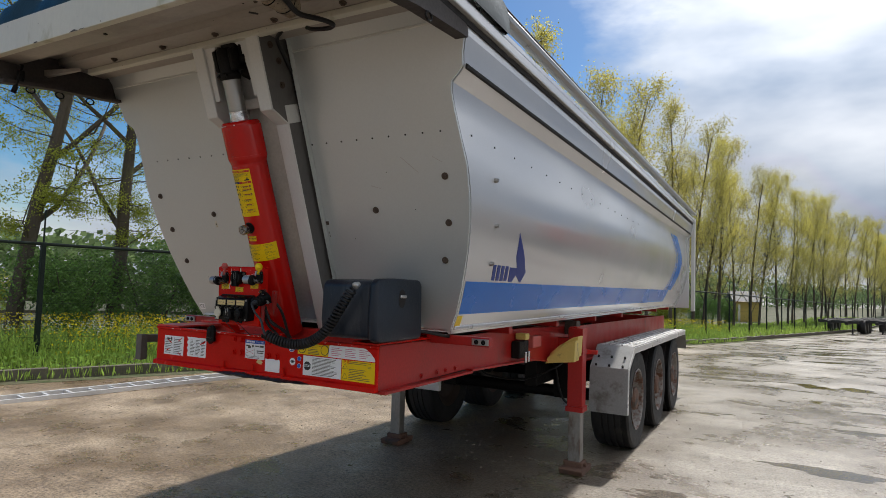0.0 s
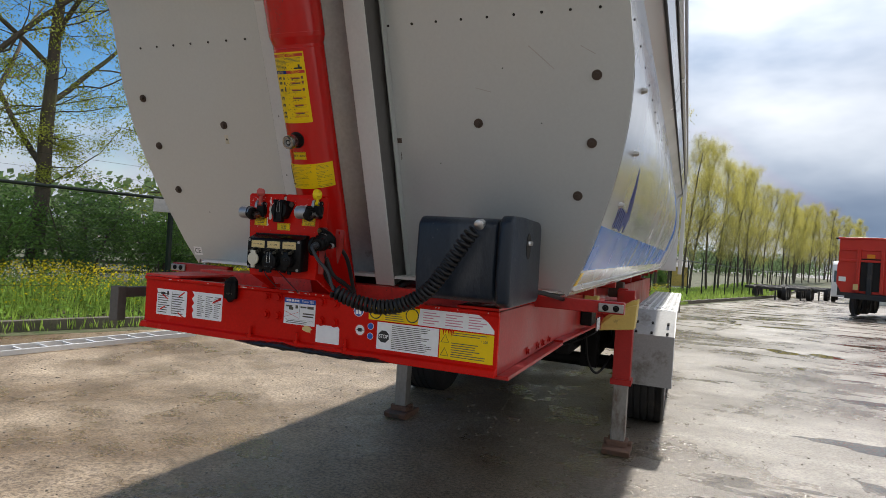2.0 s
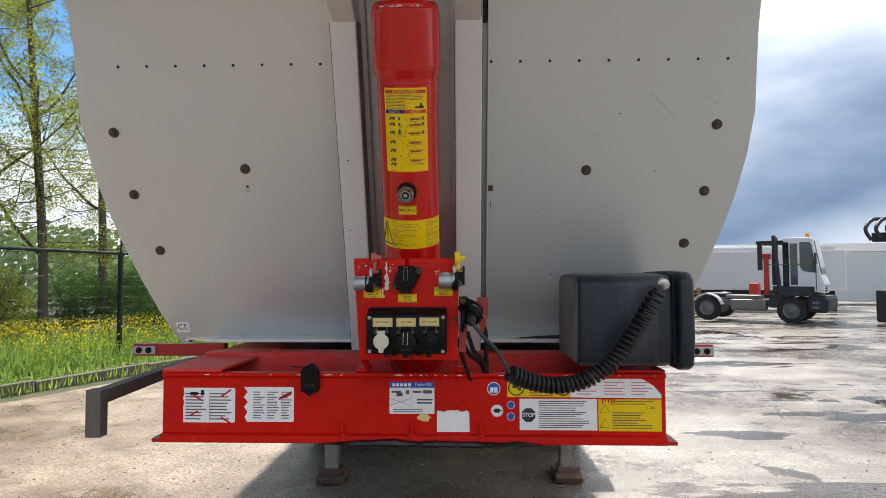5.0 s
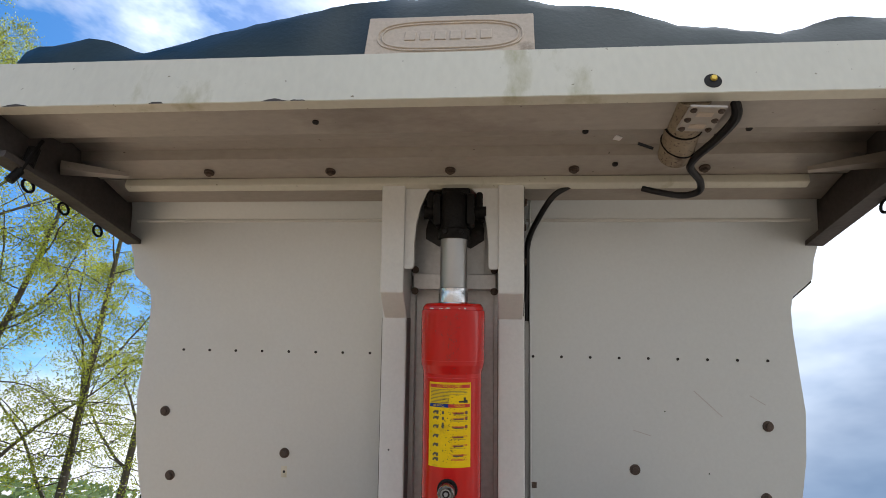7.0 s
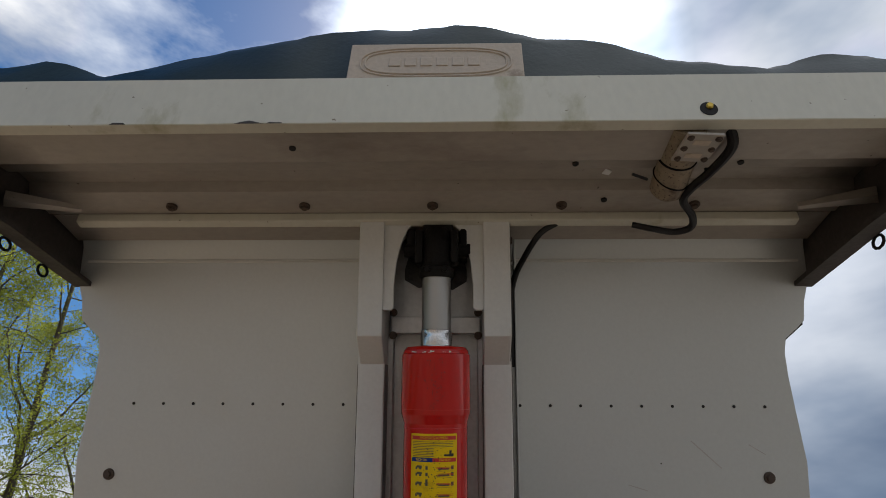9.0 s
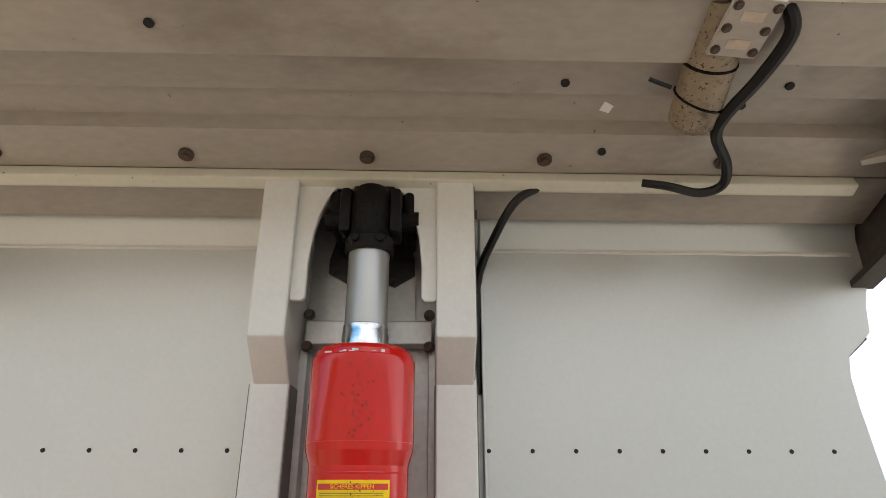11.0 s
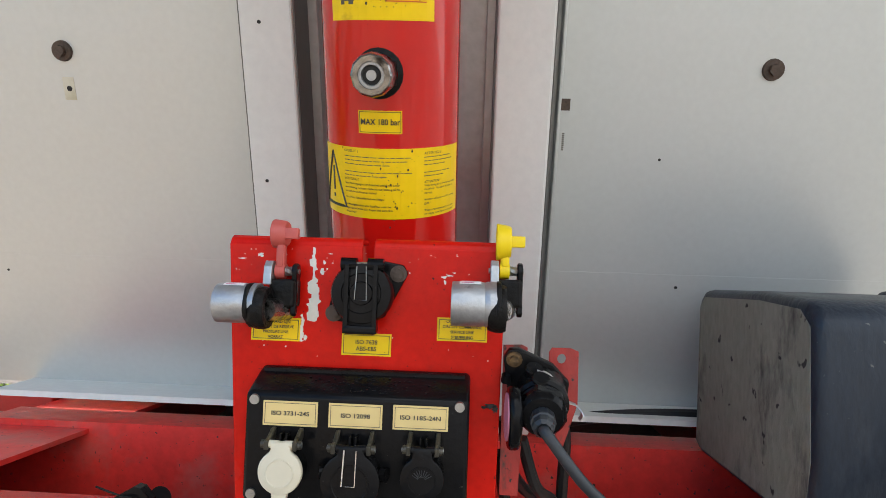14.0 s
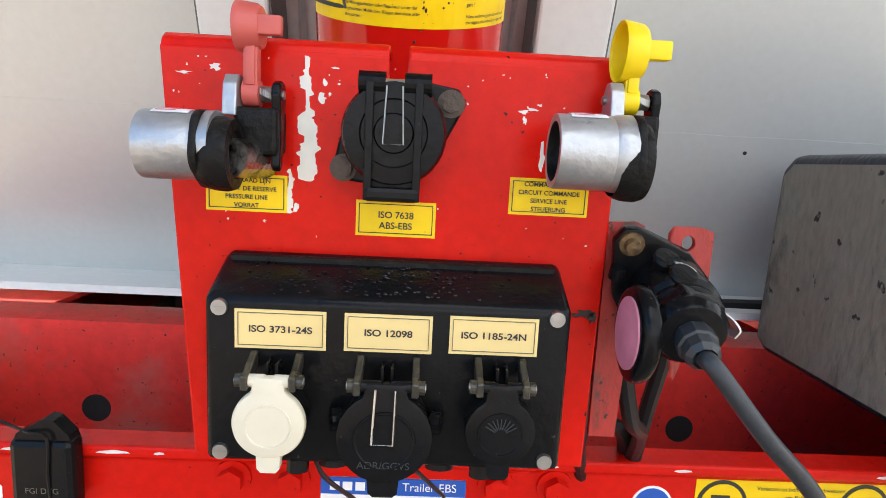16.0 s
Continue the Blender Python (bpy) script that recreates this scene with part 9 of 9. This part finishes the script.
# red tipper trailer, front towards the yard
def red_tipper():
    m = at(8.35, 27.2, -27)
    t = thing("tipper_trailer", "orange-red tipper trailer parked on its legs", "trailer")
    bm = fresh()
    sec = [(-1.02, 1.05), (-1.2, 1.4), (-1.2, 2.2), (-1.16, 2.3), (-1.16, 3.35), (1.16, 3.35), (1.16, 2.3), (1.2, 2.2), (1.2, 1.4), (1.02, 1.05)]
    prism(bm, sec, -8.5, 0, m @ Matrix(((1, 0, 0, 0), (0, 0, -1, 0), (0, 1, 0, 0), (0, 0, 0, 1))))
    body = part("tub", bm, M_TRAILRED, t)
    for x in (-0.42, 0.42):
        bx(t, "front_post", m, (x - 0.07, -0.10, 1.1), (x + 0.07, 0.0, 2.9), M_TRAILRED)
    bx(t, "dark_bay", m, (-0.35, -0.03, 1.15), (0.35, 0.0, 2.5), M_HOLE)
    bx(t, "cylinder", m, (-0.10, -0.14, 1.0), (0.10, -0.02, 2.35), M_FRAME, 0.04)
    bx(t, "cross_rail", m, (-1.1, -0.08, 2.35), (1.1, 0.0, 2.45), M_TRAILRED)
    bx(t, "cross_rail", m, (-1.1, -0.05, 2.82), (1.1, 0.0, 2.87), M_TRAILRED)
    bx(t, "top_rail", m, (-1.22, -0.06, 3.30), (1.22, 8.5, 3.38), M_TRAILRED)
    bx(t, "amber_plate", m, (-0.12, -0.13, 2.52), (0.16, -0.10, 2.68), M_ORANGE, 0.01)
    bx(t, "notice_plate", m, (-0.56, -0.115, 1.18), (-0.38, -0.10, 1.42), M_CREAMST, 0.005)
    bx(t, "notice_plate", m, (-1.12, -0.02, 1.5), (-0.85, -0.006, 1.7), M_WHITEST, 0.003)
    for s in (0.72, 1.02):
        bx(t, "ladder_stile", m, (s - 0.02, -0.12, 1.05), (s + 0.02, -0.08, 3.25), M_TRAILRED, 0.005)
    for k in range(8):
        bx(t, "ladder_rung", m, (0.72, -0.11, 1.2 + 0.27 * k), (1.02, -0.09, 1.225 + 0.27 * k), M_CREAMST, 0.003)
    for k in range(6):
        bm = fresh()
        prism(bm, [(0, 0), (0.45, 0.1), (0.9, 0), (0.45, -0.06)], 1.3, 3.2, m @ Matrix.Translation((1.2, 0.5 + 1.35 * k, 0)) @ Matrix.Rotation(radians(90), 4, "Z") @ Matrix.Diagonal((1, -1, 1, 1)))
        part("side_rib", bm, M_TRAILRED, body)
    bx(t, "chassis", m, (-0.8, -0.3, 0.80), (0.8, 8.2, 1.03), M_FRAME)
    for x in (-0.85, 0.85):
        bx(t, "landing_leg", m, (x - 0.06, 1.2, 0.0), (x + 0.06, 1.35, 0.85), M_FRAME)
        bx(t, "leg_foot", m, (x - 0.13, 1.15, 0.0), (x + 0.13, 1.4, 0.05), M_FRAME)
    for y in (2.3, 3.6, 4.9):
        for s in (-1, 1):
            road_wheel(t, m @ Matrix.Translation((s * 1.02, y, 0.5)) @ Matrix.Rotation(0 if s > 0 else math.pi, 4, "Z"))
    bx(t, "beacon", m, (-1.3, -0.06, 3.28), (-1.18, 0.02, 3.36), M_FRAME)


red_tipper()


def pallets():
    m = at(9.95, 24.3, -18)
    for k in range(9):
        z = 0.145 * k
        t = thing("pallet", "weathered wooden pallet in a stack", "pallet", "stacked pallets")
        for j in range(5):
            bx(t, "top_board", m, (-0.6, 0.175 * j, z + 0.118), (0.6, 0.175 * j + 0.1, z + 0.14), M_PALLET, 0.003)
        for j in range(3):
            for i in range(3):
                bx(t, "block", m, (-0.6 + 0.53 * i, 0.35 * j, z + 0.022), (-0.46 + 0.53 * i, 0.35 * j + 0.1, z + 0.118), M_PALLET, 0.003)
        for j in range(3):
            bx(t, "bottom_board", m, (-0.6, 0.35 * j, z), (0.6, 0.35 * j + 0.1, z + 0.022), M_PALLET, 0.003)


pallets()


def box_trailer(x, y, turn, length, height, z0, label):
    m = at(x, y, turn)
    t = thing("box_trailer", label, "trailer", "white box trailers")
    bm = fresh()
    box(bm, (0, 0, z0), (length, 2.5, height), 0.04, m)
    part("body", bm, M_BOXWHITE, t)
    for z in (z0, height):
        bx(t, "edge_rail", m, (-0.02, -0.015, z - 0.05), (length + 0.02, 0.0, z + 0.03), M_ALU, 0.005)
    bx(t, "chassis", m, (0.4, 0.5, 0.7), (length - 0.4, 2.0, max(0.75, z0)), M_FRAME)
    for k in (0.72, 0.82, 0.92):
        road_wheel(t, m @ Matrix.Translation((length * k, 0.35, 0.5)) @ Matrix.Rotation(math.pi, 4, "Z"))
    return t


box_trailer(13.0, 41.5, -24, 12.0, 4.0, 0.6, "off-white box trailer parked across the yard")
box_trailer(22.3, 37.3, -30, 13.0, 3.3, 0.3, "long off-white box trailer parked across the yard")
box_trailer(12.2, 30.5, -20, 7.4, 3.15, 1.2, "white box trailer behind the pallet stack")


def terminal_tractor():
    # nose along local +x
    t = thing("terminal_tractor", "white yard tractor with a one-man cab", "tractor")
    m0 = Matrix.Translation((10.246, 21.938, ground_z(11.3, 20.0))) @ Matrix.Rotation(radians(-38), 4, "Z")
    m = m0 @ Matrix.Diagonal((0.87, 1, 1, 1))
    for x in (0.0, 2.845):
        for s in (-1, 1):
            road_wheel(t, m0 @ Matrix.Translation((x, s * 1.0, 0.47)) @ Matrix.Rotation(radians(-90 if s < 0 else 90), 4, "Z"), 0.47, 0.30)
    for s in (-1, 1):
        bm = fresh()
        prism(bm, [(0.56 * math.cos(a), 0.47 + 0.56 * math.sin(a)) for a in [radians(15 + 15 * k) for k in range(11)]] + [(0.52 * math.cos(a), 0.47 + 0.52 * math.sin(a)) for a in [radians(165 - 15 * k) for k in range(11)]], s * 1.0 - 0.18, s * 1.0 + 0.18, m0 @ Matrix(((1, 0, 0, 0), (0, 0, 1, 0), (0, 1, 0, 0), (0, 0, 0, 1))))
        part("rear_mudguard", bm, M_WHITEPAINT, t)
    bx(t, "frame_rail", m, (-0.7, -0.55, 0.55), (3.6, -0.35, 0.80), M_GREYFRAME)
    bx(t, "frame_rail", m, (-0.7, 0.35, 0.55), (3.6, 0.55, 0.80), M_GREYFRAME)
    bx(t, "fifth_wheel", m, (-0.35, -0.45, 0.85), (0.6, 0.45, 1.02), M_FRAME, 0.05)
    bx(t, "ramp", m, (0.6, -0.5, 0.82), (1.9, 0.5, 0.95), M_GREYFRAME)
    bx(t, "tank", m, (0.95, -1.1, 0.42), (2.3, -0.6, 0.82), M_GREYFRAME, 0.06)
    bx(t, "mudguard", m, (2.60, -1.18, 0.98), (4.0, -0.78, 1.06), M_FRAME, 0.03)
    bx(t, "side_skirt", m, (2.6, -1.12, 1.07), (4.1, 0.9, 1.33), M_FRAME, 0.03)
    bx(t, "front_bumper", m, (3.85, -1.12, 0.42), (4.50, 1.12, 0.98), M_FRAME, 0.06)
    bx(t, "bumper_bar", m, (4.47, -1.12, 0.5), (4.56, 1.12, 0.9), M_FRAME, 0.03)
    for z in (0.56, 0.72):
        bx(t, "bumper_lamp", m, (4.0, -1.14, z), (4.25, -1.11, z + 0.08), M_GREYFRAME, 0.01)
    bx(t, "step_well", m, (2.45, -1.10, 0.55), (2.95, -0.70, 1.05), M_FRAME, 0.03)
    bx(t, "wheel_arch", m, (2.80, -1.16, 0.98), (4.0, -1.06, 1.12), M_FRAME, 0.03)
    # cab
    bm = fresh()
    prism(bm, [(3.20, 1.30), (4.42, 1.08), (4.46, 1.42), (4.32, 1.72), (4.08, 2.98), (3.96, 3.05), (2.98, 3.05), (3.02, 2.90), (3.20, 2.88)], -1.1, 0.1, m @ Matrix(((1, 0, 0, 0), (0, 0, 1, 0), (0, 1, 0, 0), (0, 0, 0, 1))))
    bevel_all(bm, 0.04, 2)
    cab = part("cab", bm, M_WHITEPAINT, t, "white cab")
    bm = fresh()
    prism(bm, [(3.60, 2.02), (3.72, 1.86), (4.18, 1.80), (4.02, 2.80), (3.94, 2.88), (3.60, 2.88)], -1.115, -1.095, m @ Matrix(((1, 0, 0, 0), (0, 0, 1, 0), (0, 1, 0, 0), (0, 0, 0, 1))))
    part("side_window", bm, M_GLASS, cab)
    bx(cab, "door_window", m, (3.26, -1.115, 1.38), (3.52, -1.095, 2.84), M_GLASS, 0.01)
    bm = fresh()
    prism(bm, [(4.33, 1.76), (4.35, 1.76), (4.11, 2.94), (4.09, 2.94)], -1.0, 0.0, m @ Matrix(((1, 0, 0, 0), (0, 0, 1, 0), (0, 1, 0, 0), (0, 0, 0, 1))))
    part("windscreen", bm, M_GLASS, cab)
    bm = fresh()
    lathe(bm, [(0.11, 0), (0.11, 0.05), (0.09, 0.2), (0.05, 0.24), (0, 0.24)], m @ Matrix.Translation((3.80, -0.6, 3.05)) @ Matrix.Scale(0.75, 4), 16)
    part("beacon", bm, M_ORANGE, cab)
    for k in range(3):
        bx(cab, "headlamp_slot", m, (4.43, -1.0, 1.16 + 0.07 * k), (4.48, -0.7, 1.20 + 0.07 * k), M_HOLE, 0.005)
    bx(t, "mirror", m, (4.15, -1.42, 2.1), (4.22, -1.22, 2.5), M_FRAME, 0.03)
    bx(t, "mirror_arm", m, (4.17, -1.3, 1.2), (4.20, -1.27, 2.3), M_FRAME, 0.005)
    bx(t, "exhaust_stack", m, (2.55, -0.95, 1.36), (2.75, -0.75, 3.1), M_FRAME, 0.03)
    bx(t, "cab_interior", m, (2.95, -0.95, 1.30), (3.22, 0.05, 2.86), M_HOLE, 0.02)
    bx(t, "seat", m, (2.98, -1.0, 1.35), (3.20, -0.5, 2.35), M_FRAME, 0.06)
    bm = fresh()
    rod(bm, m @ Vector((2.86, -1.08, 1.1)), m @ Vector((2.66, -1.08, 3.15)), 0.07, 0.07, 10)
    part("exhaust_guard", bm, M_FRAME, t)
    bx(t, "lamp_bar", m, (1.95, -0.9, 2.85), (3.3, 0.5, 2.98), M_FRAME, 0.02)
    bx(t, "lamp_bar_post", m, (1.98, -0.85, 1.9), (2.15, -0.7, 2.9), M_FRAME, 0.02)
    bx(t, "red_boom", m, (2.2, -0.8, 1.0), (2.38, -0.6, 2.5), M_TRAILRED, 0.02)
    bx(t, "red_box", m, (1.65, -0.9, 1.0), (2.0, -0.5, 1.42), M_TRAILRED, 0.02)
    bx(t, "red_box", m, (2.0, -0.8, 2.3), (2.45, -0.5, 2.5), M_TRAILRED, 0.02)
    bx(t, "hand_rail", m, (2.4, -1.12, 2.08), (3.9, -1.09, 2.11), M_LEAFDARK, 0.005)
    return t


terminal_tractor()


def lorry():
    m = at(13.0, 52.4, -14)
    t = thing("lorry", "white lorry parked by the fence", "lorry")
    bm = fresh()
    prism(bm, [(0.0, 0.45), (0.0, 1.6), (0.16, 2.95), (0.5, 3.2), (2.0, 3.25), (2.0, 0.45)], -1.2, 1.2, m @ ACROSS)
    bevel_all(bm, 0.06)
    cab = part("cab", bm, M_WHITEPAINT, t)
    bm = fresh()
    prism(bm, [(-0.012, 1.6), (0.0, 1.6), (0.11, 2.5), (0.095, 2.5)], -1.05, 1.05, m @ ACROSS)
    part("windscreen", bm, M_GLASS, cab)
    bx(cab, "grille", m, (-0.8, -0.03, 0.6), (0.8, 0.0, 1.35), M_FRAME, 0.02)
    bx(cab, "side_window", m, (1.19, 0.5, 1.7), (1.215, 1.3, 2.5), M_GLASS, 0.01)
    for y in (1.0, 4.0):
        for s in (-1, 1):
            road_wheel(t, m @ Matrix.Translation((s * 1.05, y, 0.5)) @ Matrix.Rotation(0 if s > 0 else math.pi, 4, "Z"))
    bx(t, "chassis", m, (-0.45, 1.8, 0.6), (0.45, 5.5, 0.9), M_FRAME)


lorry()
for k, (x, y) in enumerate(((7.2, 49.6), (9.3, 52.6), (11.2, 56.6), (10.3, 61.0))):
    m = at(x, y, -14)
    t = thing("skeletal_trailer", "low black skeletal container trailer", "trailer", "skeletal trailers")
    bx(t, "main_rail", m, (-0.6, -3.0, 0.75), (-0.4, 3.2, 0.98), M_FRAME)
    bx(t, "main_rail", m, (0.4, -3.0, 0.75), (0.6, 3.2, 0.98), M_FRAME)
    for j in range(4):
        bx(t, "cross_member", m, (-1.2, -2.9 + 1.9 * j, 0.85), (1.2, -2.7 + 1.9 * j, 1.05), M_FRAME)
    for j in (0.6, 1.8, 3.0):
        for s in (-1, 1):
            road_wheel(t, m @ Matrix.Translation((s * 1.0, j, 0.5)) @ Matrix.Rotation(0 if s > 0 else math.pi, 4, "Z"))
    bx(t, "leg", m, (-0.7, -1.6, 0.0), (-0.6, -1.5, 0.8), M_FRAME)
    bx(t, "leg", m, (0.6, -1.6, 0.0), (0.7, -1.5, 0.8), M_FRAME)

# low buildings at the edge of the yard
for x, y, turn, w, d_, h, nm, lb in ((34, 52, -12, 40, 18, 4.6, "warehouse", "low white warehouse with a dark roof"), (0.3, 67, 20, 2.4, 2.4, 2.7, "shed", "small ochre shed seen between the trees")):
    m = at(x, y, turn)
    t = thing(nm, lb, "building")
    bx(t, "wall", m, (-w / 2, 0, -0.5), (w / 2, d_, h - 0.5), M_BOXWHITE if w > 5 else M_CHOCK, 0.02)
    bm = fresh()
    prism(bm, [(-0.4, h - 0.5), (d_ / 2, h + 0.6), (d_ + 0.4, h - 0.5)], -w / 2 - 0.3, w / 2 + 0.3, m @ ACROSS)
    part("roof", bm, M_ROOF, t)
    for k in range(4 if w > 5 else 1):
        bx(t, "door", m, (-w / 2 + w / 5 * (k + 0.6), -0.03, -0.4), (-w / 2 + w / 5 * (k + 1.1), 0.0, h * 0.7), M_ALU, 0.01)

# grab bucket on a boom beyond the box trailers
t = thing("grab_crane", "dark grab bucket raised on a crane boom", "crane")
m = at(16.2, 19.4, -45) @ Matrix.Translation((0, 0, -0.3))
bx(t, "base", m, (-1.0, -1.0, 0.28), (1.0, 1.0, 1.4), M_FRAME, 0.05)
bx(t, "mast", m, (-0.2, -0.2, 1.2), (0.2, 0.2, 3.2), M_FRAME, 0.03)
for k in range(5):
    bm = fresh()
    tube(bm, curve([(-1.2 + 0.32 * k, -0.4, 3.2), (-1.35 + 0.32 * k, -0.5, 3.6), (-1.2 + 0.32 * k, -0.2, 3.95), (-1.0 + 0.32 * k, 0.3, 4.0)], 4), 0.07, 6)
    bmesh.ops.transform(bm, matrix=m, verts=bm.verts[:])
    part("grab_arm", bm, M_FRAME, t)
bx(t, "grab_beam", m, (-1.3, 0.1, 3.15), (0.4, 0.4, 3.5), M_FRAME, 0.05)
bx(t, "blue_panel", m, (0.1, -0.3, 3.4), (0.4, 0.3, 3.9), M_BLUE, 0.03)

# slim lamp post far across the yard
post = thing("lamp_post", "slim grey lamp post beyond the yard", "lamp post")
gz = ground_z(23.7, 63.7)
bm = fresh()
rod(bm, (23.7, 63.7, gz), (23.7, 63.7, 6.4), 0.07, 0.04, 10)
part("pole", bm, M_GREYFRAME, post)
bm = fresh()
box(bm, (23.35, 63.6, 6.36), (23.85, 63.8, 6.46), 0.03)
part("lamp_head", bm, M_GREYFRAME, post)
